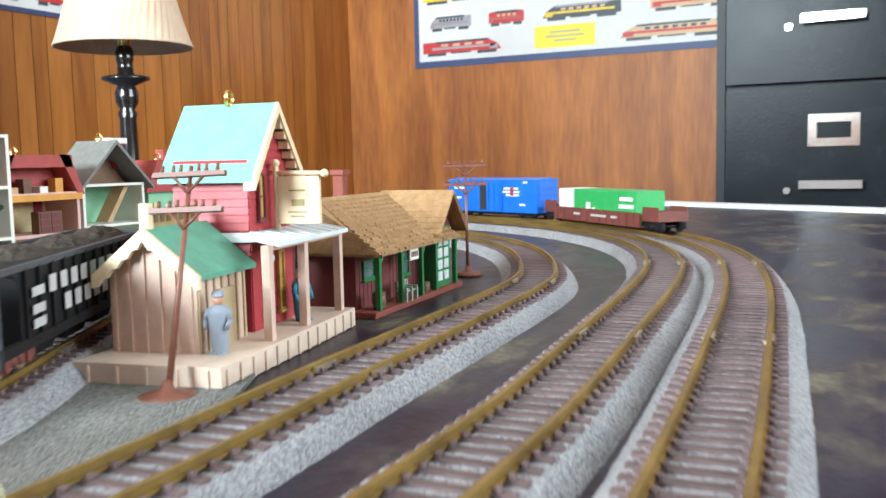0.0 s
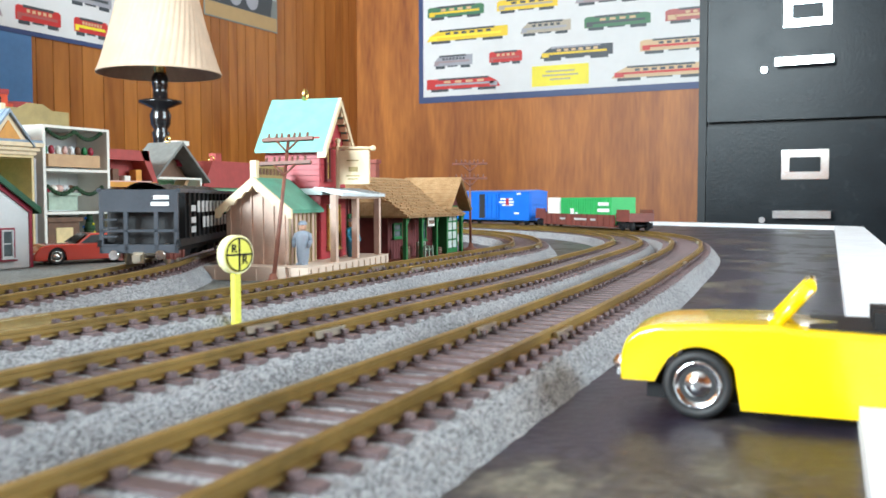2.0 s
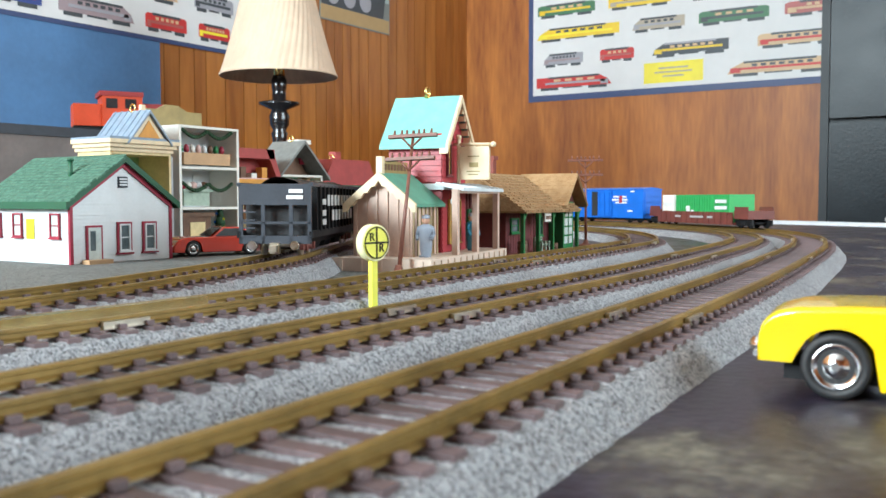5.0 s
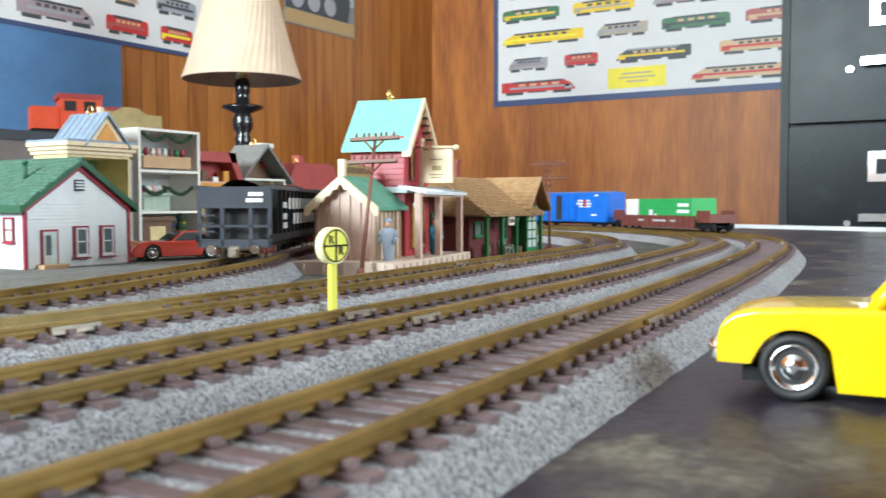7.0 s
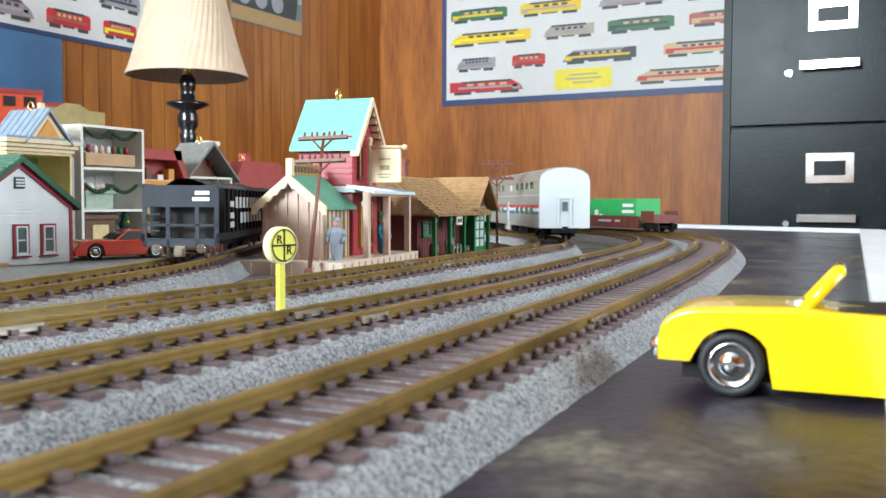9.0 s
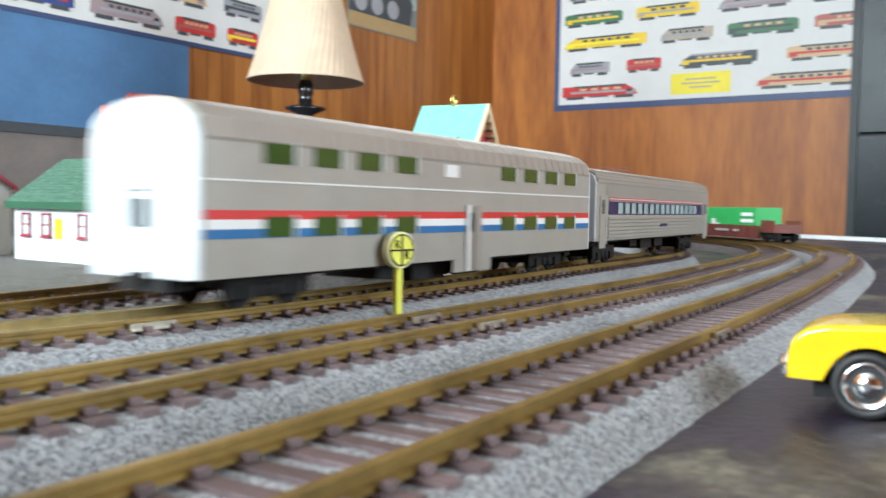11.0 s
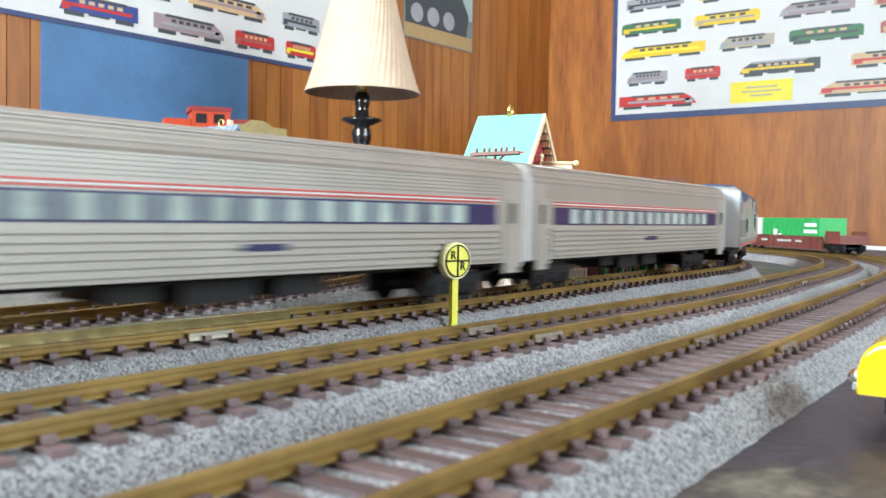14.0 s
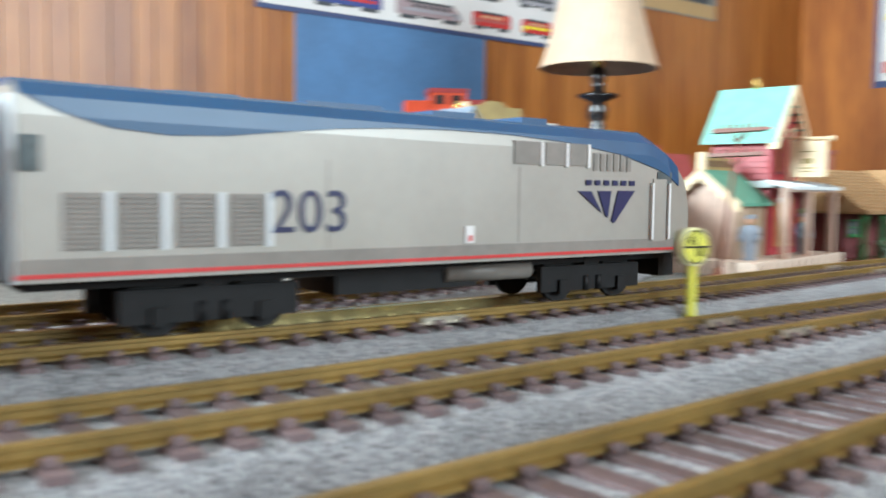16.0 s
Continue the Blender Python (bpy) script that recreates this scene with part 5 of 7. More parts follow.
# ----- toy cars -----
def toy_car(m, paint, label, L, W, H, open_top, glass):
    """A small die-cast car, nose towards +x (metres from millimetre numbers)."""
    c = thing("toy_car", TOWN @ m, label, "toy car", "toy cars")
    wr = 6.0 if L > 66 else 4.6
    wx = (L * 0.305, -L * 0.285)
    zb = wr * 0.55
    belt = wr * (2.68 if open_top else 2.45)
    fore = ((0, 9.5), (0.3, 12.2), (1.2, 14.0), (3.0, 15.4), (6, 16.2), (14, 16.7), (25, 17.0), (29, 16.4), (L - 6, 15.4), (L - 1.5, 13.0), (L, 10.0))
    def outline(inset):
        top = []
        for i in range(41):
            u = i / 40
            x = L / 2 - u * L
            z = belt * (0.80 + 0.22 * math.sin(min(1, u * 5.5) * math.pi / 2) - 0.05 * (u > 0.75) * (u - 0.75) * 4)
            if u < 0.07:
                z -= belt * 0.30 * (1 - u / 0.07) ** 2
            if open_top:
                d = L * (u ** 1.6)
                x = L / 2 - d
                z = float(np.interp(d, *zip(*fore)))
            top.append((x, z - inset))
        bot = []
        for i in range(61):
            x = -L / 2 + L * i / 60
            z = zb
            if open_top:
                z = 2.3 if -19 < x < 21 else 6.3
            for cx in wx:
                dx = abs(x - cx)
                if dx < wr * 1.16:
                    z = max(z, wr + math.sqrt(max(0, (wr * 1.16) ** 2 - dx * dx)) * 0.98)
            bot.append((x, min(z, belt * 0.93)))
        return top + bot
    o = outline(0)
    k = len(o)
    bm = bmesh.new()
    rings = []
    for y, sc, dz in ((-W / 2 + 0.6, 0.965, 0.965), (-W / 2, 0.99, 0.93), (-W / 2 + 0.3, 1.0, 0.985), (-W / 2 + 2.2, 1.0, 1.0), (0, 1.015, 1.03), (W / 2 - 2.2, 1.0, 1.0), (W / 2 - 0.3, 1.0, 0.985), (W / 2, 0.99, 0.93), (W / 2 - 0.6, 0.965, 0.965)):
        rings.append([Vector((x * sc, y, z if i >= 41 else zb + (z - zb) * dz)) * 0.001 for i, (x, z) in enumerate(o)])
    loft(bm, rings[1:-1], close=True)
    part("body", bm, paint, c, "glossy painted body")
    zt = belt + H
    if open_top:
        bm = bmesh.new()
        q = [(9, -W * 0.36, belt), (9, W * 0.36, belt), (3, W * 0.30, zt), (3, -W * 0.30, zt)]
        v = [bm.verts.new(Vector(a) * 0.001) for a in q]
        bm.faces.new(v)
        bmesh.ops.solidify(bm, geom=bm.faces[:], thickness=0.0006)
        part("windscreen", bm, P_AMBER, c, "amber tinted windscreen")
        for s in (-1, 1):
            bm = bmesh.new()
            cyl(bm, (0.009, s * W * 0.00036, belt * 0.001), (0.003, s * W * 0.0003, zt * 0.001), 0.0011, n=10)
            part("screen_pillar", bm, paint, c)
        bm = bmesh.new()
        cyl(bm, (0.003, -W * 0.0003, zt * 0.001), (0.003, W * 0.0003, zt * 0.001), 0.0011, n=10)
        part("screen_rail", bm, paint, c)
        part("cockpit", MM((-20, 3, -W * 0.36, W * 0.36, belt - 4, belt + 0.5), bev=0.4), M_BLACK, c)
        for s in (-1, 1):
            part("seat", MM((-11, -7, s * W * 0.18 - 3, s * W * 0.18 + 3, belt - 2, belt + 3.2), bev=0.8), M_BLACK, c)
        part("folded_hood", MM((-L * 0.42, -20, -W * 0.38, W * 0.38, belt - 1, belt + 2.6), bev=1.2), M_BLACK, c)
    else:
        f = [(L * 0.12, belt * 0.98), (-L * 0.02, zt), (-L * 0.20, zt), (-L * 0.38, belt * 1.0)]
        bm = bmesh.new()
        rings = [[Vector((x, y * (1 if z < belt * 1.05 else 0.80), z)) * 0.001 for x, z in f] for y in (-W * 0.44, W * 0.44)]
        loft(bm, rings, smooth=False)
        bevel(bm, 0.0008)
        cab = part("cabin", bm, paint, c)
        g = [(L * 0.085, belt + 0.5), (-L * 0.025, zt - 0.9), (-L * 0.19, zt - 0.9), (-L * 0.30, belt + 0.7)]
        for s in (-1, 1):
            bm = bmesh.new()
            rr = [[Vector((x, s * (W * 0.445 + d) * (1 if z < belt * 1.2 else 0.815), z)) * 0.001 for x, z in g] for d in (-0.2, 0.35)]
            loft(bm, rr, smooth=False)
            part("side_window", bm, P_CARGLASS, cab)
        bm = bmesh.new()
        q = [(L * 0.118, -W * 0.38, belt + 0.4), (L * 0.118, W * 0.38, belt + 0.4), (-L * 0.005, W * 0.32, zt - 0.4), (-L * 0.005, -W * 0.32, zt - 0.4)]
        bm.faces.new([bm.verts.new((Vector(a) + Vector((0.5, 0, 0.3))) * 0.001) for a in q])
        bmesh.ops.solidify(bm, geom=bm.faces[:], thickness=0.0004)
        part("windscreen", bm, P_CARGLASS, cab)
    for s in (-1, 1):
        bm = bmesh.new()
        bmesh.ops.create_icosphere(bm, subdivisions=2, radius=0.0017 * wr / 6, matrix=Matrix.Translation((L * (0.000506 if open_top else 0.000478), s * W * 0.00036, belt * 0.00054)))
        part("headlight", bm, M_CHROME, c, "bright headlight")
    part("front_bumper", MM((L * 0.46, L * (0.515 if open_top else 0.505), -W * 0.42, W * 0.42, zb + (3.4 if open_top else 0.2), zb + (4.6 if open_top else 1.6)), bev=0.4), M_CHROME if open_top else paint, c)
    part("rear_bumper", MM((-L * 0.505, -L * 0.46, -W * 0.42, W * 0.42, zb + 0.2, zb + 1.6), bev=0.4), M_CHROME if open_top else paint, c)
    part("chassis", MM((-L * 0.44, L * 0.44, -W * 0.36, W * 0.36, zb - 0.6, zb + 2.0)), M_BLACK, c)
    for x in wx:
        for s in (-1, 1):
            y0, y1 = s * (W / 2 - 4.2), s * (W / 2 - 0.2)
            bm = bmesh.new()
            lathe(bm, [(wr * 0.6, 0), (wr * 0.93, 0), (wr, 0.6), (wr, 3.4), (wr * 0.93, 4.0), (wr * 0.72, 4.0), (wr * 0.68, 3.3)], 32)
            bm.transform(Matrix.Scale(0.001, 4) @ Matrix.Translation((x, y0, wr)) @ Matrix.Rotation(radians(-90 * s), 4, 'X'))
            t = part("tyre", bm, P_TYRE, c)
            bm = bmesh.new()
            lathe(bm, [(wr * 0.70, 2.6), (wr * 0.70, 3.9), (wr * 0.60, 3.9), (wr * 0.52, 3.2), (wr * 0.40, 3.1), (wr * 0.34, 3.7), (wr * 0.12, 4.1)], 28)
            bm.transform(Matrix.Scale(0.001, 4) @ Matrix.Translation((x, y0, wr)) @ Matrix.Rotation(radians(-90 * s), 4, 'X'))
            part("rim", bm, M_CHROME, t)
            bm = bmesh.new()
            lathe(bm, [(wr * 0.46, 3.12), (wr * 0.44, 3.3), (wr * 0.40, 3.15)], 24)
            bm.transform(Matrix.Scale(0.001, 4) @ Matrix.Translation((x, y0, wr)) @ Matrix.Rotation(radians(-90 * s), 4, 'X'))
            part("rim_slot", bm, M_BLACK, t)
    return c


# yellow open car, its front wheel at the place where it stands on the board
toy_car(pose(0.4945 + 0.068 * 0.305 * 0.985, -0.0405 + 0.0125, 0.0, 0, 0, 184), P_CARYEL, "yellow die-cast open sports car parked on the board", 68, 26, 7.0, True, P_AMBER)
toy_car(pose(0.096, 0.184, 0.0018, 0, 0, -112), P_CARRED, "orange-red die-cast coupe parked beside the white house", 62, 25, 6.0, False, P_CARGLASS)


# ----- the white clapboard house -----
def white_house():
    h = thing("white_house", TOWN @ pose(0.1, 0.079, 0.0016), "white clapboard toy house with green shingle roof and crimson trim", "toy house")
    W, D = 65, 78           # gable width along y, depth along -x
    ze, zr = 34, 57
    part("wall", pr([(0, 0), (W, 0), (W, ze), (W / 2, zr - 1), (0, ze)], 'x', -D, 0), P_SIDING, h, "white clapboard wall")
    z = 0.6
    while z < zr - 3:
        w = W / 2 if z < ze else (W / 2) * (zr - z) / (zr - ze)
        bm = pr([(0, z), (0.65, z), (0.15, z + 1.95), (0, z + 1.95)], 'y', W / 2 - w + 0.4, W / 2 + w - 0.4)
        part("clapboard", bm, P_SIDING, h)
        if z < ze - 2:
            part("clapboard", pr([(0, z), (-0.65, z), (-0.15, z + 1.95), (0, z + 1.95)], 'x', -D, 0), P_SIDING, h)
        z += 1.95
    for y in (-1.0, W - 0.8):
        part("corner_board", MM((-0.6, 1.2, y, y + 1.8, 0, ze)), P_CRIMSON, h, "crimson corner board")
    r = gable_roof("roof", h, P_GSHINGLE, -D, 0, 0, W, ze + 0.4, zr, 1.6, 3.4, 'x', "green shingle roof")
    k = (zr - ze - 0.4) / (W / 2)
    for sg in (-1, 1):
        c = W / 2
        part("barge_board", pr([(c, zr + 1.6), (c + sg * 36.4, zr + 1.6 - k * 36.4), (c + sg * 36.4, zr - 2.0 - k * 36.4), (c, zr - 2.0)], 'x', 3.2, 4.2), P_DGREEN, h, "dark green barge board")
        part("crimson_trim_board", pr([(c, zr - 1.6), (c + sg * 33.5, zr - 1.6 - k * 33.5), (c + sg * 33.5, zr - 4.6 - k * 33.5), (c, zr - 4.8)], 'x', 0.5, 1.6), P_CRIMSON, h)
        part("eave_board", MM((-D - 3, 4, (c + sg * 36.6) - 0.8, (c + sg * 36.6) + 0.8, zr - k * 36.4 - 2.4, zr - k * 36.4 + 1.6)), P_DGREEN, h)
    rnd = random.Random(4)
    for i in range(15):
        f = i / 15
        y = -3.2 + f * 35.6
        zz = ze - 1.7 + f * 25.0
        bm = bmesh.new()
        x = -D - 3
        while x < 3.0:
            wd = rnd.uniform(2.2, 3.6)
            q = [(x, y, zz + 2.2), (x + wd - 0.2, y, zz + 2.2), (x + wd - 0.2, y + 2.9, zz + 3.7), (x, y + 2.9, zz + 3.7)]
            lo = [(a, b, c - 1.0) for a, b, c in q]
            v = [bm.verts.new(Vector(a) * 0.001) for a in q + lo]
            for fc in ((0, 1, 2, 3), (0, 4, 5, 1), (1, 5, 6, 2), (3, 7, 4, 0)):
                bm.faces.new([v[j] for j in fc])
            x += wd
        part("shingle_course", bm, P_GSHINGLE, r)
    # front: door, two windows, vent, step
    d = part("door", MM((0.4, 1.6, 8.5, 18.5, 1.5, 20.5)), P_CRIMSON, h)
    part("door_leaf", MM((1.2, 1.9, 9.6, 17.4, 1.5, 19.4)), P_LPANE, d)
    part("door_glass", MM((1.5, 2.1, 10.6, 13.8, 7, 17.5)), P_PANE, d)
    for y in (28, 45):
        sash_window(h, y, 0.5, 5.0, 9.5, 17.0, P_CRIMSON, P_PANE, 'x', 1)
        sash_window(h, y + 1.2, 1.0, 6.0, 7.1, 15.0, P_SIDING, P_PANE, 'x', 1, True, "sash")
    part("gable_vent", MM((0.4, 1.3, 29.5, 35.5, 41, 47)), P_HOPEND, h)
    for i in range(3):
        part("vent_slat", MM((1.2, 1.7, 30, 35, 42 + i * 1.6, 42.9 + i * 1.6)), P_SIDING, h)
    part("door_step", MM((0.6, 7, 6, 21, 0, 2.2), bev=0.3), P_TAN2, h)
    # side windows with crimson frames, yellow paper stuck between
    for x in (-16, -50, -70):
        sash_window(h, x, -0.5, 14, 8.5, 13, P_CRIMSON, P_LPANE, 'y', -1)
    part("paper_note", MM((-38, -31, -1.1, -0.6, 13, 24)), P_YEL, h, "yellow paper note")
    bm = bmesh.new()
    cyl(bm, (-0.022, 0.016, 0.044), (-0.022, 0.016, 0.0555), 0.0012, n=10)
    cyl(bm, (-0.022, 0.016, 0.0555), (-0.022, 0.016, 0.057), 0.0018, n=10)
    part("stove_pipe", bm, P_DGREEN, h)


white_house()


# ----- open-backed ornament houses -----
def open_house(m, w, d, h, wall, label, floors=2, roof=None, roof_mat=None, inside=None, gable_axis='x', rh=0):
    """A toy house with an open back that shows its rooms; the open side faces +x, w along y."""
    o = thing("ornament_house", TOWN @ m, label, "toy house", "row of ornament houses")
    part("side_wall", MM((-d, 0, 0, 2.2, 0, h), bev=0.3), wall, o)
    part("side_wall", MM((-d, 0, w - 2.2, w, 0, h), bev=0.3), wall, o)
    part("back_wall", MM((-d, -d + 2, 2.2, w - 2.2, 0, h)), inside or wall, o)
    for k in range(floors + 1):
        z = h * k / floors
        part("floor_slab", MM((-d + 2, 0.3, 2.2, w - 2.2, max(0, z - 1.8), max(1.8, z))), wall, o)
    return o


def shop():
    """The tall white two-storey shop with a gold sign on top."""
    o = open_house(pose(0.020, 0.221, 0.0016), 57, 32, 87, P_IVORY, "tall white toy shop with open rooms and a gold sign", 3, inside=P_SIDING)
    part("sign_board", MM((-34, -32, -4, 50, 88, 100), bev=0.3), P_GOLDSIGN, o, "dull gold roof sign")
    part("sign_crest", pr([(8, 100), (36, 100), (28, 104), (16, 104)], 'x', -34, -32.4), P_GOLDSIGN, o)
    part("sign_end", MM((-34.6, -31.6, -6, -2.6, 86, 102), bev=0.4), P_CREAM, o)
    ct = part("counter", MM((-12, -2, 6, 50, 59.5, 68), bev=0.4), P_TAN2, o)
    rnd = random.Random(9)
    cols = (P_GREEN, P_CRIMSON, P_IVORY, P_PINK, P_SIDING, P_BROWNFIG)
    for i in range(8):
        y, zz = 7 + i * 5.6, 68 + rnd.uniform(0, 1)
        bm = bmesh.new()
        lathe(bm, [(0.0012, 0), (0.0022, 0.002), (0.0018, 0.0045), (0.0008, 0.006)], 10, at=(-0.007, y * 0.001, 0.068))
        part("jar", bm, cols[i % 6], ct)
    # garland made of small balls
    for base, z in ((3, 84), (3, 46)):
        for i in range(22):
            u = i / 21
            bm = bmesh.new()
            bmesh.ops.create_icosphere(bm, subdivisions=1, radius=0.0016, matrix=Matrix.Translation((-0.002, (base + 2 + u * 46) * 0.001, (z - 5 * abs(math.sin(2 * math.pi * u))) * 0.001)))
            part("garland_tuft", bm, P_TREE, o)
    tb = part("dining_table", MM((-14, -3, 6, 34, 40, 42), (-12, -5, 8, 32, 30, 40), bev=0.3), P_PEWTER, o)
    for i in range(5):
        bm = bmesh.new()
        bmesh.ops.create_icosphere(bm, subdivisions=2, radius=0.003, matrix=Matrix.Translation((-0.009, (10 + i * 5) * 0.001, 0.0445)))
        part("dish", bm, cols[(i + 1) % 6], tb)
    for y in (20, 38):
        part("window", MM((-30.2, -29.4, y, y + 7, 38, 53)), P_WHITEPANE, o)
    part("mantel", MM((-14, -4, 6, 36, 22, 25), (-12, -6, 8, 34, 2, 22), bev=0.3), P_BROWNFIG, o)
    part("hearth", MM((-6.2, -5.4, 14, 28, 3, 18)), P_YCREAM, o)
    bm = bmesh.new()
    for k in range(4):
        lathe(bm, [(0.0075 - k * 0.0016, 0.004 + k * 0.0055), (0.0035 - k * 0.0006, 0.0105 + k * 0.0055)], 12, at=(-0.006, 0.043, 0.001))
    tr = part("holiday_tree", bm, P_TREE, o, "small decorated tree")
    for i in range(9):
        a = i * 2.1
        bm = bmesh.new()
        bmesh.ops.create_icosphere(bm, subdivisions=1, radius=0.0010, matrix=Matrix.Translation((-0.006 + (0.0066 - i * 0.0005) * math.cos(a), 0.043 + (0.0066 - i * 0.0005) * math.sin(a), 0.008 + i * 0.002)))
        part("bauble", bm, (P_YEL, P_CARRED, P_BLUE)[i % 3], tr)


P_WHITEPANE = mat("bright_window_pane", (0.72, 0.78, 0.78), 0.3, 0, 0.06)
shop()


def victorian():
    o = open_house(pose(0.022, 0.163, 0.0016) @ Matrix.Diagonal((1, 0.72, 1, 1)), 68, 34, 66, P_YCREAM, "cream Victorian toy house with a blue slate roof", 2, inside=P_MINT)
    part("brick_side", MM((-34, 0, 68.2, 70.4, 0, 64)), P_BRICKG, o, "grey brick side")
    for i, (e, z) in enumerate(((1.5, 66), (3.5, 68.6), (5.5, 71.2))):
        part("cornice_step", MM((-36, e, -e, 68 + e, z, z + 2.6), bev=0.3), P_CREAM, o)
    part("pediment", pr([(18, 74), (58, 74), (38, 92)], 'x', -8, 4), P_CREAM, o, "cream pediment")
    part("pediment_panel", pr([(26, 75.5), (50, 75.5), (38, 87)], 'x', 4, 4.8), P_ORANGE, o, "orange pediment panel")
    for sg in (-1, 1):
        part("pediment_roof", pr([(38, 94.2), (38 + sg * 25, 72.2), (38 + sg * 25, 70.6), (38, 92)], 'x', -32, 6.4), P_BSLATE, o, "blue slate roof")
        for i in range(6):
            part("roof_seam", pr([(38, 94.9), (38 + sg * 25, 72.9), (38 + sg * 25, 72.2), (38, 94.2)], 'x', -30 + i * 6.4, -29.2 + i * 6.4), P_BSLATE, o)
    part("roof_deck", MM((-36, 5, -5, 73, 73.8, 75.4), bev=0.3), P_BSLATE, o)
    ring_hanger(o, -12, 38, 93.5)


victorian()


def red_roof_house():
    o = open_house(pose(-0.012, 0.292, 0.0016), 62, 32, 52, P_PINK, "toy house with a rose-red mansard roof and open rooms", 1, inside=P_YCREAM)
    part("roof", pr([(-3, 50), (65, 50), (54, 74), (8, 74)], 'x', -34, -14), P_ROSE, o, "rose-red mansard roof")
    for sg, a, b in ((0, -4, 5), (1, 57, 66)):
        q = [(a, 50), (b - 4 if sg == 0 else b, 50), (14 if sg == 0 else 54, 76), (6 if sg == 0 else 46, 76)] if sg == 0 else [(a + 4, 50), (b, 50), (55, 76), (47, 76)]
        part("roof_cheek", pr(q, 'x', -14, 1), P_ROSE, o)
    part("roof_ridge", MM((-30, 1, 5, 57, 68, 76), bev=0.6), P_ROSE, o)
    part("attic_floor", MM((-14, 2, -1, 63, 47, 51), bev=0.3), P_ORANGE, o, "ochre attic floor")
    for i, y in enumerate((12, 22, 34, 46)):
        part("toy_crate", MM((-10, -3, y, y + 6, 51, 56 + (i % 2) * 5), bev=0.5), (P_TAN2, P_BROWNFIG, P_IVORY, P_ORANGE)[i], o)
    dr = part("dresser", MM((-8, -1, 30, 48, 26, 40), bev=0.4), P_BROWNFIG, o)
    for i in range(2):
        for j in range(3):
            part("drawer", MM((-1.2, -0.4, 31 + i * 8.5, 38 + i * 8.5, 27 + j * 4.3, 30.5 + j * 4.3)), P_MAROON, dr)
    part("shelf_floor", MM((-28, 0, 2.2, 60, 24, 26)), P_PINK, o)
    for y in (8, 50):
        part("red_drape", MM((-29.5, -28.5, y, y + 6, 30, 46)), P_CRIMSON, o)
    ring_hanger(o, -10, 22, 75.5)


red_roof_house()


def grey_roof_house():
    o = open_house(pose(-0.018, 0.362, 0.0016), 56, 32, 56, P_IVORY, "white toy house with a grey gable roof", 2, inside=P_MINT)
    c = 28
    for sg in (-1, 1):
        part("roof_slope", pr([(c, 86), (c + sg * 33, 54), (c + sg * 33, 51.5), (c, 83)], 'x', -34, 5), P_SLATE, o, "grey slate roof slope")
    part("attic_wall", pr([(4, 56), (52, 56), (c, 82)], 'x', -30, -14), P_BROWNFIG, o)
    part("stair", pr([(26, 29), (30, 29), (48, 55), (44, 55)], 'x', -18, -6), P_TAN2, o)
    part("chimney", MM((-24, -12, 40, 50, 66, 84), bev=0.3), P_CRIMSON, o)
    part("chimney_cap", MM((-26, -10, 38, 52, 84, 88), bev=0.5), P_IVORY, o)
    part("window", MM((-29.8, -29.2, 10, 18, 34, 48)), P_WHITEPANE, o)
    ring_hanger(o, -12, c, 85.5)


grey_roof_house()


def mint_house():
    o = open_house(pose(-0.028, 0.432, 0.0016), 70, 32, 48, P_MINT, "mint green toy house with a rose-red roof", 1, inside=P_MINT)
    part("roof", pr([(-6, 48), (76, 48), (62, 72), (8, 72)], 'x', -36, 4), P_ROSE, o, "rose-red hipped roof")
    part("chimney", MM((-18, -10, 28, 36, 72, 80), bev=0.4), P_ROSE, o)
    for y in (16, 34, 52):
        part("window", MM((-0.2, 0.7, y, y + 8, 22, 38), bev=0.2), P_SIDING, o)
    part("front_wall", MM((-1.5, 0, 2.2, 67.8, 0, 46)), P_MINT, o)
    part("yellow_door", MM((0, 1.0, 4, 10, 2, 40)), P_YCREAM, o)
    ring_hanger(o, -8, 20, 71.5)


mint_house()


def barn():
    h = thing("white_barn", TOWN @ pose(-0.02, 0.02, 0.0016), "white toy barn with a crimson edged grey roof", "toy house", "row of ornament houses")
    part("wall", pr([(0, 0), (80, 0), (80, 42), (40, 68), (0, 42)], 'x', -60, 0), P_SIDING, h)
    gable_roof("roof", h, P_SLATE, -60, 0, 0, 80, 42.6, 68.5, 1.6, 3, 'x')
    for sg in (-1, 1):
        part("crimson_trim_board", pr([(40, 70), (40 + sg * 43, 42), (40 + sg * 43, 39), (40, 67)], 'x', 2.6, 3.8), P_CRIMSON, h)
    for y in (16, 52):
        sash_window(h, y, 0, 12, 10, 16, P_CRIMSON, P_LPANE, 'x', 1)


barn()


# ----- posters, picture and blue panel on the walls -----
def colour(name, c):
    return mat(name, c, 0.5, 0, 0.08, 8)


INK = {k: colour("ink_" + k, v) for k, v in dict(red=(0.55, 0.03, 0.03), yellow=(0.80, 0.55, 0.03), green=(0.05, 0.17, 0.08), grey=(0.34, 0.34, 0.38), dark=(0.05, 0.06, 0.07), cream=(0.62, 0.42, 0.24), navy=(0.03, 0.06, 0.25), rose=(0.42, 0.10, 0.09), sand=(0.42, 0.36, 0.28), gold=(0.85, 0.72, 0.04), mauve=(0.34, 0.26, 0.28)).items()}


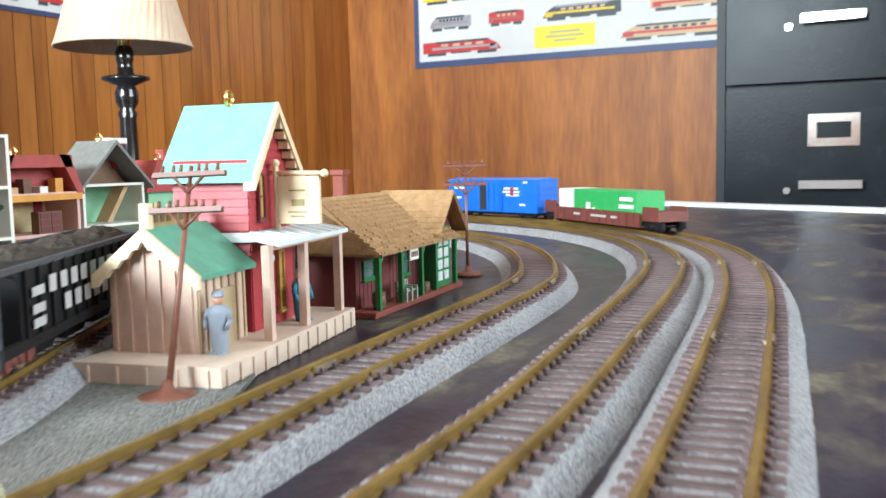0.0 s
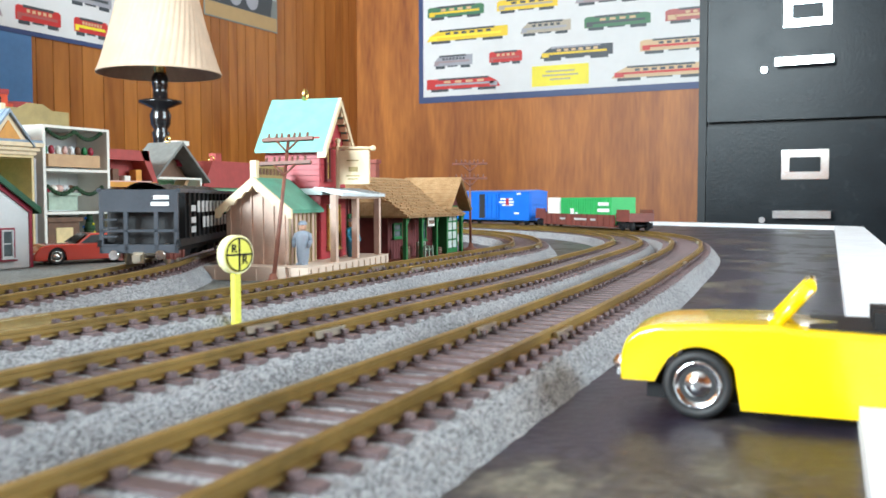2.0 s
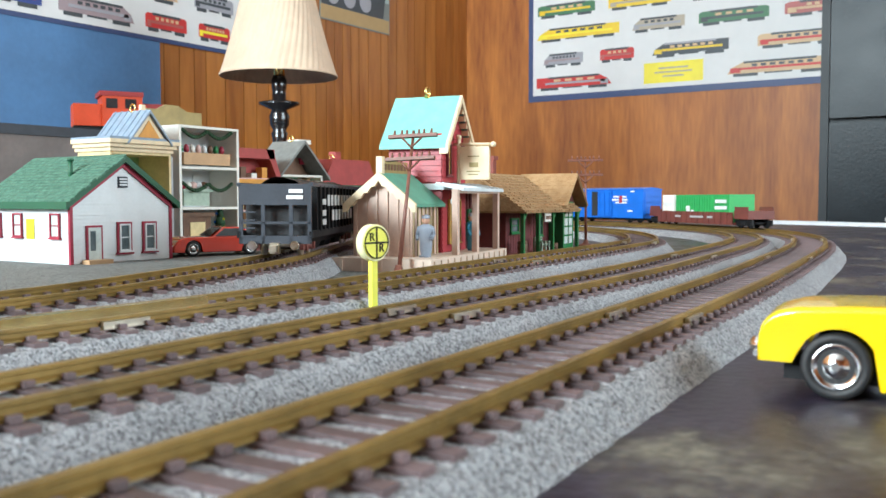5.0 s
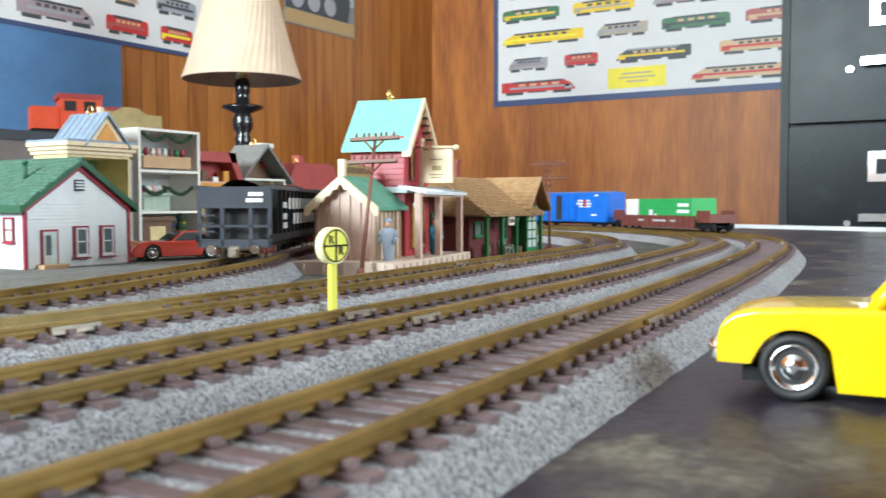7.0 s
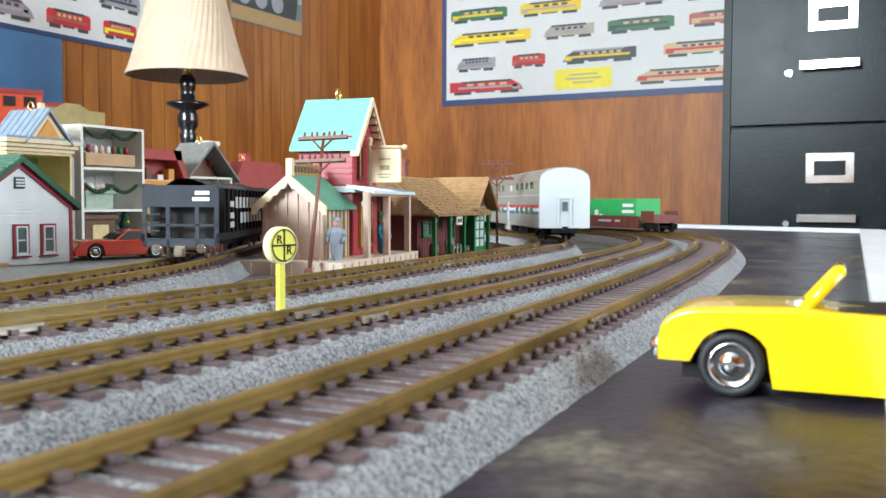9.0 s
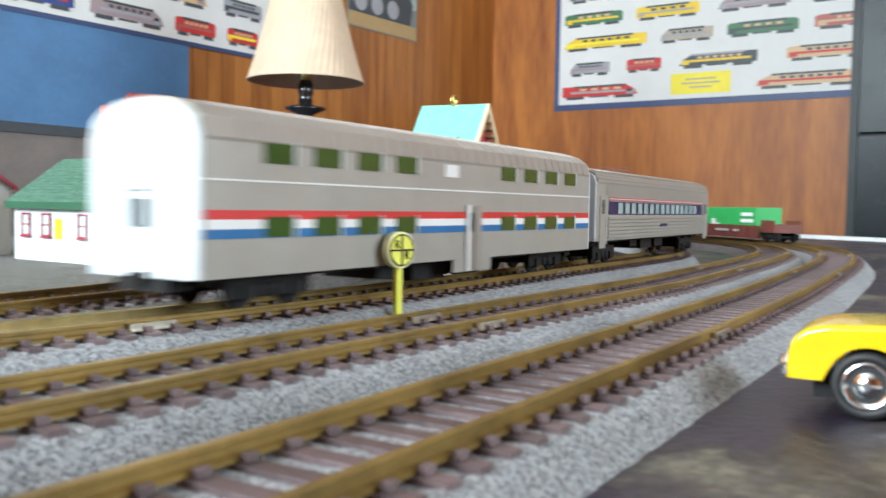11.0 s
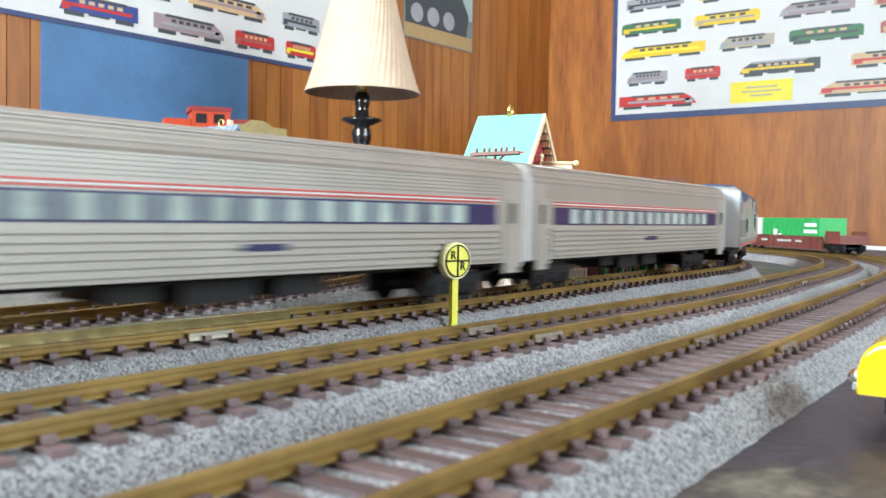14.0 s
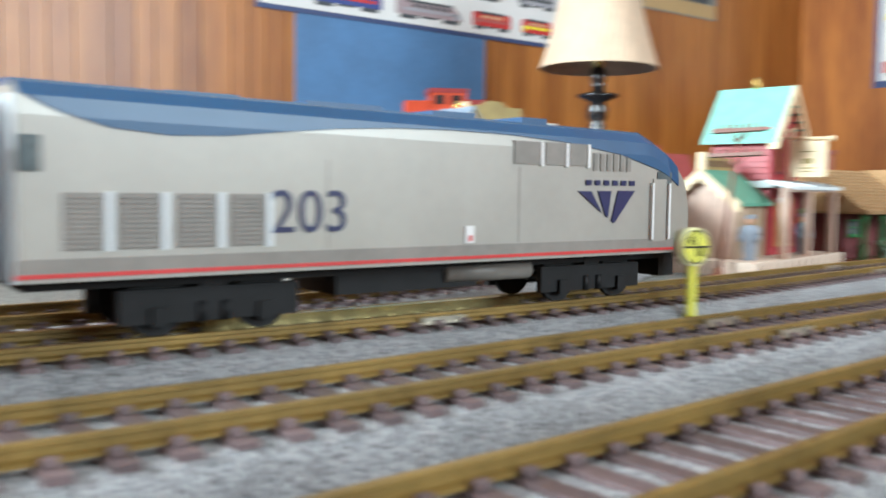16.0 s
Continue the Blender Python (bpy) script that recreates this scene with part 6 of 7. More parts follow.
def little_train(parent, x, z, w, h, col, col2, nose):
    """A printed picture of a train: body, stripe, windows and wheels as thin inked shapes."""
    n = w * 0.16
    if nose == 'l':
        poly = [(x, z), (x + w, z), (x + w, z + h), (x + n, z + h), (x + n * 0.3, z + h * 0.55)]
    elif nose == 'r':
        poly = [(x, z), (x + w, z), (x + w - n * 0.3, z + h * 0.55), (x + w - n, z + h), (x, z + h)]
    else:
        poly = [(x, z), (x + w, z), (x + w, z + h * 0.85), (x + w - n * 0.3, z + h), (x + n * 0.3, z + h), (x, z + h * 0.85)]
    bm = bmesh.new()
    prism(bm, poly, 'y', -0.0024, -0.0018)
    t = part("train_picture", bm, INK[col], parent)
    part("stripe", B((x + w * 0.12, x + w * 0.92, -0.0028, -0.0024, z + h * 0.30, z + h * 0.50)), INK[col2], t)
    for a, b in ((0.06, 0.30), (0.36, 0.62), (0.70, 0.94)):
        part("bogie_picture", B((x + w * a, x + w * b, -0.0026, -0.0018, z - h * (0.26 if b != 0.62 else 0.12), z)), INK['dark'], t)
    k = 4 + int(w * 97) % 4
    for i in range(k):
        xa = x + w * (0.24 + 0.6 * i / k)
        part("window_picture", B((xa, xa + w * 0.36 / k, -0.0028, -0.0024, z + h * 0.56, z + h * 0.78)), INK['dark' if col in ('yellow', 'cream', 'sand', 'grey', 'mauve') else 'cream'], t)
    a0 = 0.03 if nose != 'r' else 0.86
    part("cab_picture", B((x + w * a0, x + w * (a0 + 0.10), -0.0028, -0.0024, z + h * 0.08, z + h * 0.5)), INK[col2], t)
    part("roof_line", B((x + n, x + w - n, -0.0027, -0.0022, z + h * 0.86, z + h * 1.04)), INK['dark' if col != 'dark' else 'grey'], t)


def back_poster():
    p = thing("train_poster", pose(0, 1.9975, 0), "white poster of many trains with a navy border", "poster")
    x0, x1, z0, z1 = -0.640, 0.30, 0.299, 0.93
    part("border", B((x0, x1, -0.0012, 0, z0, z1)), M_BORDER, p, "navy blue border")
    part("sheet", B((x0 + 0.014, x1 - 0.014, -0.0018, -0.0012, z0 + 0.016, z1 - 0.014)), M_PAPER, p, "white printed sheet")
    rows = [
        (0.334, [(-0.615, 0.215, 'red', 'grey', 'r'), (-0.105, 0.24, 'cream', 'red', 'l'), (0.15, 0.13, 'red', 'cream', 'm')]),
        (0.395, [(-0.595, 0.115, 'grey', 'mauve', 'l'), (-0.432, 0.092, 'red', 'rose', 'm'), (-0.292, 0.19, 'dark', 'yellow', 'l'), (-0.035, 0.19, 'cream', 'red', 'm')]),
        (0.462, [(-0.615, 0.235, 'yellow', 'gold', 'l'), (-0.345, 0.135, 'sand', 'grey', 'l'), (-0.175, 0.165, 'green', 'dark', 'm'), (0.025, 0.20, 'rose', 'cream', 'm')]),
        (0.525, [(-0.612, 0.165, 'green', 'yellow', 'm'), (-0.41, 0.165, 'yellow', 'sand', 'm'), (-0.20, 0.17, 'mauve', 'grey', 'l'), (0.01, 0.20, 'cream', 'rose', 'm')]),
        (0.588, [(-0.60, 0.16, 'grey', 'dark', 'm'), (-0.40, 0.17, 'yellow', 'sand', 'm'), (-0.19, 0.17, 'navy', 'grey', 'l'), (0.02, 0.2, 'red', 'cream', 'm')]),
        (0.652, [(-0.60, 0.18, 'navy', 'red', 'l'), (-0.38, 0.17, 'green', 'gold', 'm'), (-0.17, 0.2, 'rose', 'grey', 'r')]),
    ]
    for z, row in rows:
        for x, w, c, c2, nose in row:
            little_train(p, x, z, w, 0.027, c, c2, nose)
    pl = part("caption_panel", B((-0.313, -0.163, -0.0024, -0.0018, 0.326, 0.377)), INK['gold'], p, "yellow caption panel")
    for z, a, b in ((0.360, -0.275, -0.20), (0.350, -0.285, -0.19), (0.340, -0.265, -0.21)):
        part("lettering_bar", B((a, b, -0.0028, -0.0024, z, z + 0.004)), INK['sand'], pl)


back_poster()


def side_poster():
    """The poster on the strip-panelled wall, hung a little askew; and the blue panel below it."""
    M = pose(-0.8365, 0.0, 0.0, 0, 0, 90)      # local x runs along +y of the room, front faces +x
    p = thing("train_poster", M, "white poster of many trains above a blue panel", "poster")
    y0, y1, z0, z1 = 0.44, 1.14, 0.326, 0.86
    part("border", B((y0, y1, -0.0012, 0, z0, z1)), M_BORDER, p)
    part("sheet", B((y0 + 0.008, y1 - 0.008, -0.0018, -0.0012, z0 + 0.008, z1 - 0.01)), M_PAPER, p)
    for z, row in ((0.35, [(0.54, 0.14, 'navy', 'red', 'l'), (0.71, 0.15, 'mauve', 'grey', 'r'), (0.885, 0.095, 'red', 'rose', 'm'), (1.01, 0.08, 'red', 'gold', 'm')]), (0.405, [(0.45, 0.14, 'green', 'gold', 'm'), (0.63, 0.12, 'yellow', 'red', 'm'), (0.78, 0.18, 'cream', 'mauve', 'r'), (1.0, 0.1, 'grey', 'dark', 'm')]), (0.47, [(0.46, 0.16, 'rose', 'cream', 'm'), (0.66, 0.15, 'grey', 'navy', 'l'), (0.86, 0.2, 'yellow', 'dark', 'm')]), (0.535, [(0.46, 0.2, 'navy', 'grey', 'm'), (0.7, 0.18, 'red', 'cream', 'l'), (0.91, 0.18, 'green', 'sand', 'm')])):
        for x, w, c, c2, nose in row:
            little_train(p, x, z, w, 0.026, c, c2, nose)
    b = thing("blue_panel", pose(-0.8375, 0, 0, 0, 0, 90), "plain blue card panel pinned to the wall", "wall panel")
    part("card", B((0.512, 0.918, -0.001, 0.0, -0.02, 0.327)), mat("blue_card", (0.075, 0.19, 0.38), 0.6, 0, 0.12, 14, 0.1, 200), b)
    q = thing("framed_picture", pose(-0.8370, 0, 0, 0, 0, 90), "unframed picture of a dark steam engine", "picture")
    part("sheet", B((1.365, 1.628, -0.0012, 0, 0.444, 0.78)), colour("grey_photo", (0.20, 0.22, 0.21)), q)
    part("ground_band", B((1.368, 1.625, -0.0018, -0.0012, 0.447, 0.478)), colour("sandy_photo", (0.42, 0.28, 0.13)), q)
    part("sky_band", B((1.54, 1.625, -0.0018, -0.0012, 0.52, 0.777)), colour("pale_photo", (0.38, 0.48, 0.48)), q)
    bm = bmesh.new()
    prism(bm, [(1.37, 0.479), (1.60, 0.479), (1.61, 0.53), (1.56, 0.60), (1.47, 0.64), (1.37, 0.62)], 'y', -0.0024, -0.0018)
    part("engine_picture", bm, INK['dark'], q)
    for i in range(3):
        bm = bmesh.new()
        cyl(bm, (1.41 + i * 0.06, -0.0030, 0.505), (1.41 + i * 0.06, -0.0024, 0.505), 0.022, n=20)
        part("wheel_picture", bm, INK['grey'], q)


side_poster()


# ----- the shelf with the orange engine -----
def shelf_engine():
    s = thing("wall_shelf", TOWN @ pose(-0.35, 0.30, 0.0), "grey ramped shelf with a grey edge behind the houses", "shelf")
    part("riser", MM((-40, 40, -260, 190, 0, 108), bev=1.0), mat("grey_brown_board", (0.18, 0.15, 0.14), 0.7, 0, 0.15, 30), s)
    part("edge_strip", MM((40, 42, -260, 190, 100, 110)), P_HOPEND, s)
    e = thing("toy_engine", TOWN @ pose(-0.335, 0.428, 0.1105, 0, 0, 60) @ Matrix.Scale(1.3, 4), "orange toy locomotive standing on the shelf", "toy engine")
    OR = mat("orange_engine_paint", (0.45, 0.045, 0.012), 0.4, 0, 0.12, 60)
    DK = mat("dark_red_engine_paint", (0.22, 0.02, 0.02), 0.4, 0, 0.1, 60)
    part("hood", MM((-28, 30, -14, 14, 4, 22), bev=3), OR, e)
    part("cab", MM((-6, 26, -16, 16, 4, 31), bev=4), OR, e)
    part("nose", MM((26, 44, -13, 13, 4, 24), bev=5), DK, e)
    part("cab_roof", MM((-8, 27, -16.5, 16.5, 29, 33), bev=1.6), DK, e)
    for a in (-3, 12):
        part("side_window", MM((a, a + 9, -16.4, -15.8, 19, 27), bev=0.2), P_CARGLASS, e)
    part("underframe", MM((-28, 44, -12, 12, 0, 4)), M_BLACK, e)


shelf_engine()
container(wc @ pose(-0.0545, 0, 0.0165), 26, P_IVORY, "pale ivory freight container in the well wagon", ((0, 15, 16, 3),))


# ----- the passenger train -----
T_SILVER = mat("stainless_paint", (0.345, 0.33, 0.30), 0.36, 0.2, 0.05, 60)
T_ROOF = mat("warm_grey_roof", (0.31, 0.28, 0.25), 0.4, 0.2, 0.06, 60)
# lighter than T_SILVER: the window's light on the ends is put in here
T_END = mat("window_lit_silver_end", (0.60, 0.64, 0.67), 0.4, 0.1, 0.04, 60)
T_RED = mat("red_stripe", (0.55, 0.03, 0.03), 0.4)
T_WHT = mat("white_stripe", (0.72, 0.72, 0.72), 0.4, 0, 0.04)
T_BLU = mat("blue_stripe", (0.01, 0.13, 0.33), 0.4)
T_NAVY = mat("navy_window_band", (0.012, 0.018, 0.085), 0.3)
T_GLASSG = mat("green_tinted_pane", (0.03, 0.08, 0.02), 0.1)
T_GLASSP = mat("pale_green_pane", (0.36, 0.45, 0.43), 0.12, 0, 0.25, 90)
T_LBLUE = mat("blue_engine_roof", (0.010, 0.075, 0.18), 0.35, 0, 0.08, 60)
T_VENT = mat("grey_vent", (0.22, 0.20, 0.18), 0.5)
HALF = 16.6


def hull(L, zb, zs, zt, w=HALF, n=8):
    """A carriage body: straight sides up to zs, then a rounded roof to zt (millimetres)."""
    sec = [(-w, zb), (-w, zs)]
    for i in range(1, n):
        a = math.pi * i / n
        sec.append((-w * math.cos(a), zs + (zt - zs) * math.sin(a) ** 0.75))
    sec += [(w, zs), (w, zb)]
    return sec


def carriage(L, zb, zs, zt, label):
    c = thing("passenger_car", pose(0, 0, 0), label, "passenger car", "cars of the passenger train")
    sec = hull(L, zb, zs, zt)
    part("body", pr(sec, 'x', -L / 2 + 1.5, L / 2 - 1.5), T_SILVER, c)
    sec2 = [(y * 1.012, max(z, zs) + 0.35) for y, z in sec if z >= zs - 0.01]
    sec2 = sec2 + [(y * 0.99, z - 0.8) for y, z in reversed(sec2)]
    part("roof", pr(sec2, 'x', -L / 2 + 2, L / 2 - 2), T_ROOF, c, "warm grey rounded roof")
    for e in (1, -1):
        a, b = sorted((e * (L / 2 - 1.5), e * (L / 2)))
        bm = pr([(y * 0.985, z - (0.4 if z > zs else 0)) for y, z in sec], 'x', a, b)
        end = part("end_wall", bm, T_END, c, "silver end wall coloured as if lit by the window")
        x = e * L / 2
        a, b = sorted((x, x + e * 0.9))
        part("end_door_frame", MM((a, b, -4.6, -3.6, zb, zb + 19), (a, b, 3.6, 4.6, zb, zb + 19), (a, b, -4.6, 4.6, zb + 19, zb + 20)), T_END, end)
        part("end_window", MM((a, a + 0.5 if e > 0 else b, -1.8, 1.8, zb + 11, zb + 17)) if e > 0 else MM((b - 0.5, b, -1.8, 1.8, zb + 11, zb + 17)), P_PANE, end)
        part("coupler", MM(*([(x - 1, x + 2.2, -1.5, 1.5, 15, 17.5)] if e > 0 else [(x - 2.2, x + 1, -1.5, 1.5, 15, 17.5)])), M_BLACK, c)
        bogie(c, e * (L / 2 - 30), None, 5.2, 12.0, 8.2, 8.3)
        part("buffer_beam", MM((x - 6 if e > 0 else x, x if e > 0 else x + 6, -8, 8, zb - 3, zb)), M_BLACK, c)
    part("underframe", MM((-L / 2 + 8, L / 2 - 8, -9.5, 9.5, zb - 1.5, zb + 0.2)), M_BLACK, c)
    for x, l, h in ((-18, 16, 5.5), (6, 20, 6), (28, 12, 4.5)):
        part("equipment_box", MM((x - l / 2, x + l / 2, -9.8, 9.8, zb - h, zb - 1), bev=0.4), M_BLACK, c)
    return c


def side_boxes(name, c, mat_, x0, x1, z0, z1, proud=0.25, depth=0.4):
    for s in (-1, 1):
        a, b = sorted((s * (HALF - depth), s * (HALF + proud)))
        part(name, MM((x0, x1, a, b, z0, z1)), mat_, c)


def bilevel():
    L = 220
    c = carriage(L, 16.4, 46.6, 55.6, "silver bilevel passenger car with red, white and blue stripes")
    h = L / 2 - 2
    for nm, m_, z0, z1 in (("red_stripe", T_RED, 29.2, 31.3), ("white_stripe", T_WHT, 27.1, 29.2), ("blue_stripe", T_BLU, 25.0, 27.1)):
        for a, b in ((-h, -15), (-4, h)):
            side_boxes(nm, c, m_, a, b, z0, z1, 0.15)
    for x in (84, 66, 48, 30, -34, -52, -70, -88):
        for z in (25.2, 42.0):
            for s in (-1, 1):
                a, b = sorted((s * (HALF - 0.6), s * (HALF + 0.35)))
                w = part("window", MM((x - 5.4, x + 5.4, a, b, z, z + 4.6), bev=0.15), T_GLASSG, c, "dark green tinted window")
                a, b = sorted((s * HALF, s * (HALF + 0.5)))
                part("window_edge", MM((x - 5.6, x - 4.9, a, b, z - 0.3, z + 5.1)), T_END, w)
    side_boxes("roof_panel", c, T_WHT, 1, 9, 41.8, 45.6, 0.3)
    for s in (-1, 1):
        a, b = sorted((s * (HALF - 0.5), s * (HALF + 0.4)))
        d = part("side_door", MM((-14.5, -4.5, a, b, 12.6, 33.5)), T_ROOF, c, "grey double side door")
        a, b = sorted((s * (HALF + 0.3), s * (HALF + 0.8)))
        part("door_post", MM((-6.2, -4.4, a, b, 12.6, 33.5)), T_WHT, d)
        part("door_seam", MM((-9.9, -9.5, a, b, 12.6, 33.0)), T_VENT, d)
        part("door_window", MM((-8.6, -7.0, a, b, 25, 31)), P_PANE, d)
    side_boxes("door_skirt", c, T_SILVER, -22, 3, 12.4, 16.5, 0.0)
    side_boxes("seam_line", c, T_WHT, -h, h, 37.6, 38.0, 0.2)
    for i in range(34):
        x = -102 + i * 6
        sec = [(y * 1.02, z + 0.5) for y, z in hull(L, 16.4, 46.6, 55.6) if z >= 46.5]
        sec = sec + [(y * 0.995, z - 0.6) for y, z in reversed(sec)]
        part("roof_rib", pr(sec, 'x', x, x + 0.7), T_ROOF, c)
    return c


def coach(seed, label, cafe=False):
    L = 212
    c = carriage(L, 19.3, 44.2, 51.0, label)
    h = L / 2 - 3
    # fluted lower side
    for i in range(6):
        side_boxes("flute", c, T_SILVER, -h + 12, h - 12, 20.4 + i * 1.65, 21.4 + i * 1.65, 0.85)
    side_boxes("window_band", c, T_NAVY, -h + 14, h - 14, 30.6, 36.4, 0.2)
    side_boxes("red_stripe", c, T_RED, -h + 14, h - 14, 37.9, 38.25, 0.3)
    for i in range(5):
        side_boxes("letterboard_flute", c, T_SILVER, -h + 10, h - 10, 39.4 + i * 0.95, 39.9 + i * 0.95, 0.3)
    side_boxes("white_stripe", c, T_WHT, -h + 14, h - 14, 37.4, 37.7, 0.3)
    side_boxes("red_stripe", c, T_RED, -h + 14, h - 14, 36.9, 37.2, 0.3)
    rnd = random.Random(seed)
    n = 15
    for i in range(n):
        x = h - 30 - i * 10.2
        if cafe and i in (2, 8):
            continue
        for s in (-1, 1):
            a, b = sorted((s * (HALF - 0.3), s * (HALF + 0.4)))
            w = part("window", MM((x - 3.3, x + 3.3, a, b, 31.1, 35.9), bev=0.12), T_GLASSP, c, "pale window")
    for x in (0,):
        side_boxes("lettering_bar", c, T_NAVY, x - 6, x + 6, 24.6, 26.2, 1.0)
    for s in (-1, 1):
        for e in (1, -1):
            x = e * (h - 6)
            a, b = sorted((s * (HALF - 0.4), s * (HALF + 0.3)))
            d = part("vestibule_door", MM((x - 4, x + 4, a, b, 16.2, 38.5)), T_SILVER, c)
            a, b = sorted((s * (HALF + 0.2), s * (HALF + 0.6)))
            part("door_window", MM((x - 1.5, x + 1.5, a, b, 31, 37)), P_PANE, d)
            part("grab_rail", MM((x - 4.8, x - 4.2, a, b, 18, 30)), T_WHT, d)
    # shallow ribs along the roof's shoulder
    for k, (y, z) in enumerate(((16.3, 46.0), (15.6, 47.3), (14.7, 48.4), (13.5, 49.2))):
        for s in (-1, 1):
            a, b = sorted((s * (y - 0.4), s * (y + 0.25)))
            part("roof_rib", MM((-h, h, a, b, z - 0.2, z + 0.25)), T_ROOF, c)
    for x in (h - 14, h - 24):
        for s in (-1, 1):
            a, b = sorted((s * 11.0, s * 12.8))
            part("roof_hatch", MM((x - 3.5, x + 3.5, a, b, 48.4, 49.9)), T_WHT, c)
    return c


def engine():
    L = 166
    c = thing("locomotive", pose(0, 0, 0), "silver diesel engine with a dark blue swooping roof", "locomotive", "cars of the passenger train")
    zb, zs, zt = 19.5, 47.5, 50.6
    w = HALF
    def sec(x):
        # nose slopes at the trailing end, and the roof falls slightly towards it
        u = min(1, max(0, (x + L / 2) / 20))
        full = zt + 0.012 * x
        top = 36 + (full - 36) * u ** 0.5
        k = 0.80 + 0.20 * min(1, u * 1.6)
        side = min(zs + 0.012 * x, top - 3)
        return [Vector((x, y * k, z)) * 0.001 for y, z in ((-w, zb), (-w, side - 3), (-w + 0.5, side), (-w + 4, top - 0.7), (0, top), (w - 4, top - 0.7), (w - 0.5, side), (w, side - 3), (w, zb))]
    bm = bmesh.new()
    xs = [-L / 2, -L / 2 + 2, -L / 2 + 4, -L / 2 + 7, -L / 2 + 11, -L / 2 + 15, -L / 2 + 20, -20, 20, L / 2 - 1]
    loft(bm, [sec(x) for x in xs], smooth=False)
    part("body", bm, T_SILVER, c, "silver grey body")
    # blue roof with a swooping lower edge on both sides
    wave = ((-76, 36.5), (-66, 40.4), (-53, 43.5), (-35, 45.8), (-17, 46.8), (-1, 47.0), (13, 46.7), (26, 45.9), (37, 44.8), (48, 43.6), (58, 43.2), (68, 44.0), (76, 46.2), (82, 49.0))
    def side_at(x, z):
        """Half width of the body at a place and height."""
        q = [(p.z * 1000, p.y * 1000) for p in sec(x)[4:]][::-1]
        return float(np.interp(z, [a for a, _ in q], [b for _, b in q]))
    for s in (-1, 1):
        bm = bmesh.new()
        n = 80
        rings = []
        for i in range(n + 1):
            x = -76 + 157.5 * i / n
            top = sec(x)[5].z * 1000 - 0.1
            lo = min(float(np.interp(x, *zip(*wave))), top - 0.2)
            zz = [lo, max(lo, sec(x)[7].z * 1000), max(lo, sec(x)[6].z * 1000), top]
            rings.append([Vector((x, s * (side_at(x, z) + 0.35), z)) * 0.001 for z in zz] + [Vector((x, s * (side_at(x, z) - 0.5), z)) * 0.001 for z in reversed(zz)])
        loft(bm, rings, smooth=False)
        part("blue_swoop", bm, T_LBLUE, c, "dark blue swooping band")
    bm = bmesh.new()
    def cap(x):
        return [p + Vector((0, 0, 0.0004)) for p in sec(x)[3:6]] + [p + Vector((0, 0, -0.0008)) for p in reversed(sec(x)[3:6])]
    loft(bm, [cap(x) for x in xs[3:]], smooth=False)
    part("roof", bm, T_LBLUE, c, "dark blue roof")
    part("end_wall", MM((L / 2 - 1, L / 2, -w + 0.4, w - 0.4, zb, zs + 1.0), bev=0.3), T_END, c, "silver end wall coloured as if lit by the window")
    for x, l in ((48, 14), (18, 18), (-10, 12), (-34, 8)):
        part("roof_fan", MM((x - l / 2, x + l / 2, -6, 6, zt - 0.2, zt + 1.3), bev=0.4), T_LBLUE, c)
    for s in (-1, 1):
        def sb(name, m_, x0, x1, z0, z1, pr_=0.3, par=None, lab=""):
            a, b = sorted((s * (w - 0.4), s * (w + pr_)))
            return part(name, MM((x0, x1, a, b, z0, z1)), m_, par or c, lab)
        sb("red_line", T_RED, -L / 2 + 10, L / 2 - 0.5, 20.2, 20.9, 0.35, None, "thin red line")
        sb("sill", T_VENT, -L / 2 + 10, L / 2 - 0.5, 20.9, 23.2, 0.15)
        for x0, x1 in ((69.0, 75.5), (59.8, 67.2), (49.9, 57.4), (40.8, 47.8)):
            g = sb("vent_grille", T_VENT, x0, x1, 24.4, 33.6, 0.15)
            for i in range(11):
                sb("louvre", T_VENT, x0 + 0.3, x1 - 0.3, 24.7 + i * 0.8, 25.1 + i * 0.8, 0.4, g)
            sb("grille_post", T_END, x0 - 1.3, x0 - 0.1, 24.2, 33.8, 0.3)
        sb("small_window", P_PANE, 78.6, 82.0, 36.8, 42.4, 0.3)
        for x0, x1 in ((-26.0, -18.2), (-33.8, -27.6), (-40.8, -35.2)):
            wv = sb("cab_vent", T_VENT, x0, x1, 40.6, 45.6, 0.3)
            sb("vent_post", T_WHT, x0 - 0.9, x0, 40.2, 45.6, 0.5, wv)
        for i in range(6):
            sb("side_slot", T_VENT, -44.4 - i * 2.3, -43.0 - i * 2.3, 39.6, 43.6, 0.3)
        # cab door with its grab rails, windows
        d = sb("cab_door", T_SILVER, -69.5, -64.5, 22.5, 38.0, 0.3)
        for x in (-63.9, -70.2):
            sb("grab_rail", T_WHT, x - 0.35, x + 0.35, 23.0, 37.0, 0.9, d)
        sb("cab_window", P_PANE, -71.5, -66.0, 36.6, 39.8, 0.2)
        sb("fuel_cap", T_WHT, -7.2, -4.8, 23.6, 27.2, 0.35)
        sb("fuel_cap", T_RED, -6.6, -5.6, 24.0, 25.2, 0.5)
        for x in (82.6, 28.0, -20.0):
            sb("panel_seam", T_VENT, x - 0.1, x + 0.1, 23.4, 40.0, 0.08)
        # emblem of swept bars that narrow to a point
        a, b = sorted((s * (w + 0.05), s * (w + 0.35)))
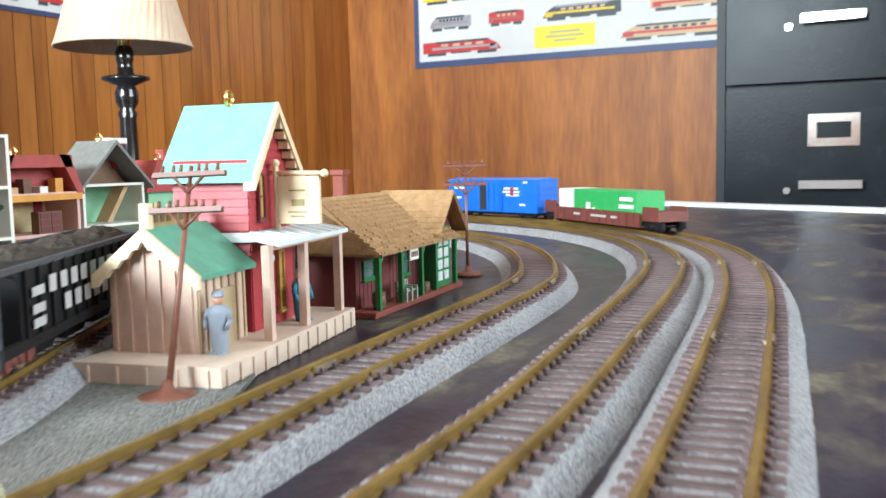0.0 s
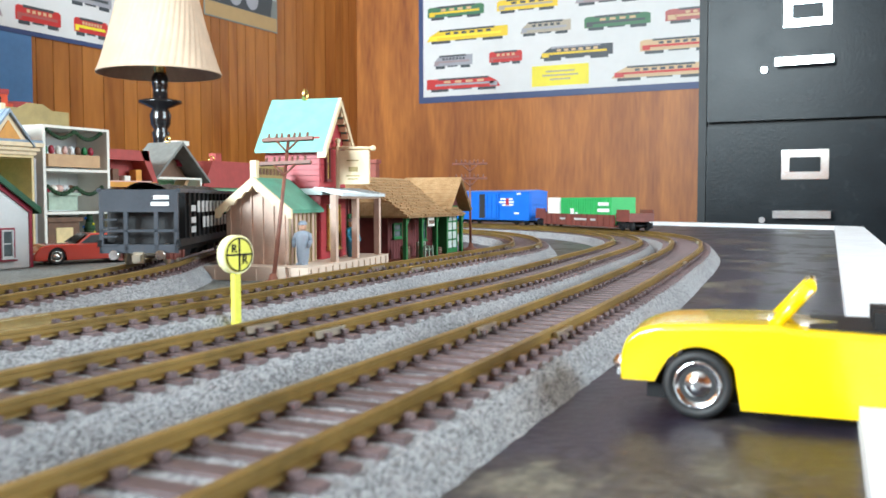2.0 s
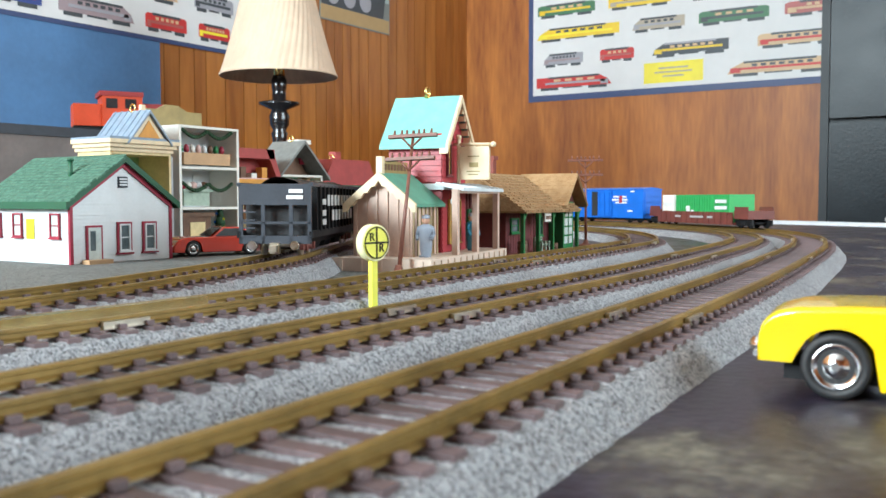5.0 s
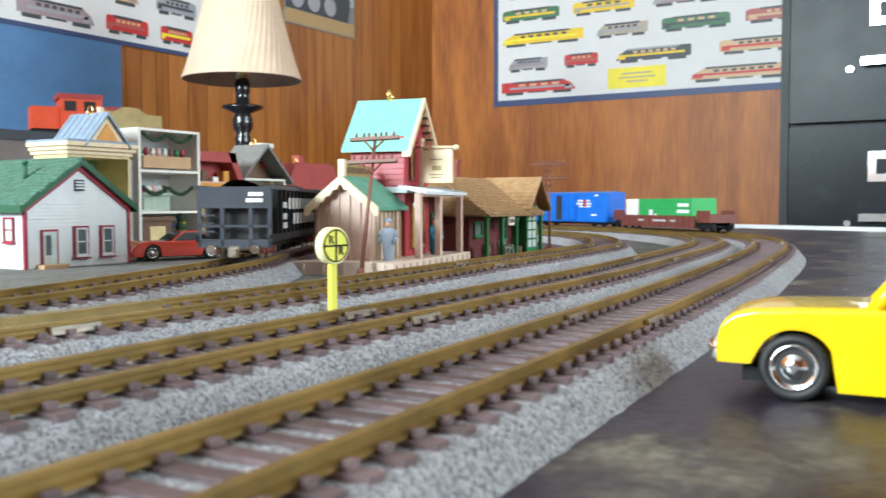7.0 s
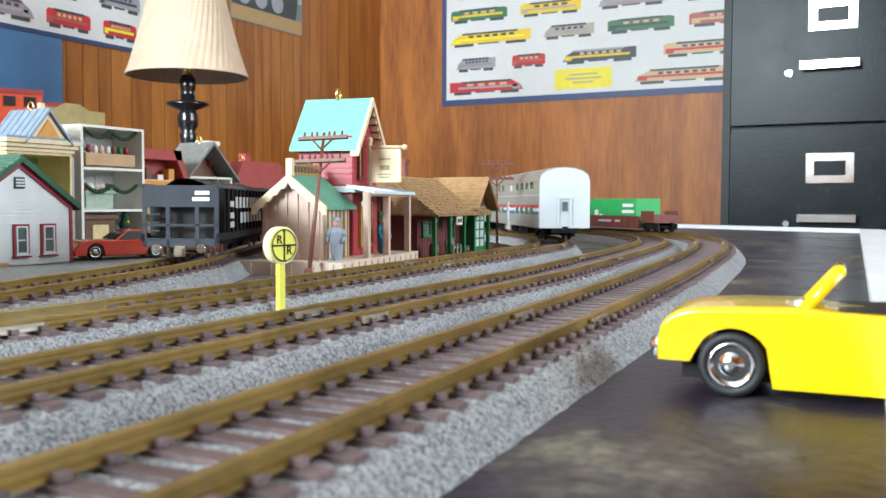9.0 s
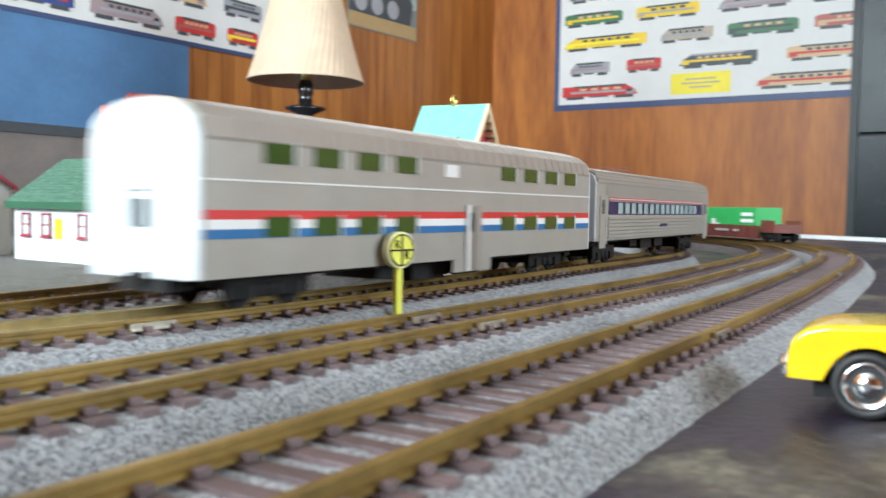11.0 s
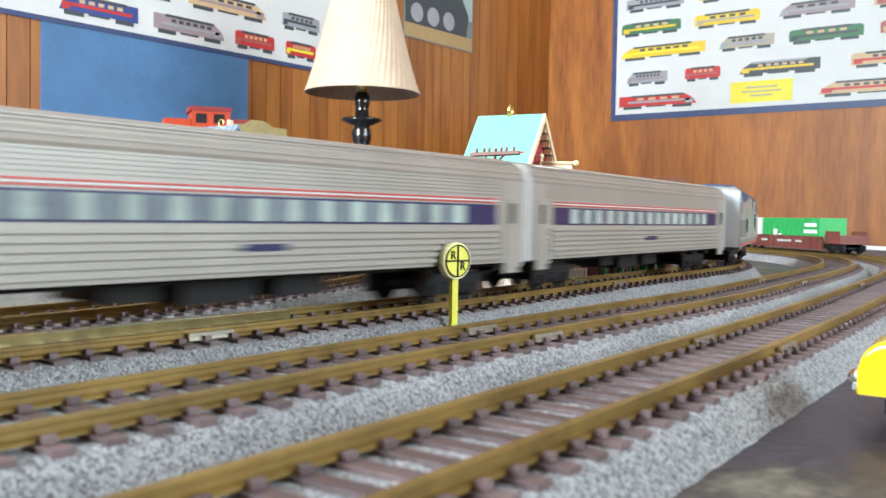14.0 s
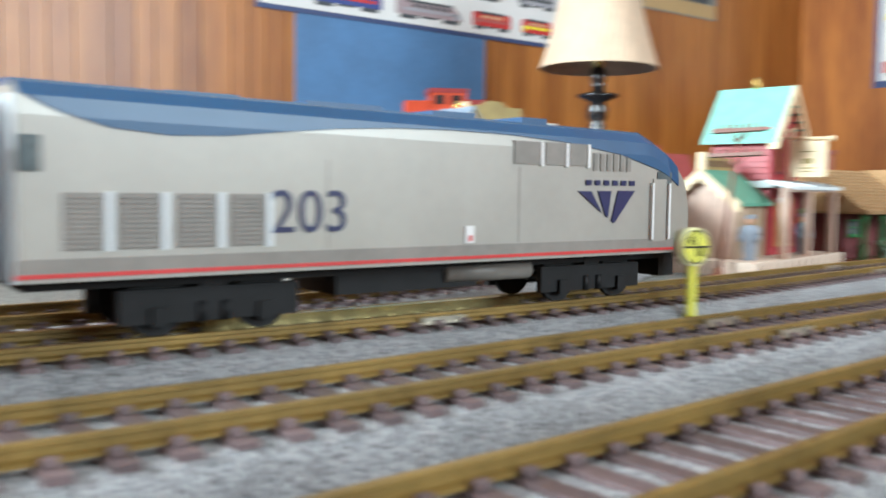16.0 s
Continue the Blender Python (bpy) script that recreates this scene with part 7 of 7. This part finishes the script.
        for x0, x1, x2, x3, zt0, zl in ((-38.0, -42.4, -46.0, -45.0, 34.8, 29.8), (-44.6, -49.2, -48.2, -47.2, 34.9, 28.6), (-51.6, -57.6, -50.4, -49.4, 35.0, 27.2)):
            part("emblem_bar", pr([(x0, zt0), (x1, zt0), (x2, zl), (x3, zl + 0.6)], 'y', a, b), T_NAVY, c)
        for i in range(6):
            part("lettering_bar", MM((-42.4 - i * 3.0, -40.6 - i * 3.0, a, b, 36.2, 37.4)), T_NAVY, c)
        bm = text_mesh("203", 0.0112, 0.00015)
        R = Matrix.Rotation(math.pi if s > 0 else 0, 4, 'Z')
        bm.transform(Matrix.Translation((0.0318, s * (w + 0.2) * 0.001, 0.0300)) @ R)
        part("road_number", bm, T_NAVY, c, "dark blue road number")
    part("windscreen", pr([(-9, 38), (9, 38), (8, 43), (-8, 43)], 'x', -L / 2 + 8.5, -L / 2 + 13), P_PANE, c)
    part("fuel_tank", MM((-14, 22, -9.5, 9.5, 13.5, 20), bev=0.8), M_BLACK, c)
    bm = bmesh.new()
    cyl(bm, (-0.030, 0.0085, 0.0165), (-0.005, 0.0085, 0.0165), 0.0022, n=12)
    part("air_tank", bm, T_VENT, c)
    part("underframe", MM((-L / 2 + 6, L / 2 - 3, -10, 10, 17.5, 19.8)), M_BLACK, c)
    part("pilot", MM((-L / 2 + 1, -L / 2 + 7, -9.5, 9.5, 12.8, 20), bev=0.6), M_BLACK, c)
    for x in (-50, 48):
        bogie(c, x, M_BLACK, 5.6, 14, 8.2, 8.3)
    return c


TRAIN = [(bilevel(), -0.1040, 72), (coach(1, "silver fluted coach with a navy window band"), -0.3240, 70), (coach(2, "silver fluted cafe coach with a navy window band", True), -0.5405, 70),
         (coach(3, "silver fluted coach with a navy window band"), -0.7565, 70), (coach(4, "silver fluted coach coupled to the engine"), -0.9720, 70), (engine(), -1.1650, 52)]


RING = np.vstack([LINE_A, LINE_A[:1]])


def ring_point(s):
    d = np.r_[0, np.cumsum(np.hypot(*np.diff(RING, axis=0).T))]
    s = s % d[-1]
    return np.array([np.interp(s, d, RING[:, 0]), np.interp(s, d, RING[:, 1])])


# seconds and the place of the train's leading end along the track
PACE = [(0, 0.60), (6.0, 1.0), (7.0, 1.19), (8.0, 1.395), (9.0, 1.59), (10.5, 1.899), (11.0, 2.019), (11.5, 2.145), (12.0, 2.267), (12.5, 2.385), (13.0, 2.509), (13.5, 2.642), (14.0, 2.775), (14.5, 2.901), (15.0, 3.016), (15.5, 3.114), (16.0, 3.197)]


def motions():
    """The train runs along the inner main track slowing towards the end, the bilevel car leading and the engine pushing."""
    for car, off, half in TRAIN:
        rows = []
        for t in np.arange(0, 16.01, 0.25):
            s = float(np.interp(t, *zip(*PACE))) + off
            a, b = ring_point(s - half * 0.001), ring_point(s + half * 0.001)
            c, v = (a + b) / 2, b - a
            rows.append((float(t), pose(c[0], c[1], 0.0032) @ Matrix.Rotation(math.atan2(v[1], v[0]), 4, 'Z')))
        walk(car, rows)


motions()
